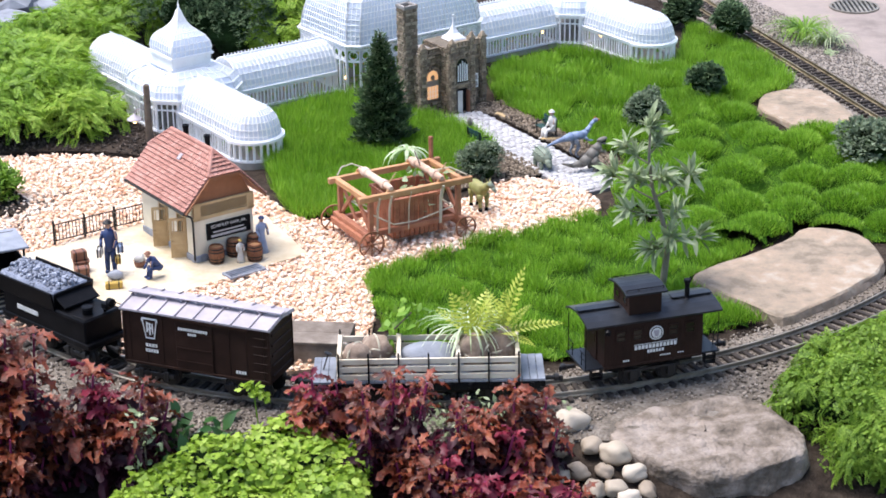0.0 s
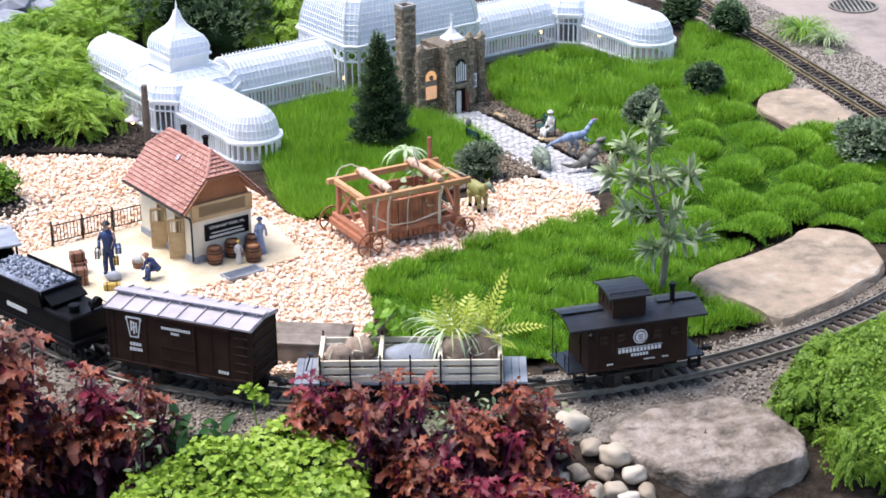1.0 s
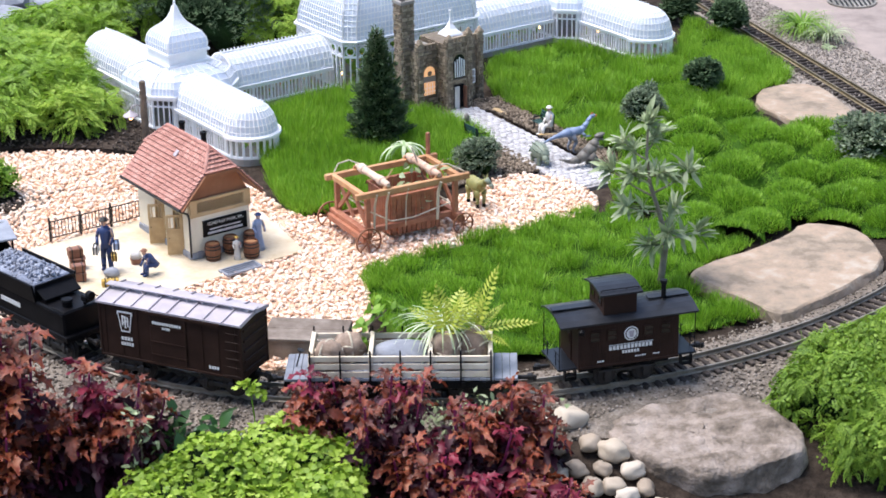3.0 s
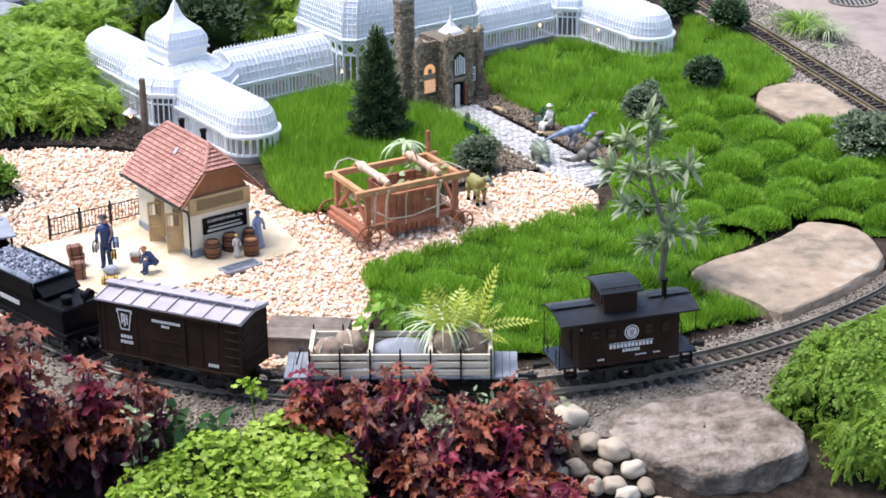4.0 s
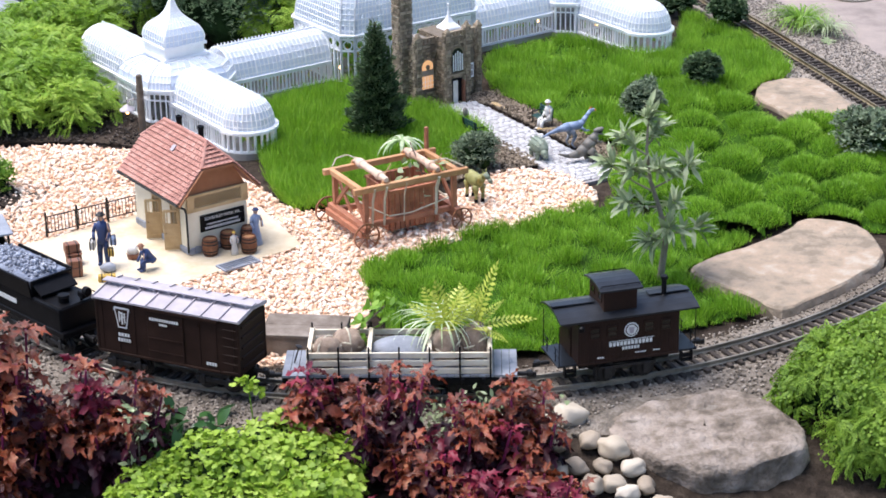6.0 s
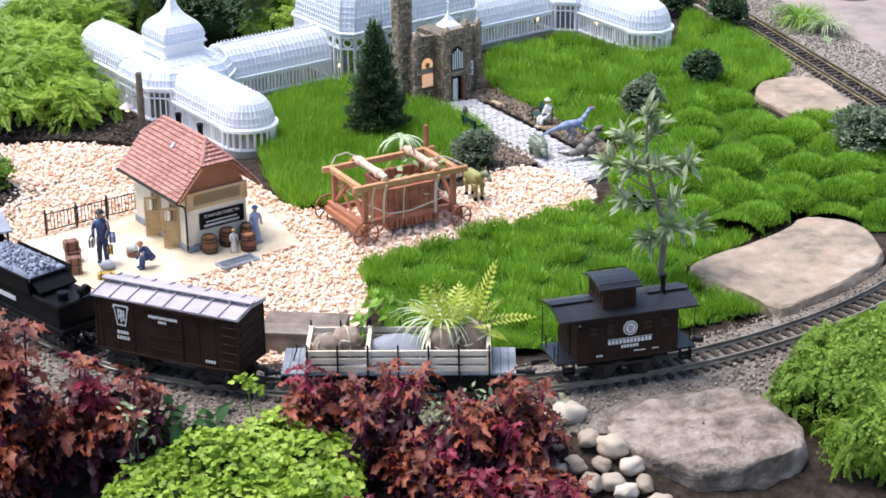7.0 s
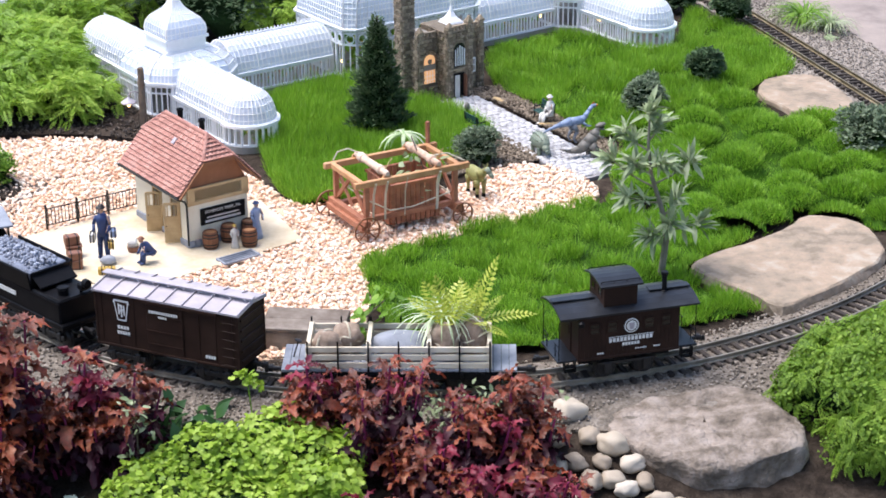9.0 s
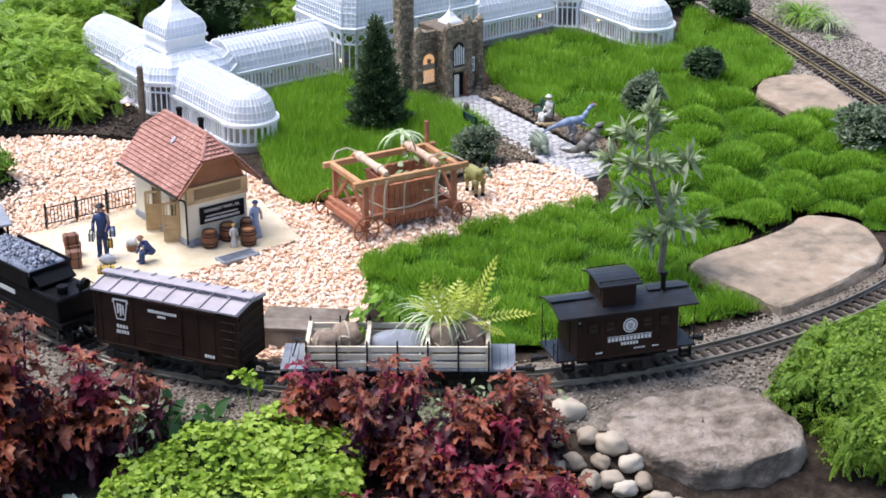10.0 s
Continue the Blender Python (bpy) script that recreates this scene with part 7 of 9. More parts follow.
for i in range(43):
    for j in range(7):
        s = -1.078 + 0.0126 * i + rr.uniform(-0.001, 0.001)
        n = 0.637 + 0.0152 * (j + (0.5 if i % 2 else 0) * 0.6) + rr.uniform(-0.001, 0.001)
        k = rr.randrange(6)
        m = Matrix.Translation(path_at(s, n, 0.0045 + rr.uniform(-0.0008, 0.0008))) @ Euler((0, 0, math.atan2(PD.y, PD.x) + rr.uniform(-0.12, 0.12))).to_matrix().to_4x4()
        have = [o for kk, o in _made if kk == k]
        if have:
            share("paving_stone", have[0], m, PATHWAY)
        else:
            o = part("paving_stone", _stones[k], M_PAVE, PATHWAY)
            o.matrix_basis = m
            _made.append((k, o))


def garden_bench(m, label):
    b = thing("park_bench", m, label, "bench", "benches by the path")
    for k in range(3):
        part("seat_slat", box(bmesh.new(), 0.052, 0.0055, 0.0018, I(0, -0.012 + 0.0065 * k, 0.017), 0.0004), M_GREENBENCH, b)
    for k in range(3):
        part("back_slat", box(bmesh.new(), 0.052, 0.0018, 0.0055, I(0, 0.006 + 0.001 * k, 0.022 + 0.0068 * k), 0.0004), M_GREENBENCH, b)
    for s in (-1, 1):
        bm = stick(bmesh.new(), (s * 0.022, -0.013, 0), (s * 0.022, -0.012, 0.017), 0.002, 0.002)
        stick(bm, (s * 0.022, 0.007, 0), (s * 0.022, 0.010, 0.040), 0.002, 0.002)
        stick(bm, (s * 0.022, -0.013, 0.026), (s * 0.022, 0.008, 0.026), 0.002, 0.0025)
        stick(bm, (s * 0.022, -0.013, 0.015), (s * 0.022, 0.008, 0.015), 0.002, 0.002)
        stick(bm, (s * 0.022, -0.013, 0.015), (s * 0.022, -0.013, 0.027), 0.002, 0.002)
        part("bench_end", bm, M_IRON, b)
    return b


garden_bench(I(0.222, 1.142, 0.004, 0, 0, 298), "dark green slatted park bench beside the path")
garden_bench(I(0.074, 1.070, 0.004, 0, 0, 122), "dark green slatted park bench beside the path")
figure("seated_figurine", 0.232, 1.124, 298, 0.076, M_FIGWHITE, M_FIGWHITE, "white painted seated figurine on a park bench", M_FIGWHITE, seated=True, z=0.003)
bm = blob(bmesh.new(), 0.006, 0.006, 0.010, I(0.060, 1.150, 0.031), 2, 0.3, 3, 2)
tagged(part("bird_ornament", bm, M_DINOGREY, smooth=True), "small dark ornament perched on a park bench", "ornament")


def limb(bm, pts, rs, seg=8):
    for i in range(len(pts) - 1):
        bar(bm, pts[i], pts[i + 1], rs[i], seg, rs[i + 1])
        blob(bm, rs[i + 1], rs[i + 1], rs[i + 1], Matrix.Translation(Vector(pts[i + 1])), 1)


def blue_dinosaur():
    d = thing("dinosaur_toy", I(0.270, 1.000, 0.004, 0, 0, 35), "slate blue feathered dinosaur toy with orange beak", "toy")
    d.scale = (1.0, 1.0, 0.92)
    bm = bmesh.new()
    limb(bm, [(-0.082, 0.01, 0.030), (-0.055, 0.004, 0.042), (-0.030, 0, 0.048), (-0.008, 0, 0.049), (0.018, 0, 0.047), (0.030, 0, 0.052), (0.040, 0, 0.064), (0.048, 0, 0.072)],
         [0.0012, 0.003, 0.006, 0.0105, 0.0098, 0.006, 0.004, 0.0042])
    part("body", bm, M_DINOBLUE, d, smooth=True)
    bm = blob(bmesh.new(), 0.0075, 0.0045, 0.0048, I(0.053, 0, 0.074), 2)
    part("head", bm, M_DINOBLUE, d, smooth=True)
    part("beak", lathe(bmesh.new(), [(0.0035, 0), (0.003, 0.004), (0.0008, 0.008)], 8, I(0.057, 0, 0.0735, 0, 95, 0)), M_ORANGE, d, "orange beak")
    part("crest", box(bmesh.new(), 0.010, 0.0016, 0.005, I(0.052, 0, 0.080), 0.0006, 0.5), M_ORANGE, d, "orange crest")
    for s in (-1, 1):
        bm = bmesh.new()
        limb(bm, [(-0.004, s * 0.007, 0.044), (0.004, s * 0.009, 0.027), (-0.004, s * 0.009, 0.012), (0.0, s * 0.009, 0.002), (0.008, s * 0.009, 0.001)], [0.006, 0.004, 0.0022, 0.0016, 0.0012])
        part("leg", bm, M_DECK, d, smooth=True)
        bm = bmesh.new()
        limb(bm, [(0.020, s * 0.008, 0.044), (0.027, s * 0.012, 0.036), (0.038, s * 0.012, 0.034)], [0.0035, 0.0025, 0.0016])
        part("arm", bm, M_DINOBLUE, d, smooth=True)


def grey_dinosaur():
    d = thing("dinosaur_toy", I(0.297, 0.915, 0.004, 0, 0, 20), "warm grey upright dinosaur toy with open jaws", "toy")
    d.scale = (1.0, 1.0, 0.9)
    bm = bmesh.new()
    limb(bm, [(-0.062, 0, 0.026), (-0.040, 0, 0.018), (-0.020, 0, 0.020), (-0.002, 0, 0.032), (0.010, 0, 0.048), (0.017, 0, 0.060)], [0.0015, 0.005, 0.010, 0.0135, 0.0115, 0.007])
    part("body", bm, M_DINOGREY, d, smooth=True)
    bm = blob(bmesh.new(), 0.012, 0.0065, 0.0050, I(0.024, 0, 0.071, 0, -14, 0), 2, 0.1)
    part("upper_jaw", bm, M_DINOGREY, d, smooth=True)
    part("lower_jaw", blob(bmesh.new(), 0.0105, 0.0055, 0.0026, I(0.024, 0, 0.062, 0, 16, 0), 2), M_DINOGREY, d, smooth=True)
    part("mouth", blob(bmesh.new(), 0.008, 0.0048, 0.004, I(0.025, 0, 0.0665), 2), M_BLACK, d, "dark open mouth", smooth=True)
    for s in (-1, 1):
        bm = bmesh.new()
        limb(bm, [(0.000, s * 0.010, 0.032), (0.010, s * 0.013, 0.020), (0.002, s * 0.013, 0.008), (0.004, s * 0.013, 0.002), (0.014, s * 0.013, 0.0015)], [0.0095, 0.007, 0.004, 0.0032, 0.0025])
        part("leg", bm, M_DINOGREY, d, smooth=True)
        bm = bmesh.new()
        limb(bm, [(0.016, s * 0.009, 0.050), (0.024, s * 0.010, 0.044), (0.028, s * 0.009, 0.047)], [0.0030, 0.002, 0.0012])
        part("arm", bm, M_DINOGREY, d, smooth=True)


def plated_dinosaur():
    d = thing("dinosaur_toy", I(0.202, 0.938, 0.004, 0, 0, -70), "grey-green plated dinosaur toy with a spiky back", "toy")
    bm = blob(bmesh.new(), 0.030, 0.016, 0.017, I(0, 0, 0.026), 3, 0.12, 3, 4)
    limb(bm, [(-0.024, 0, 0.024), (-0.042, 0, 0.016), (-0.056, 0, 0.008)], [0.009, 0.005, 0.0015])
    limb(bm, [(0.024, 0, 0.022), (0.036, 0, 0.016)], [0.008, 0.006])
    part("body", bm, M_DINOSPIKE, d, smooth=True)
    for i in range(6):
        for j in range(5):
            x, a = -0.022 + 0.0088 * i, -1.1 + 0.55 * j
            f = math.sqrt(max(0.05, 1 - (x / 0.031) ** 2))
            p = Vector((x, 0.016 * f * math.sin(a), 0.026 + 0.017 * f * math.cos(a)))
            q = p + Vector((0, math.sin(a), math.cos(a))) * 0.005
            part("spike", bar(bmesh.new(), p, q, 0.0018, 5, 0.0003), M_SAGEP, d)
    for x in (-0.016, 0.016):
        for s in (-1, 1):
            part("leg", bar(bmesh.new(), (x, s * 0.009, 0), (x, s * 0.010, 0.018), 0.0042, 8), M_DINOSPIKE, d)


M_SAGEP = plain("pale_spike_plastic", (0.34, 0.38, 0.30))
blue_dinosaur()
grey_dinosaur()
plated_dinosaur()


def horse():
    h = thing("toy_horse", I(0.070, 0.705, 0.008, 0, 0, -62), "olive yellow toy horse with pale face", "toy")
    bm = bmesh.new()
    blob(bm, 0.026, 0.0125, 0.0150, I(0, 0, 0.040), 3, 0.05)
    blob(bm, 0.013, 0.0120, 0.0140, I(-0.016, 0, 0.041), 2)
    limb(bm, [(0.018, 0, 0.044), (0.030, 0.002, 0.055), (0.034, 0.004, 0.060)], [0.010, 0.0065, 0.005])
    part("body", bm, M_HORSE, h, smooth=True)
    bm = bmesh.new()
    limb(bm, [(0.032, 0.003, 0.061), (0.040, 0.008, 0.052), (0.044, 0.010, 0.046)], [0.0058, 0.0045, 0.0036])
    part("head", bm, M_DINOSPIKE, h, "pale grey head", smooth=True)
    for s in (-1, 1):
        part("ear", bar(bmesh.new(), (0.031, 0.003 + s * 0.003, 0.064), (0.030, 0.003 + s * 0.005, 0.071), 0.0018, 5, 0.0004), M_HORSE, h)
        for x in (-0.019, 0.016):
            bm = bmesh.new()
            limb(bm, [(x, s * 0.007, 0.034), (x + 0.001, s * 0.007, 0.018), (x, s * 0.007, 0.006)], [0.0065, 0.0038, 0.0028])
            part("leg", bm, M_HORSE, h, smooth=True)
            part("hoof", lathe(bmesh.new(), [(0.0042, 0), (0.0038, 0.003), (0.0030, 0.007)], 10, I(x, s * 0.007, 0)), M_BLACK, h, "black hoof")
    part("tail", tube(bmesh.new(), [(-0.030, 0, 0.046), (-0.036, 0, 0.036), (-0.036, 0, 0.022)], 0.003, 6, 0.001), M_HORSE, h)


horse()
for k, (x, y, rz, l) in enumerate(((0.135, 1.262, -40, 0.035), (0.128, 1.275, -20, 0.024), (0.228, 1.108, 10, 0.045))):
    bm = box(bmesh.new(), l, 0.010, 0.003, I(x, y, 0.007, 4, 5, rz), 0.001, 0.8)
    for v in bm.verts:
        v.co.z += 0.002 * noise.noise(v.co * 90)
    tagged(part("wood_chip", bm, M_CHIP), "pale split wood chip lying by the path", "wood chip", "wood chips by the path")

# ---- lawn ----
LAWN_A = [(-0.40, 1.235), (-0.357, 0.989), (-0.328, 0.8), (-0.265, 0.654), (-0.265, 0.675), (-0.18, 0.675), (-0.05, 0.72), (0.01, 0.80), (0.0, 0.90), (0.11, 0.965), (0.105, 1.09), (0.05, 1.20), (-0.07, 1.30), (-0.14, 1.42), (-0.23, 1.41), (-0.35, 1.31)]
LAWN_B = [(-0.145, 0.385), (-0.125, 0.28), (-0.10, 0.13), (-0.02, 0.04), (0.12, 0.02), (0.28, 0.04), (0.40, 0.10), (0.50, 0.15), (0.56, 0.17), (0.47, 0.26), (0.43, 0.325), (0.50, 0.415), (0.58, 0.49), (0.40, 0.62), (0.31, 0.695), (0.20, 0.61), (0.06, 0.53), (-0.08, 0.445)]
LAWN_D = [(0.12, 1.36), (0.10, 1.58), (0.20, 1.675), (0.285, 1.74), (0.325, 1.735), (0.415, 1.64), (0.47, 1.59), (0.54, 1.62), (0.575, 1.75), (0.60, 1.90), (0.625, 1.94), (0.685, 1.81), (0.735, 1.74), (0.795, 1.53), (0.785, 1.425), (0.715, 1.39), (0.67, 1.30), (0.55, 1.22), (0.42, 1.10), (0.34, 0.99), (0.30, 1.08), (0.16, 1.30)]
LAWN_C = [(0.34, 0.97), (0.42, 1.09), (0.55, 1.21), (0.68, 1.31), (0.70, 1.12), (0.86, 1.12), (1.02, 0.95), (1.0, 0.60), (0.80, 0.50), (0.74, 0.56), (0.66, 0.575), (0.56, 0.465), (0.40, 0.60), (0.31, 0.69), (0.36, 0.90)]
KEEP_OFF = [(0.415, 0.32), (0.48, 0.40), (0.62, 0.51), (0.65, 0.57), (0.765, 0.55), (0.80, 0.40), (0.74, 0.30), (0.57, 0.13), (0.50, 0.20)]


def clumps(outline, gap, rng):
    pts = []
    for p in fill(outline, 1500, rng):
        if all((p[0] - q[0]) ** 2 + (p[1] - q[1]) ** 2 > (gap * (0.75 + 0.5 * rng.random())) ** 2 for q in pts):
            pts.append(p)
    return np.array(pts)


def lawn(name, outline, count, gap, mound, length, seed, label, splay):
    rng = np.random.default_rng(seed)
    outline = smooth_outline(outline, 1)
    c = clumps(outline, gap, rng)
    ch = mound * rng.uniform(0.55, 1.25, len(c))
    p = fill(outline, count, rng)
    keep = ~inside(p[:, 0], p[:, 1], KEEP_OFF)
    p = p[keep]
    d = p[:, None, :] - c[None]
    dist = np.sqrt((d ** 2).sum(2))
    i = dist.argmin(1)
    near = dist[np.arange(len(p)), i]
    away = d[np.arange(len(p)), i]
    r = gap * 0.62
    f = np.clip(1 - (near / r) ** 2, 0, 1)
    bare = (f < 0.16) & (rng.random(len(p)) < 0.85) if mound > 0.006 else np.zeros(len(p), bool)
    p, f, i, away, near = p[~bare], f[~bare], i[~bare], away[~bare], near[~bare]
    n = len(p)
    z = ch[i] * np.sqrt(f) + 0.001
    dirs = np.c_[away * splay / r * 0.9, np.ones(n)] + rng.normal(0, 0.42, (n, 3)) * np.array([1, 1, 0.3])
    ln = length * rng.uniform(0.55, 1.2, n) * (0.8 + 0.3 * rng.random(len(c))[i])
    turns = frames(dirs, rng, ln, aspect=rng.uniform(0.034, 0.062, n) * (0.026 / length))
    ob = scatter(name, *BLADE, turns, np.c_[p, z], M_GRASS)
    tagged(ob, label, "grass", kind="stuff")
    # turf under the blades, its colour darkened for the shade between tufts
    lo, hi = np.array(outline).min(0), np.array(outline).max(0)
    step = 0.014
    xs, ys = np.arange(lo[0], hi[0] + step, step), np.arange(lo[1], hi[1] + step, step)
    gx, gy = np.meshgrid(xs, ys)
    q = np.c_[gx.ravel(), gy.ravel()]
    dq = np.sqrt(((q[:, None, :] - c[None]) ** 2).sum(2))
    k = dq.argmin(1)
    hz = ch[k] * np.sqrt(np.clip(1 - (dq.min(1) / r) ** 2, 0, 1))
    ok = inside(q[:, 0], q[:, 1], outline) & ~inside(q[:, 0], q[:, 1], KEEP_OFF)
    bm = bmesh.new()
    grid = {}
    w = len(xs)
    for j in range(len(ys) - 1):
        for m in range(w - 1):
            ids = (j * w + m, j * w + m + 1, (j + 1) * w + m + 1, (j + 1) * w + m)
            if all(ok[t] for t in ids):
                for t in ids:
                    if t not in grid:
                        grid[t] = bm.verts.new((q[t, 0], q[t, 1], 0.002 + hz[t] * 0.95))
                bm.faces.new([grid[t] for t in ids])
    tagged(part(name + "_turf", bm, M_TURF, smooth=True), "matted turf under the grass, darkened for shade in the gaps", "turf", kind="structure")


lawn("lawn_by_fir", LAWN_A, 52000, 0.05, 0.006, 0.032, 1, "bright green fine lawn grass around the fir", 0.22)
lawn("lawn_by_railway", LAWN_B, 72000, 0.055, 0.012, 0.020, 2, "bright green lawn grass behind the railway", 0.30)
lawn("tufted_lawn", LAWN_C, 100000, 0.085, 0.035, 0.0145, 3, "green tufted mounds of fine grass", 0.75)
lawn("lawn_by_greenhouse", LAWN_D, 66000, 0.07, 0.010, 0.027, 4, "bright green long lawn grass before the greenhouse", 0.35)


# ---- shrubs ----
def ell_points(ells, n, rng, shell=0.25, lower=-0.25):
    """Places near the skin of a heap of ellipsoids, and the outward way there."""
    area = np.array([e[3] * e[4] + e[3] * e[5] + e[4] * e[5] for e in ells])
    k = rng.choice(len(ells), n * 3, p=area / area.sum())
    e = np.array(ells)[k]
    d = rng.normal(0, 1, (n * 3, 3))
    d /= np.linalg.norm(d, axis=1)[:, None]
    d[:, 2] = np.where(d[:, 2] < lower, -d[:, 2], d[:, 2])
    p = e[:, :3] + d * e[:, 3:] * (1 - shell * rng.random((n * 3, 1)) ** 1.5)
    ok = np.ones(n * 3, bool)
    for j, q in enumerate(ells):
        ok &= ~((((p - np.array(q[:3])) / (np.array(q[3:]) * 0.86)) ** 2).sum(1) < 1) | (k == j)
    nrm = d / e[:, 3:]
    nrm /= np.linalg.norm(nrm, axis=1)[:, None]
    p, nrm = p[ok], nrm[ok]
    return p[:n], nrm[:n]


def sprays(name, parent, ells, n, m, span, leaf, tmpl, material, seed, flop=0.5, aspect=1.0, shell=0.3, fan=0.9, lift=0.25):
    """Leaf sprays: short twigs that lean out of the crown, with leaflets in pairs along them."""
    rng = np.random.default_rng(seed)
    p, nrm = ell_points(ells, n, rng, shell)
    n = len(p)
    ax = nrm + rng.normal(0, flop, (n, 3)) + np.array([0, 0, lift])
    ax /= np.linalg.norm(ax, axis=1)[:, None]
    side = np.cross(ax, rng.normal(0, 0.3, (n, 3)) + np.array([0, 0, 1.0]))
    side /= np.linalg.norm(side, axis=1)[:, None] + 1e-9
    locs, dirs, size = [], [], []
    for k in range(m):
        f = (k + 0.5) / m
        s = 1 if k % 2 else -1
        sp = span * rng.uniform(0.7, 1.2, n)
        locs.append(p + ax * (sp * f)[:, None] + np.array([0, 0, -0.25 * span * f * f]))
        dirs.append(ax * (1.0 - 0.4 * fan) + side * (s * fan * (1.15 - 0.6 * f)) + rng.normal(0, 0.15, (n, 3)))
        size.append(leaf * rng.uniform(0.7, 1.2, n) * (1.1 - 0.45 * f))
    locs, dirs, size = np.concatenate(locs), np.concatenate(dirs), np.concatenate(size)
    order = np.argsort(np.tile(np.arange(n), m), kind="stable")
    turns = frames(dirs[order], rng, size[order], aspect=np.full(len(order), aspect))
    o = scatter(name, *tmpl, turns, locs[order], material, parent)
    o["kind"] = "stuff"
    return o


def lumps(ells, n, r, flat, seed):
    """Smaller uneven pads over the skin of a heap."""
    rng = np.random.default_rng(seed)
    p, nrm = ell_points(ells, n, rng, 0.25, -0.1)
    out = []
    for q, w in zip(p, nrm):
        s = r * rng.uniform(0.6, 1.3)
        out.append((q[0], q[1], q[2] + rng.uniform(-0.3, 0.5) * r, s, s * rng.uniform(0.8, 1.2), s * flat))
    return out


def pads(name, parent, ells, n, r, per, leaf, tmpl, material, seed, lie=0.5, aspect=1.0, droop=0.5, low=-0.15):
    """Tiers of flat-lying leaves: small pads over the skin of a heap, leaves spread out from each pad's middle."""
    rng = np.random.default_rng(seed)
    c, nrm = ell_points(ells, n, rng, 0.42, low)
    n = len(c)
    up = nrm * (1 - lie) + np.array([0, 0, 1.0]) * lie + rng.normal(0, 0.12, (n, 3))
    up /= np.linalg.norm(up, axis=1)[:, None]
    i = np.repeat(np.arange(n), per)
    m = len(i)
    a = rng.random(m) * 2 * np.pi
    u = np.cross(up, np.array([0.31, 0.95, 0.1]))
    u /= np.linalg.norm(u, axis=1)[:, None]
    w = np.cross(up, u)
    out = u[i] * np.cos(a)[:, None] + w[i] * np.sin(a)[:, None]
    f = np.sqrt(rng.random(m))
    rad = r * rng.uniform(0.55, 1.3, n)[i] * f
    loc = c[i] + out * rad[:, None] + up[i] * (r * (0.22 - 0.45 * f * f) + rng.normal(0, 0.06 * r, m))[:, None]
    d = out + rng.normal(0, 0.35, (m, 3)) - np.array([0, 0, 1.0]) * (droop * f)[:, None]
    d /= np.linalg.norm(d, axis=1)[:, None]
    face = up[i] + rng.normal(0, 0.38, (m, 3))
    x = np.cross(d, face)
    x /= np.linalg.norm(x, axis=1)[:, None] + 1e-9
    z = np.cross(x, d)
    s = leaf * rng.uniform(0.6, 1.25, m)
    turns = np.stack([x * (s * aspect)[:, None], d * s[:, None], z * s[:, None]], axis=2)
    o = scatter(name, *tmpl, turns, loc, material, parent)
    o["kind"] = "stuff"
    return o


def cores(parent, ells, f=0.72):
    # added dark blobs stand in for shade behind the leaves
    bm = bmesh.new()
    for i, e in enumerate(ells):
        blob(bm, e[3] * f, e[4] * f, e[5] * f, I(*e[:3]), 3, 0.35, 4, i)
    return part("foliage_core", bm, M_FOLIAGE_SHADE, parent, "near-black core painted as the shade inside the foliage", smooth=True)


def trunk(parent, h, r, base=(0, 0, 0), n=5, seed=0, spread=0.5):
    rng = random.Random(seed)
    bm = bmesh.new()
    b = Vector(base)
    tube(bm, [b + Vector((0, 0, -0.01)), b + Vector((rng.uniform(-1, 1) * r, 0, h * 0.5)), b + Vector((0, 0, h))], r, 7, r * 0.6)
    for k in range(n):
        a = k * 2.4 + rng.random()
        tube(bm, [b + Vector((0, 0, h * 0.4)), b + Vector((math.cos(a) * spread * h * 0.5, math.sin(a) * spread * h * 0.5, h * 0.9)), b + Vector((math.cos(a) * spread * h, math.sin(a) * spread * h, h * 1.3))], r * 0.5, 5, r * 0.2)
    return part("trunk", bm, M_BARK, parent)


def fir(x, y, h=0.225, r=0.062):
    t = thing("fir_tree", I(x, y, 0), "dark green dense dwarf conifer of narrow cone shape", "conifer")
    part("trunk", lathe(bmesh.new(), [(0.007, -0.01), (0.006, h * 0.5), (0.002, h * 0.97)], 9), M_BARK, t)
    # dark inner cone paints the shade between the needles
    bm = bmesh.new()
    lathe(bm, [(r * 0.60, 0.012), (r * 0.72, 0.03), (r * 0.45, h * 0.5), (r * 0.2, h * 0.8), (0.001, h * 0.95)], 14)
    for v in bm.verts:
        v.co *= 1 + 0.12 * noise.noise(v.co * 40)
    part("foliage_core", bm, M_FOLIAGE_SHADE, t)
    rng = np.random.default_rng(14)
    n = 9000
    f = 1 - np.sqrt(rng.random(n))
    f = np.clip(f + 0.0, 0, 1) * 0.99
    a = rng.random(n) * 2 * np.pi
    lobes = 1 + 0.20 * np.sin(a * 5 + f * 30) + 0.20 * np.sin(a * 3 - f * 47) + 0.12 * np.sin(a * 9 + f * 90)
    rad = r * (np.clip(1 - f, 0, 1) ** 0.85 * np.where(f < 0.08, 0.7 + 3.7 * f, 1) + 0.02) * lobes * (0.72 + 0.32 * rng.random(n))
    z = 0.012 + f * (h - 0.012)
    loc = np.c_[rad * np.cos(a), rad * np.sin(a), z]
    d = np.c_[np.cos(a), np.sin(a), 0.75 * np.ones(n)] + rng.normal(0, 0.35, (n, 3))
    o = scatter("needles", *LEAF, frames(d, rng, rng.uniform(0.008, 0.015, n), aspect=np.full(n, 0.55)), loc, M_CONIFER, t)
    o["kind"] = "stuff"


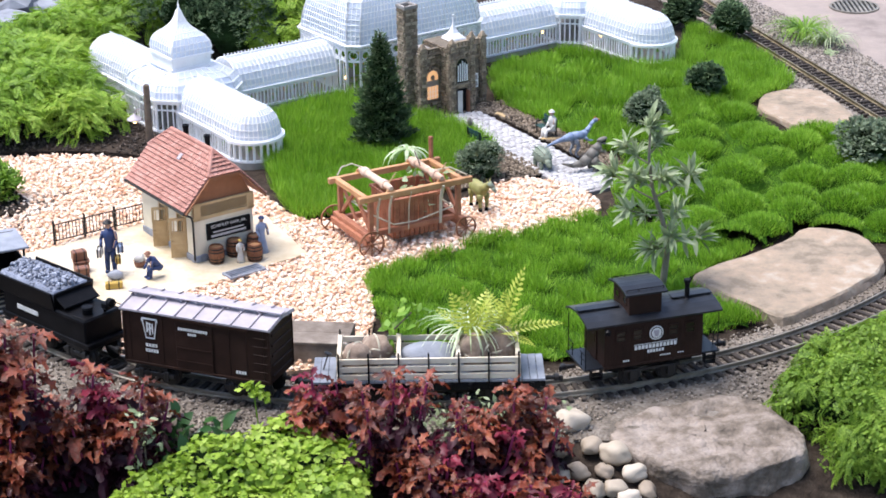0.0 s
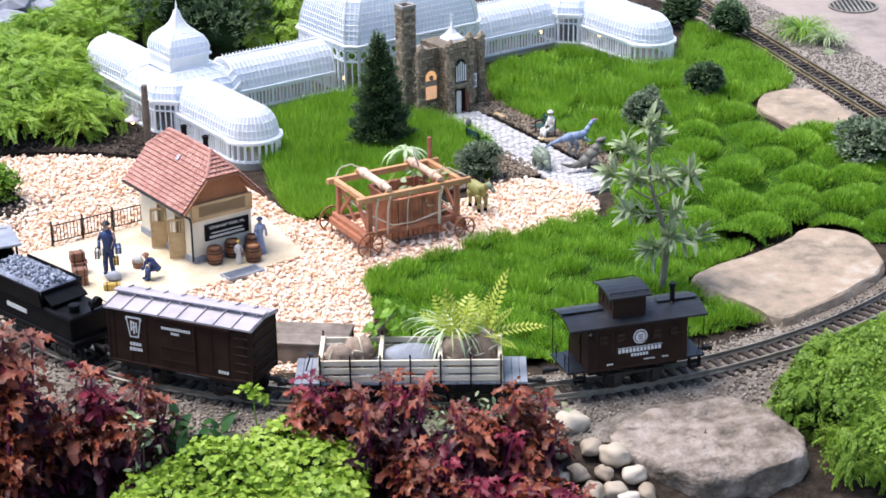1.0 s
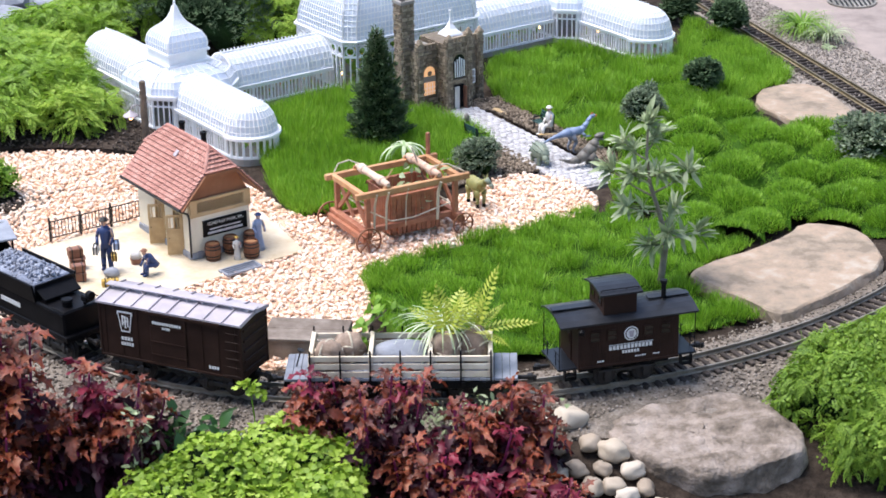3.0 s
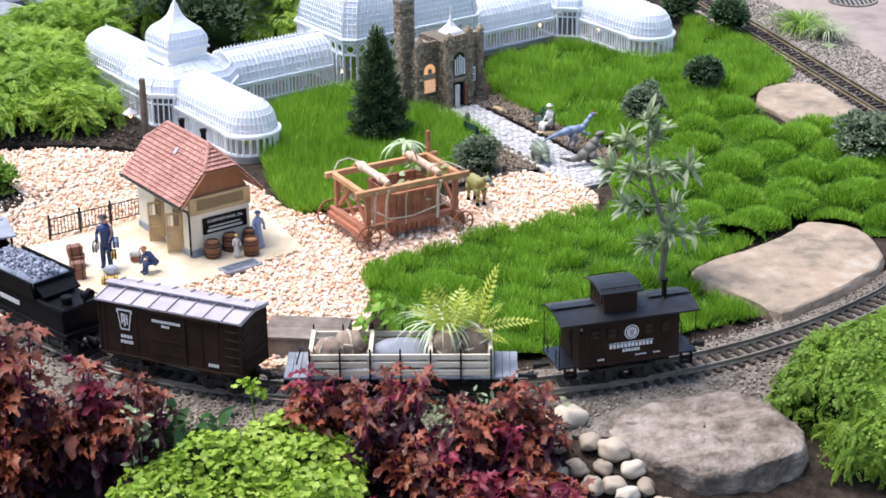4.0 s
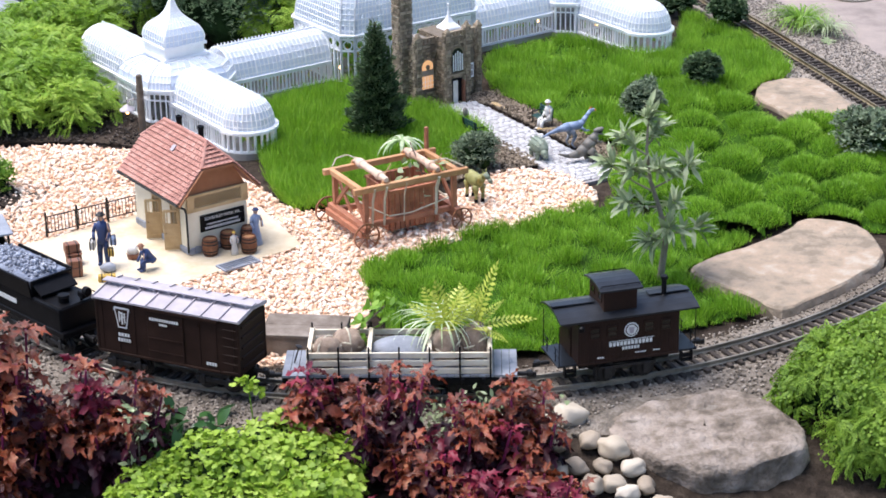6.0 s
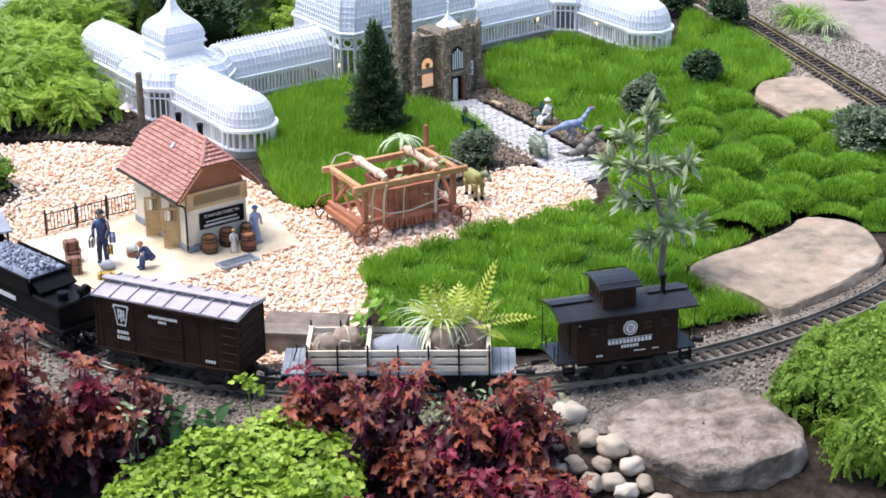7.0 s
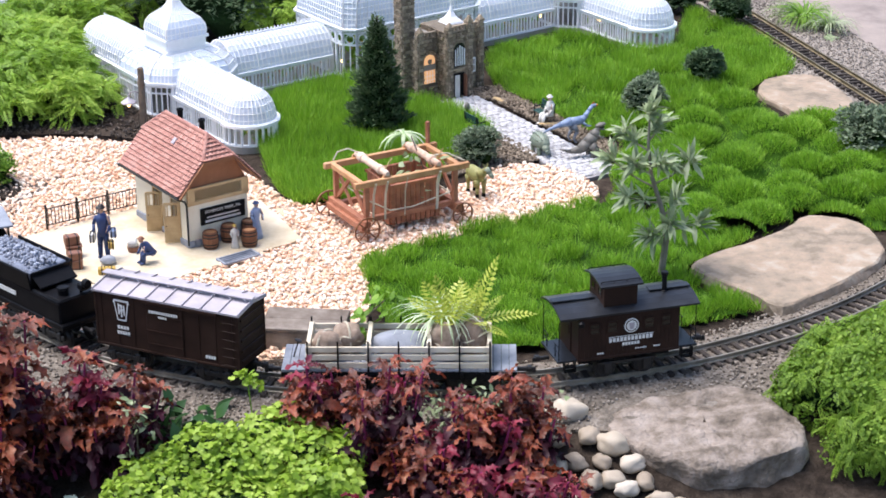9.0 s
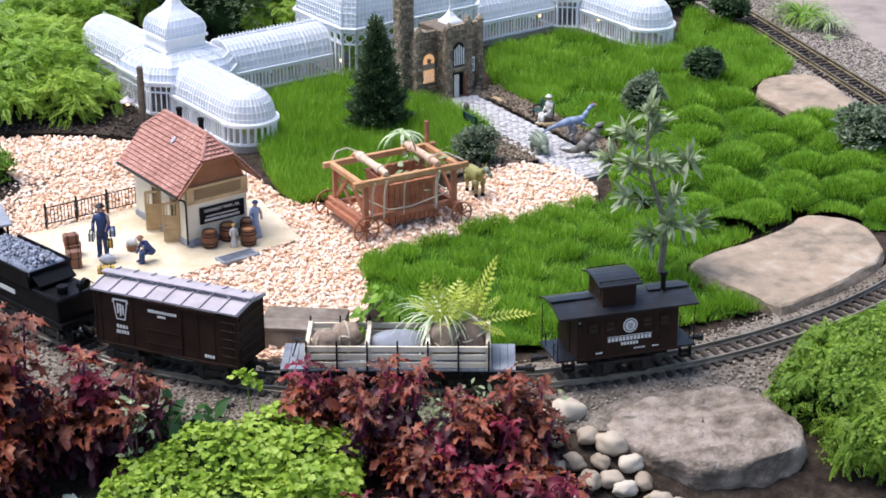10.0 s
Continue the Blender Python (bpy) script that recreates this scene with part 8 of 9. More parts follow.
fir(-0.122, 1.090, 0.252, 0.054)


def small_bush(x, y, r, h, label, material, n, leaf, seed, tmpl=LEAF, aspect=0.9, span=0.012, m=5, name="dwarf_shrub"):
    b = thing(name, I(x, y, 0), label, "shrub")
    rng = random.Random(seed)
    ells = [(0, 0, h * 0.52, r * 0.72, r * 0.72, h * 0.42)]
    for k in range(6):
        a = k * 1.047 + rng.random()
        ells.append((math.cos(a) * r * 0.48, math.sin(a) * r * 0.48, h * rng.uniform(0.30, 0.74), r * rng.uniform(0.30, 0.52), r * rng.uniform(0.30, 0.52), h * rng.uniform(0.20, 0.34)))
    cores(b, ells, 0.75)
    trunk(b, h * 0.4, r * 0.08, seed=seed)
    sprays("leaves", b, ells, n, m, span, leaf, tmpl, material, seed, aspect=aspect)
    return b


small_bush(0.074, 0.886, 0.046, 0.076, "grey-green dense dwarf conifer beside the wagon", M_BOX, 520, 0.008, 1)
small_bush(0.430, 1.172, 0.048, 0.082, "grey-green rounded dwarf shrub on the lawn", M_BOX, 560, 0.008, 2)
small_bush(0.582, 1.366, 0.040, 0.086, "dark green dwarf conifer on the lawn", M_CONIFER, 520, 0.010, 3)
small_bush(0.697, 1.825, 0.052, 0.095, "dark green dwarf conifer beside the straight railway", M_CONIFER, 520, 0.011, 4)
small_bush(0.596, 1.960, 0.048, 0.085, "dark green dwarf conifer behind the greenhouse", M_CONIFER, 520, 0.011, 5)
small_bush(0.862, 0.940, 0.074, 0.080, "loose dark green shrub with reddish twigs", M_BOX, 420, 0.013, 6, span=0.026)
small_bush(-0.875, 0.795, 0.060, 0.075, "small green shrub in a mulch patch", M_FERNY, 420, 0.012, 7, span=0.02)


def mulch_patch(outline, z, label, n, seed):
    flat("mulch_patch", outline, z, M_SOIL, label, "mulch", 2, 0.01)
    rng = np.random.default_rng(seed)
    p = fill(smooth_outline(outline, 2), n, rng)
    tv, tf = pebble_template(seed)
    ob = scatter("mulch_chips", tv, tf, spin(n, rng, rng.uniform(0.006, 0.014, n), 0.8) * np.array([1.0, 0.5, 0.5])[None, None, :], np.c_[p, np.full(n, z + 0.002)], M_SOILCHIP)
    tagged(ob, "dark brown bark mulch chips", "mulch", kind="stuff")


M_SOILCHIP = mat("mulch_chip", [(0.012, 0.009, 0.007), (0.045, 0.034, 0.026), (0.15, 0.12, 0.10)], 40, 0.9, bump=0.4, island=0.8)
mulch_patch([(-1.05, 1.35), (-0.75, 1.42), (-0.58, 1.22), (-0.53, 1.06), (-0.60, 1.03), (-0.66, 1.06), (-0.80, 1.08), (-1.05, 1.05)], 0.006, "dark bark mulch under the feathery shrub", 1500, 31)
mulch_patch([(-1.0, 0.88), (-0.86, 0.87), (-0.79, 0.76), (-0.80, 0.70), (-0.88, 0.70), (-1.0, 0.72)], 0.009, "dark bark mulch patch in the gravel", 350, 32)
M_BROWNCHIP = mat("brown_grit", [(0.06, 0.045, 0.03), (0.15, 0.115, 0.08), (0.30, 0.24, 0.18)], 50, 0.9, bump=0.4, island=0.8)


def chip_bed(outline, n, seed, z=0.004):
    flat("chip_bed", outline, z, M_SOIL, "brown soil beside the path", "soil", 1, 0.01)
    rng = np.random.default_rng(seed)
    p = fill(smooth_outline(outline, 1), n, rng)
    tv, tf = pebble_template(seed)
    ob = scatter("bark_grit", tv, tf, spin(n, rng, rng.uniform(0.005, 0.010, n), 0.8), np.c_[p, np.full(n, z + 0.001)], M_BROWNCHIP)
    tagged(ob, "fine brown bark grit beside the path", "grit", kind="stuff")


chip_bed([(0.0, 0.80), (0.10, 0.855), (0.17, 0.885), (0.215, 0.905), (0.10, 1.10), (0.085, 1.04), (0.0, 0.92)], 1500, 41)
chip_bed([(-0.06, 1.29), (0.03, 1.235), (0.03, 1.29), (0.10, 1.30), (0.16, 1.20), (0.30, 0.96), (0.34, 0.88), (0.385, 0.92), (0.31, 1.08), (0.17, 1.30), (0.14, 1.39), (0.02, 1.32)], 2000, 42)


# feathery light green shrub behind and beside the greenhouse
def feathery(name, x, y, ells, n, seed, label, material=None, leaf=0.020, span=0.05, m=9):
    b = thing(name, I(x, y, 0), label, "shrub")
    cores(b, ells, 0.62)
    trunk(b, 0.065, 0.010, seed=seed, n=6, spread=0.9)
    if material:
        sprays("leaves", b, lumps(ells, 70, 0.045, 0.4, seed), int(n * 1.9), m, span * 0.75, leaf * 0.62, LEAF, material, seed, flop=0.7, aspect=0.7, shell=0.4, fan=0.8, lift=0.1)
    else:
        pads("leaves", b, ells, int(n * 0.11), 0.040, 36, 0.030, FROND, M_FEATHER, seed, lie=0.7, droop=0.4)
    return b


feathery("feathery_shrub", -0.86, 1.30, [(-0.02, -0.02, 0.06, 0.14, 0.13, 0.07), (-0.14, 0.10, 0.07, 0.15, 0.14, 0.08), (0.08, -0.08, 0.04, 0.09, 0.08, 0.055), (-0.06, 0.15, 0.07, 0.12, 0.10, 0.06), (-0.10, -0.12, 0.05, 0.12, 0.10, 0.055)], 2100, 51, "light green feathery spreading shrub over mulch")
feathery("feathery_shrub", -0.90, 1.72, [(0, 0, 0.06, 0.14, 0.12, 0.06), (0.14, 0.16, 0.08, 0.14, 0.10, 0.075), (-0.10, -0.06, 0.05, 0.12, 0.10, 0.055), (-0.04, -0.16, 0.05, 0.10, 0.09, 0.055)], 1500, 52, "light green feathery spreading shrub behind the greenhouse")
feathery("feathery_shrub", -0.60, 1.95, [(0, 0, 0.08, 0.16, 0.14, 0.09), (0.16, 0.0, 0.07, 0.14, 0.12, 0.08), (-0.14, 0.02, 0.07, 0.14, 0.12, 0.08)], 1000, 53, "light green feathery spreading shrub behind the greenhouse")
feathery("feathery_shrub", -0.36, 1.82, [(0, 0, 0.10, 0.15, 0.13, 0.10), (0.12, 0.0, 0.08, 0.12, 0.12, 0.085), (0.02, -0.10, 0.06, 0.12, 0.10, 0.07)], 1200, 54, "light green feathery spreading shrub behind the greenhouse")
feathery("dark_conifer", -0.545, 1.74, [(0, 0, 0.13, 0.11, 0.09, 0.14), (0.06, -0.05, 0.08, 0.09, 0.08, 0.09), (-0.06, 0.02, 0.10, 0.08, 0.08, 0.10)], 1100, 55, "dark green dense conifer behind the greenhouse", M_CONIFER, 0.016, 0.024, 7)


def rock(name, x, y, z, sx, sy, sz, rz, material, label, seed, cat="rock", group="", rough=0.35, sub=3, facet=True, tilt=0.0):
    bm = blob(bmesh.new(), sx, sy, sz, None, sub, rough, 3, seed)
    o = part(name, bm, material, smooth=not facet)
    o.matrix_basis = I(x, y, z, tilt, 0, rz)
    return tagged(o, label, cat, group)


for k, (x, y, s) in enumerate(((-1.05, 1.97, 0.075), (-0.97, 1.93, 0.055), (-0.98, 2.06, 0.065), (-0.89, 2.07, 0.060), (-1.06, 2.10, 0.07), (-0.84, 2.10, 0.05), (-1.02, 1.84, 0.05), (-1.10, 1.86, 0.06), (-0.78, 2.12, 0.05), (-0.93, 2.17, 0.06), (-1.13, 2.02, 0.07), (-0.70, 2.2, 0.06))):
    rock("grey_boulder", x, y, s * 0.3, s, s * 0.75, s * 0.55, k * 47, M_GREYROCK, "angular blue-grey boulder behind the shrubs", 60 + k, group="boulders behind the shrubs", rough=0.8, sub=2)

# flat stepping stones
def slab(name, outline, z0, z1, material, label, seed):
    bm = bmesh.new()
    o = smooth_outline(outline, 1)
    c = Vector((sum(p[0] for p in o) / len(o), sum(p[1] for p in o) / len(o)))
    rings = []
    for f, z in ((1.0, z0), (1.012, (z0 + z1) / 2), (0.99, z1 - 0.003), (0.965, z1), (0.6, z1 + 0.001), (0.25, z1 + 0.0005)):
        rings.append([(c.x + (p[0] - c.x) * f + 0.004 * noise.noise(Vector((p[0] * 30, p[1] * 30, z * 90 + seed))), c.y + (p[1] - c.y) * f + 0.004 * noise.noise(Vector((p[0] * 30, p[1] * 30, z * 90 + seed + 9))), z + 0.0022 * noise.noise(Vector((p[0] * f * 16, p[1] * f * 16, seed)))) for p in o])
    loft(bm, rings)
    bm.verts.ensure_lookup_table()
    bm.faces.new(bm.verts[-len(o):])
    return tagged(part(name, bm, material), label, "stone slab", "flat stepping stones")


slab("stepping_stone", [(0.426, 0.319), (0.444, 0.349), (0.486, 0.388), (0.55, 0.428), (0.63, 0.499), (0.660, 0.556), (0.704, 0.548), (0.750, 0.534), (0.774, 0.475), (0.780, 0.402), (0.766, 0.349), (0.706, 0.274), (0.627, 0.203), (0.566, 0.145), (0.543, 0.158), (0.523, 0.199), (0.443, 0.284)], -0.01, 0.021, M_FLAG, "tan and pink flat flagstone beside the railway", 1)
slab("stepping_stone", [(0.683, 1.271), (0.70, 1.37), (0.744, 1.41), (0.832, 1.42), (0.862, 1.335), (0.885, 1.189), (0.85, 1.152), (0.743, 1.144), (0.721, 1.209)], -0.01, 0.011, M_FLAG, "tan and orange flat flagstone beside the lawn", 4)


def boulder():
    bm = bmesh.new()
    o = smooth_outline([(0.238, -0.236), (0.257, -0.192), (0.277, -0.167), (0.32, -0.149), (0.38, -0.138), (0.43, -0.122), (0.478, -0.130), (0.512, -0.181), (0.542, -0.216), (0.540, -0.275), (0.482, -0.315), (0.422, -0.340), (0.369, -0.350), (0.33, -0.325), (0.285, -0.284)], 1)
    c = Vector((0.39, -0.24))
    rings = []
    for f, z in ((0.66, -0.18), (0.78, -0.12), (0.90, -0.065), (0.985, -0.030), (1.0, -0.012), (0.965, -0.003), (0.88, 0.0), (0.65, 0.0), (0.4, 0.0), (0.15, 0.0)):
        rings.append([(c.x + (p[0] - c.x) * f + 0.016 * noise.noise(Vector((p[0] * 16, p[1] * 16, z * 22))), c.y + (p[1] - c.y) * f + 0.016 * noise.noise(Vector((p[0] * 16, p[1] * 16, z * 22 + 5))), z + (p[1] - c.y) * f * 0.10 + 0.010 * noise.noise(Vector((p[0] * f * 12, p[1] * f * 12, 3 + f)))) for p in o])
    loft(bm, rings)
    bm.verts.ensure_lookup_table()
    bm.faces.new(bm.verts[-len(o):])
    bmesh.ops.subdivide_edges(bm, edges=bm.edges, cuts=2, use_grid_fill=True)
    bm.normal_update()
    for v in bm.verts:
        v.co += v.normal * (0.006 * noise.noise(v.co * 28) + 0.003 * noise.noise(v.co * 70))
    tagged(part("boulder", bm, M_BOULDER, smooth=True), "large flat-topped grey-brown boulder below the railway", "rock")


boulder()
for k, (x, y, s, w) in enumerate(((0.243, -0.345, 0.021, 1), (0.216, -0.262, 0.022, 0), (0.248, -0.278, 0.028, 0), (0.274, -0.312, 0.021, 0), (0.213, -0.348, 0.022, 0), (0.186, -0.205, 0.030, 1), (0.150, -0.215, 0.024, 0),
                                  (0.192, -0.315, 0.020, 0), (0.262, -0.360, 0.020, 0), (0.165, -0.320, 0.022, 0), (0.308, -0.378, 0.020, 0), (0.085, -0.225, 0.022, 0), (0.112, -0.235, 0.022, 0), (0.188, -0.390, 0.020, 1), (0.290, -0.345, 0.019, 0), (0.335, -0.385, 0.018, 0),
                                  (0.54, -0.395, 0.026, 1), (0.05, -0.225, 0.018, 0), (0.14, -0.24, 0.022, 0), (0.17, -0.27, 0.02, 0), (-0.475, -0.42, 0.024, 1), (-0.40, -0.44, 0.022, 1), (0.23, -0.31, 0.018, 0), (0.36, -0.40, 0.02, 0))):
    z = ground_z(x, y)
    rock("river_pebble", x, y, z + s * 0.35 + 0.002, s * 0.95, s * 0.72, s * 0.62, k * 71, M_COBBLE, "smooth white pebble below the railway" if w else "smooth cream-grey pebble below the railway", 90 + k, "pebble", "river pebbles", 0.32, 3, False)

# ---- foreground plants ----
def lobed():
    """A deeply cut, ruffled leaf with a folded midrib and a drooping tip, one long."""
    side = [(0.08, 0.08), (0.20, 0.12), (0.16, 0.22), (0.33, 0.29), (0.21, 0.36), (0.36, 0.47), (0.20, 0.53), (0.29, 0.66), (0.15, 0.70), (0.17, 0.84)]
    mid = [0.04, 0.22, 0.36, 0.53, 0.70, 1.0]
    v = [(0, y, 0.16 * y - 0.46 * y * y) for y in mid]
    f = []
    for s in (-1, 1):
        b = len(v)
        v += [(s * x, y, 0.16 * y - 0.46 * y * y + (0.42 * x if i % 2 == 0 else 0.16 * x + 0.12 * (1 if (i // 2 + (s > 0)) % 2 else -1))) for i, (x, y) in enumerate(side)]
        n = [b + i for i in range(10)]
        faces = [(0, n[0], n[1], n[2], 1), (1, n[2], n[3], n[4], 2), (2, n[4], n[5], n[6], 3), (3, n[6], n[7], n[8], 4), (4, n[8], n[9], 5)]
        f += [q if s > 0 else q[::-1] for q in faces]
    return v, f


LOBED = lobed()


def coleus(x, y, stems, height, spread, seed, leaf=0.033, label="", lean=(0, 0)):
    c = thing("coleus_plant", I(x, y, ground_z(x, y)), label or "dark red and copper coleus with toothed leaves", "plant", "coleus along the railway")
    rng = np.random.default_rng(seed)
    bm = bmesh.new()
    sets = {"leaves": ([], [], []), "young_leaves": ([], [], []), "inner_leaves": ([], [], [])}
    for s in range(int(stems * 0.85)):
        a = rng.random() * 6.283
        r = spread * math.sqrt(rng.random())
        b = Vector((math.cos(a) * r * 0.35, math.sin(a) * r * 0.35, -0.01))
        h = height * rng.uniform(0.55, 1.08) * (1.05 - 0.35 * (r / spread) ** 2)
        t = Vector((math.cos(a) * r + lean[0], math.sin(a) * r * 0.8 + lean[1], h))
        mid = b.lerp(t, 0.55) + Vector((math.cos(a) * r * 0.12, math.sin(a) * r * 0.12, 0))
        tube(bm, [b, mid, t], 0.0030, 6, 0.0016)
        young = rng.random() < 0.14
        nodes = 7
        for k in range(nodes):
            f = 0.22 + 0.78 * k / (nodes - 1)
            p = (b.lerp(mid, f / 0.55) if f < 0.55 else mid.lerp(t, (f - 0.55) / 0.45))
            a0 = rng.random() * 3.14 if k == 0 else a0 + 1.45
            top = k == nodes - 1
            # lower nodes take the leaf colour that has shade painted in
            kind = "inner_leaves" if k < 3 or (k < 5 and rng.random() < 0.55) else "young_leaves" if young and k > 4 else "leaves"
            locs, dirs, size = sets[kind]
            for q in range(6 if top else 4):
                an = a0 + q * (1.05 if top else 1.57) + rng.normal(0, 0.35)
                up = rng.uniform(0.0, 0.9) if top else rng.uniform(-0.55, 0.45)
                locs.append(tuple(p + Vector((math.cos(an), math.sin(an), 0)) * 0.003))
                dirs.append((math.cos(an), math.sin(an), up))
                size.append(leaf * (0.75 if top else 1.1 - 0.2 * f) * rng.uniform(0.55, 1.3))
    part("stem", bm, M_COLEUS_STEM, c, "magenta-purple stems")
    for nm, material, lab in (("leaves", M_COLEUS, "copper and olive ruffled leaves"), ("young_leaves", M_COLEUS_YOUNG, "crimson young leaves"), ("inner_leaves", M_COLEUS_SHADE, "dark maroon inner leaves")):
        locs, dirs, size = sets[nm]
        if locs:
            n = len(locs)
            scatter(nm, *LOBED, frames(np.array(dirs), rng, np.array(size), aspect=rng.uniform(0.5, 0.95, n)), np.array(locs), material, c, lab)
    return c


coleus(-0.10, -0.300, 17, 0.165, 0.095, 1)
coleus(0.03, -0.340, 17, 0.115, 0.10, 2)
coleus(0.115, -0.315, 14, 0.125, 0.075, 3)
coleus(-0.02, -0.430, 17, 0.105, 0.11, 4)
coleus(0.12, -0.430, 13, 0.09, 0.09, 5)
coleus(-0.17, -0.275, 9, 0.125, 0.06, 8)
coleus(-0.625, -0.300, 14, 0.300, 0.075, 6, 0.042)
coleus(-0.48, -0.275, 13, 0.135, 0.085, 7, 0.038)
coleus(-0.555, -0.275, 12, 0.20, 0.07, 11, 0.040)
coleus(-0.635, -0.365, 12, 0.15, 0.070, 9, 0.040)
coleus(-0.66, -0.310, 10, 0.285, 0.06, 10, 0.044)

_lime = thing("lime_bush", I(-0.29, -0.37, -0.05), "lime green lobed-leaved mounding plant", "plant")
LIME = [(0.01, 0.03, 0.055, 0.12, 0.09, 0.062), (-0.09, -0.02, 0.035, 0.09, 0.08, 0.045), (0.10, 0.02, 0.05, 0.08, 0.08, 0.06), (0.02, -0.08, 0.03, 0.13, 0.08, 0.05), (0.05, 0.07, 0.065, 0.08, 0.05, 0.055), (-0.05, 0.05, 0.05, 0.07, 0.06, 0.05)]
cores(_lime, LIME, 0.60)
pads("leaves", _lime, LIME, 165, 0.025, 42, 0.0095, TRIFOIL, M_LIME, 61, lie=0.65, droop=0.45)
_l2 = thing("lime_bush", I(-0.17, -0.42, -0.055), "lime green lobed-leaved mounding plant", "plant")
L2 = [(0, 0, 0.05, 0.06, 0.06, 0.06), (-0.04, -0.03, 0.03, 0.06, 0.05, 0.05)]
cores(_l2, L2, 0.60)
pads("leaves", _l2, L2, 46, 0.022, 28, 0.0120, TRIFOIL, M_LIME, 62, lie=0.6, droop=0.4)
_sp = thing("lime_sprig", I(-0.275, -0.235, -0.02), "single lime green sprig above the grit", "plant")
part("stem", tube(bmesh.new(), [(0, 0, 0), (-0.003, 0.0, 0.06), (-0.008, 0.004, 0.115)], 0.0012, 5), M_FERNY, _sp)
pads("leaves", _sp, [(-0.006, 0.003, 0.10, 0.02, 0.012, 0.024)], 7, 0.007, 5, 0.011, TRIFOIL, M_LIME, 63)

_fr = thing("parsley_fern", I(0.625, -0.165, -0.03), "fresh green curly fern-leaved plant over the railway edge", "plant")
FR = [(0, 0, 0.055, 0.10, 0.09, 0.07), (0.05, 0.06, 0.08, 0.09, 0.08, 0.075), (-0.055, 0.02, 0.045, 0.07, 0.06, 0.05), (0.02, -0.09, 0.02, 0.08, 0.06, 0.055), (0.09, -0.02, 0.07, 0.07, 0.08, 0.07), (-0.02, 0.075, 0.075, 0.06, 0.05, 0.05), (0.12, 0.10, 0.085, 0.08, 0.08, 0.08)]
cores(_fr, FR, 0.60)
pads("leaves", _fr, FR, 170, 0.022, 60, 0.0050, TRIFOIL, M_CURLY, 64, lie=0.45, droop=1.1, low=-0.45)
pads("fronds", _fr, FR, 330, 0.020, 16, 0.021, FROND, M_CURLY, 65, lie=0.35, droop=1.0, aspect=0.8, low=-0.45)
for k, (d, le) in enumerate((((0.5, 0.5, 0.9), 0.10), ((0.9, 0.1, 0.7), 0.10), ((-0.7, 0.2, 0.5), 0.09), ((0.1, -0.8, 0.3), 0.11), ((-0.3, 0.6, 0.8), 0.10), ((0.5, -0.7, 0.1), 0.12), ((0.2, 0.9, 0.8), 0.09))):
    fern(_fr, (0.02 + 0.05 * math.sin(k * 2), 0.02 * math.cos(k * 3), 0.09), le, d, M_CURLY, 80 + k, 18, droop=0.9, leaf=0.16)

M_DARKLEAF = mat("dark_green_leaf", [(0.008, 0.03, 0.008), (0.02, 0.07, 0.015), (0.05, 0.13, 0.03)], 20, 0.4, bump=0, island=0.6, trans=0.15)
# silvery groundcover and small seedlings near the front edge
_sc = thing("succulent_patch", I(-0.56, -0.44, -0.06), "blue-green succulent rosettes at the front edge", "plant")
rng = np.random.default_rng(71)
loc, dr, sz = [], [], []
for k in range(16):
    cx, cy, cz = rng.uniform(-0.09, 0.13), rng.uniform(-0.05, 0.05), rng.uniform(0.01, 0.03)
    for q in range(9):
        a = q * 2.4
        loc.append((cx, cy, cz))
        dr.append((math.cos(a), math.sin(a), 0.25 + 0.07 * q))
        sz.append(rng.uniform(0.018, 0.028) * (1 - 0.05 * q))
scatter("rosettes", *LEAF, frames(np.array(dr), rng, np.array(sz), aspect=np.full(len(sz), 1.2)), np.array(loc), M_BLUE_LEAF, _sc)
for nm, x, y, h, mm, n, lab in (("sage_seedling", -0.435, -0.325, 0.13, M_SAGE, 70, "pale grey-green upright seedling"), ("dark_leaf_plant", -0.405, -0.235, 0.03, M_DARKLEAF, 50, "dark green low leafy plant"), ("dark_leaf_plant", -0.35, -0.245, 0.028, M_DARKLEAF, 50, "dark green low leafy plant"),
                              ("grey_groundcover", 0.085, -0.225, 0.045, M_SAGE, 140, "grey-green low small-leaved groundcover plant"), ("grey_groundcover", 0.0, -0.22, 0.05, M_SAGE, 90, "grey-green low small-leaved groundcover plant")):
    p = thing(nm, I(x, y, ground_z(x, y)), lab, "plant")
    rng = np.random.default_rng(int((x + 1) * 1000))
    w = 0.012 if "seedling" in nm else 0.035
    part("stem", tube(bmesh.new(), [(0, 0, -0.01), (0.002, 0.002, h * 0.5), (0, 0.004, h)], 0.0014, 5), M_BARK, p)
    f = rng.random(n)
    lf = 0.014 if "seedling" in nm else 0.034 if "dark" in nm else 0.014
    scatter("leaves", *LEAF, frames(rng.normal(0, 1, (n, 3)) + np.array([0, 0, 0.35]), rng, lf * rng.uniform(0.6, 1.2, n)), np.c_[rng.normal(0, w, n), rng.normal(0, w * 0.8, n), h * (0.15 + 0.85 * f)], mm, p)


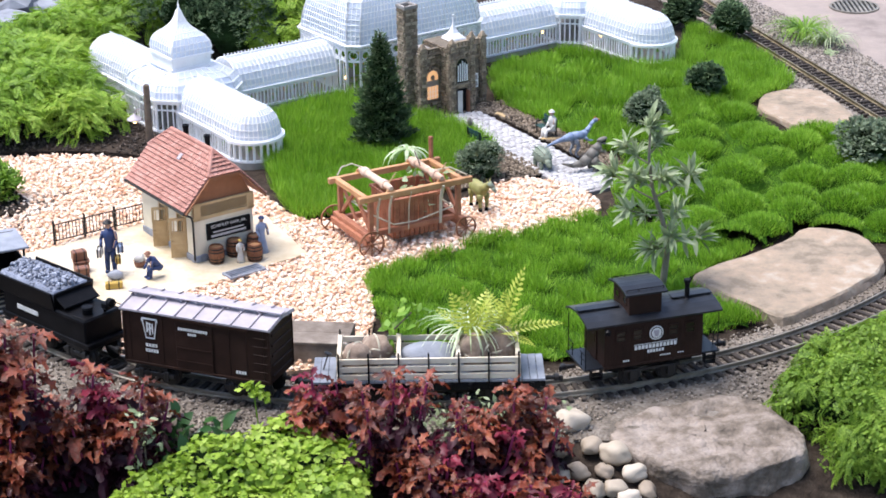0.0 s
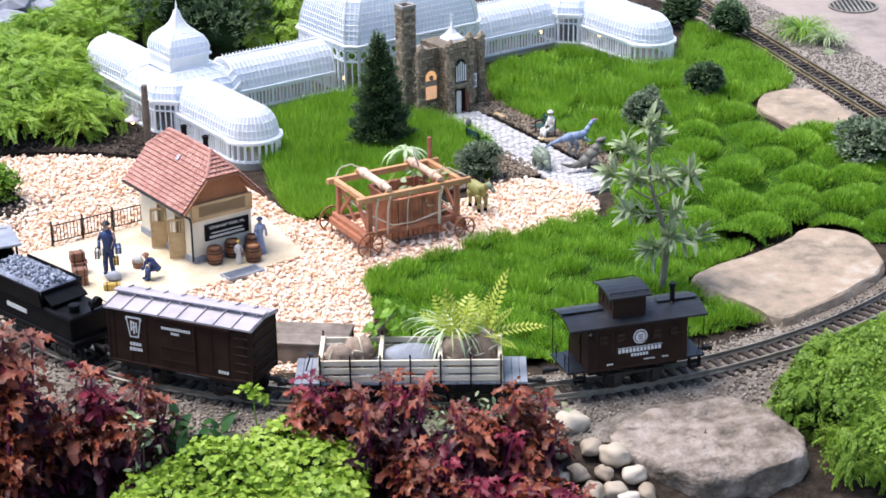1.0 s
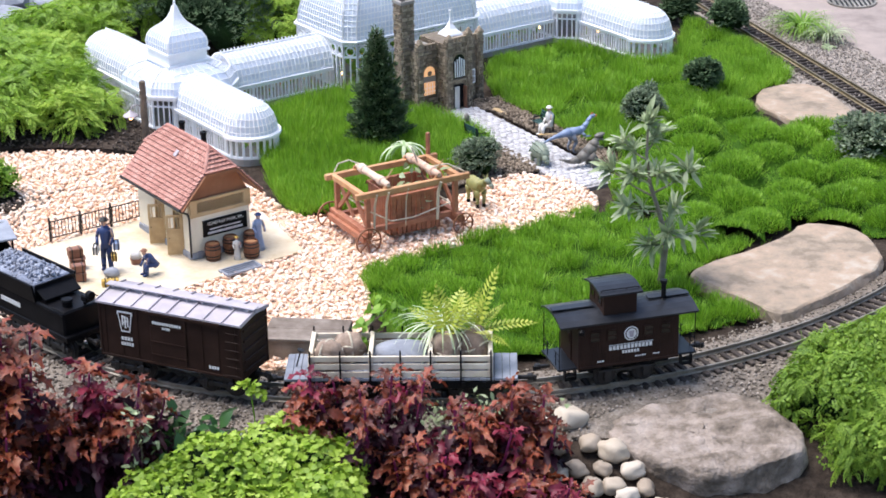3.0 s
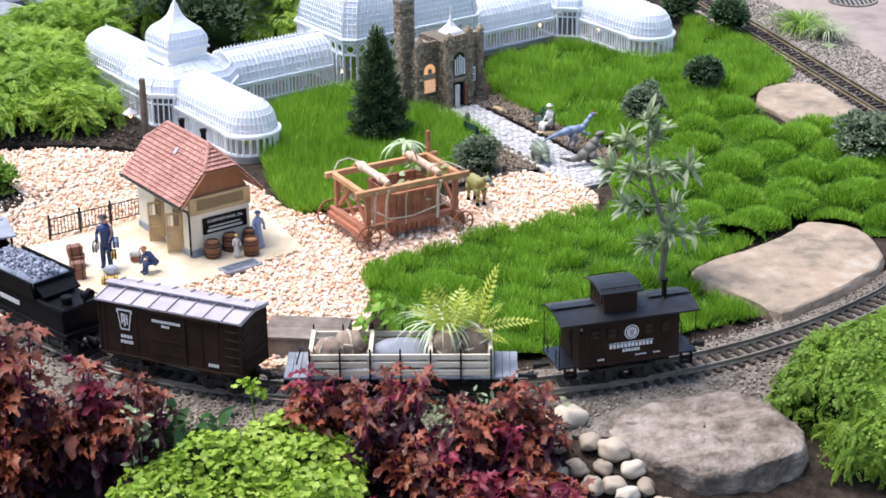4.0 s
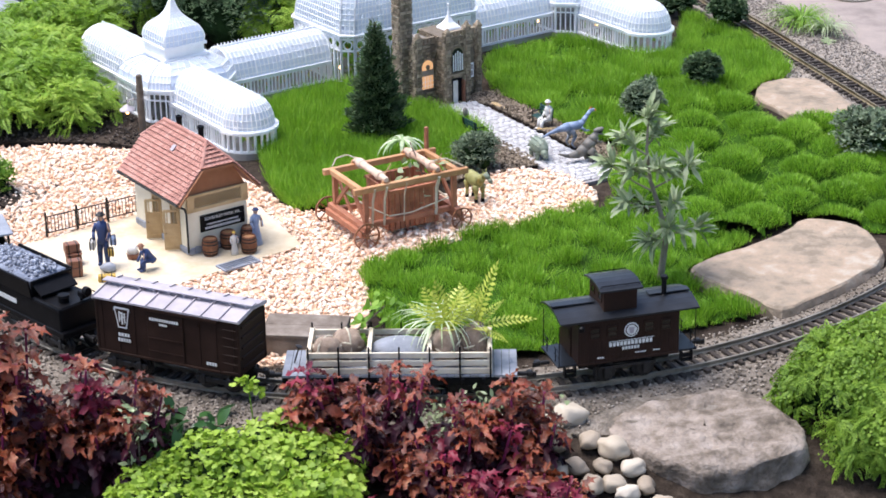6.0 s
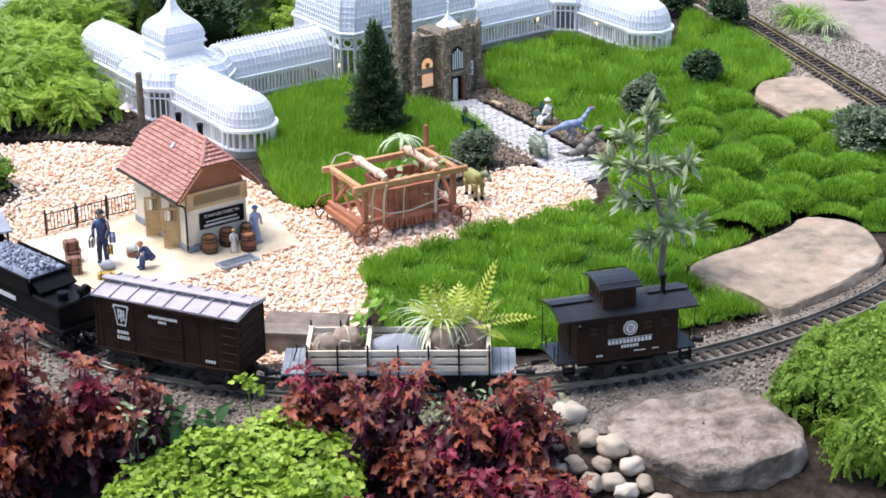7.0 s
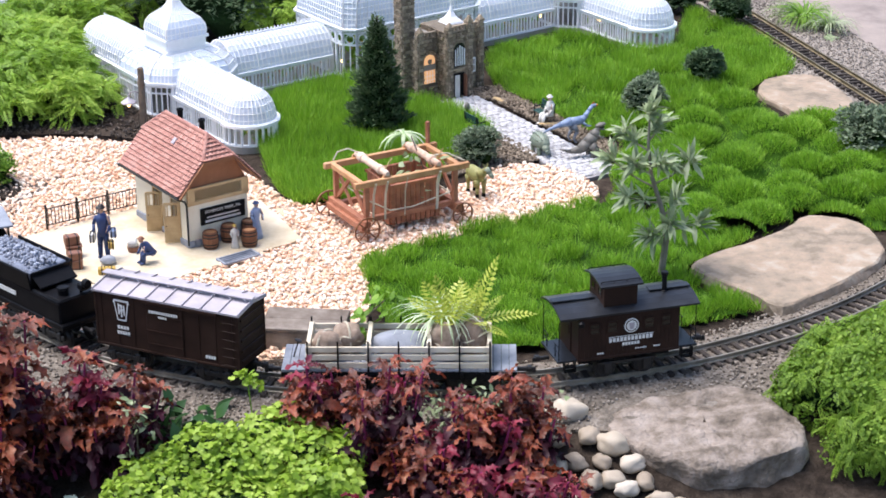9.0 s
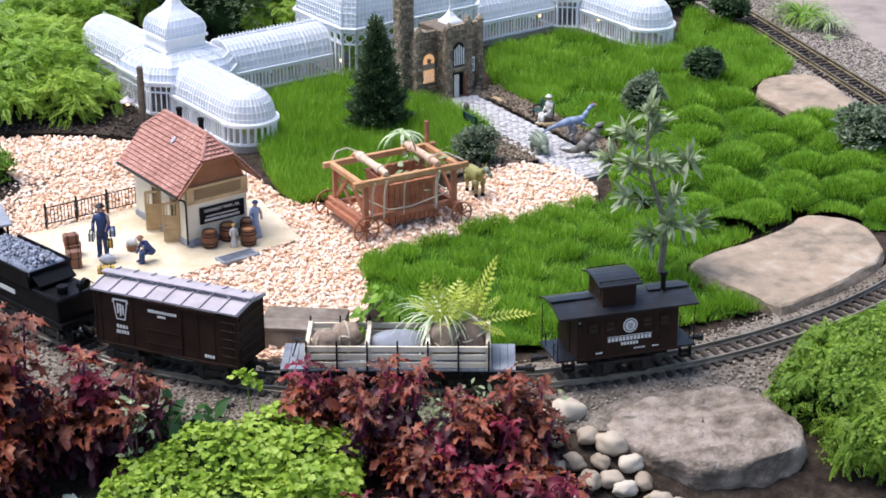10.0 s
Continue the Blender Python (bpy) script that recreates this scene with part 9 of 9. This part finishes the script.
# sapling behind the caboose
def sapling():
    s = thing("sapling", I(0.378, 0.310, 0), "young tree with narrow silvery green leaves", "tree")
    bm = bmesh.new()
    stem = [Vector(p) for p in ((-0.002, 0, -0.01), (0.004, 0, 0.05), (0.008, 0, 0.085), (-0.004, 0, 0.135), (-0.022, 0, 0.19), (-0.029, 0, 0.245), (-0.028, 0, 0.290))]
    tube(bm, stem, 0.0066, 8, 0.0018)
    tips = []
    for f, d, le in ((0.33, (-0.85, -0.4, 0.05), 0.030), (0.36, (0.9, -0.2, 0.25), 0.052), (0.40, (0.2, -0.9, 0.3), 0.030), (0.44, (0.5, 0.5, 0.5), 0.040), (0.52, (-0.9, -0.1, 0.2), 0.055), (0.60, (-0.9, 0.2, 0.55), 0.085), (0.62, (0.9, -0.1, 0.65), 0.072), (0.68, (-0.6, -0.5, 0.5), 0.050), (0.72, (0.4, -0.8, 0.4), 0.040), (0.80, (-0.8, 0.3, 0.6), 0.050), (0.86, (0.5, 0.3, 0.6), 0.030), (1.0, (0, 0, 1), 0.012)):
        k = f * (len(stem) - 1)
        i = min(int(k), len(stem) - 2)
        p = stem[i].lerp(stem[i + 1], k - i)
        q = p + Vector(d).normalized() * le
        tube(bm, [p, p.lerp(q, 0.5) + Vector((0, 0, -0.004)), q], 0.0020, 5, 0.0010)
        tips += [(q, Vector(d).normalized(), 1.0), (p.lerp(q, 0.55), Vector(d).normalized(), 0.8)]
    part("trunk", bm, M_BARKPALE, s, "pale grey-brown stem")
    rng = np.random.default_rng(19)
    loc, dr, sz = [], [], []
    for q, d, g in tips:
        for k in range(21):
            loc.append(tuple(q + Vector(rng.normal(0, 0.003, 3))))
            dr.append(tuple(np.array(d) * 0.55 + rng.normal(0, 0.62, 3) + np.array([0, 0, 0.1])))
            sz.append(rng.uniform(0.022, 0.047) * g)
    scatter("leaves", *LEAF, frames(np.array(dr), rng, np.array(sz), aspect=np.full(len(sz), 0.42)), np.array(loc), M_SAGE, s)


M_BARKPALE = mat("pale_bark", [(0.16, 0.14, 0.11), (0.30, 0.26, 0.21)], 60, 0.9, bump=0.5, bscale=300)
sapling()

# pale strap-leaved tuft on the lawn, grass tuft and rosette beside the asphalt
_p = thing("strap_leaf_plant", I(-0.068, 0.935, 0.0), "pale striped strap-leaved plant on the lawn", "plant")
arching(_p, 17, 0.075, 0.006, M_STRIPE, (0, 0, 0.048), 8, lift=0.22, name="leaves")
part("stem", bar(bmesh.new(), (0, 0, -0.01), (0, 0, 0.046), 0.002, 6), M_FERNY, _p)
_p = thing("grass_tuft", I(0.875, 1.83, 0.0), "long pale green grass tuft beside the asphalt", "grass")
arching(_p, 190, 0.12, 0.0024, M_FERNY, (0, 0, 0), 9, lift=1.7, spread=1.1, name="leaves")
arching(_p, 80, 0.11, 0.0022, M_SAGE, (0.05, -0.06, 0), 10, lift=1.6, name="leaves")
_p = thing("rosette_weed", I(0.915, 1.70, 0.0), "pale blue-green rosette weed in the grit", "plant")
arching(_p, 24, 0.045, 0.010, M_SAGE, (0, 0, 0.004), 11, lift=0.35, name="leaves")

# grate cover in the asphalt
_mh = thing("drain_cover", I(1.045, 2.095, 0.0045), "round rusty drain cover with parallel slots", "drain cover")
part("rim", lathe(bmesh.new(), [(0.062, 0), (0.062, 0.004), (0.056, 0.004), (0.056, 0.0)], 32), M_STEEL, _mh)
# no hole here: a black disc paints the dark under the cover
part("pit", lathe(bmesh.new(), [(0.056, 0.0002), (0.056, 0.0008)], 28), M_BLACK, _mh)
for k in range(9):
    x = -0.046 + 0.0115 * k
    l = 2 * math.sqrt(0.056 ** 2 - x * x)
    part("grate_bar", box(bmesh.new(), 0.006, l, 0.003, I(x, 0, 0.0025), 0.0005), M_STEEL, _mh)

# loading ramp beside the railway
M_DOCK = mat("weathered_dock", [(0.10, 0.075, 0.055), (0.20, 0.165, 0.135), (0.30, 0.26, 0.22)], 40, 0.85, bump=0.4)
_r = thing("loading_dock", I(-0.215, 0.072, 0.0, 0, 0, -7), "weathered grey-brown wooden loading dock", "loading dock")
for k in range(2):
    part("plank", box(bmesh.new(), 0.133, 0.0422, 0.005, I(-0.001, -0.0213 + 0.0426 * k, 0.038), 0.0008), M_DOCK, _r)
for s in (-1, 1):
    part("side_board", box(bmesh.new(), 0.133, 0.005, 0.034, I(-0.001, s * 0.038, 0.0185), 0.0008), M_DOCK, _r)
part("end_board", box(bmesh.new(), 0.005, 0.070, 0.034, I(0.062, 0, 0.0185), 0.0008), M_DOCK, _r)

motions()
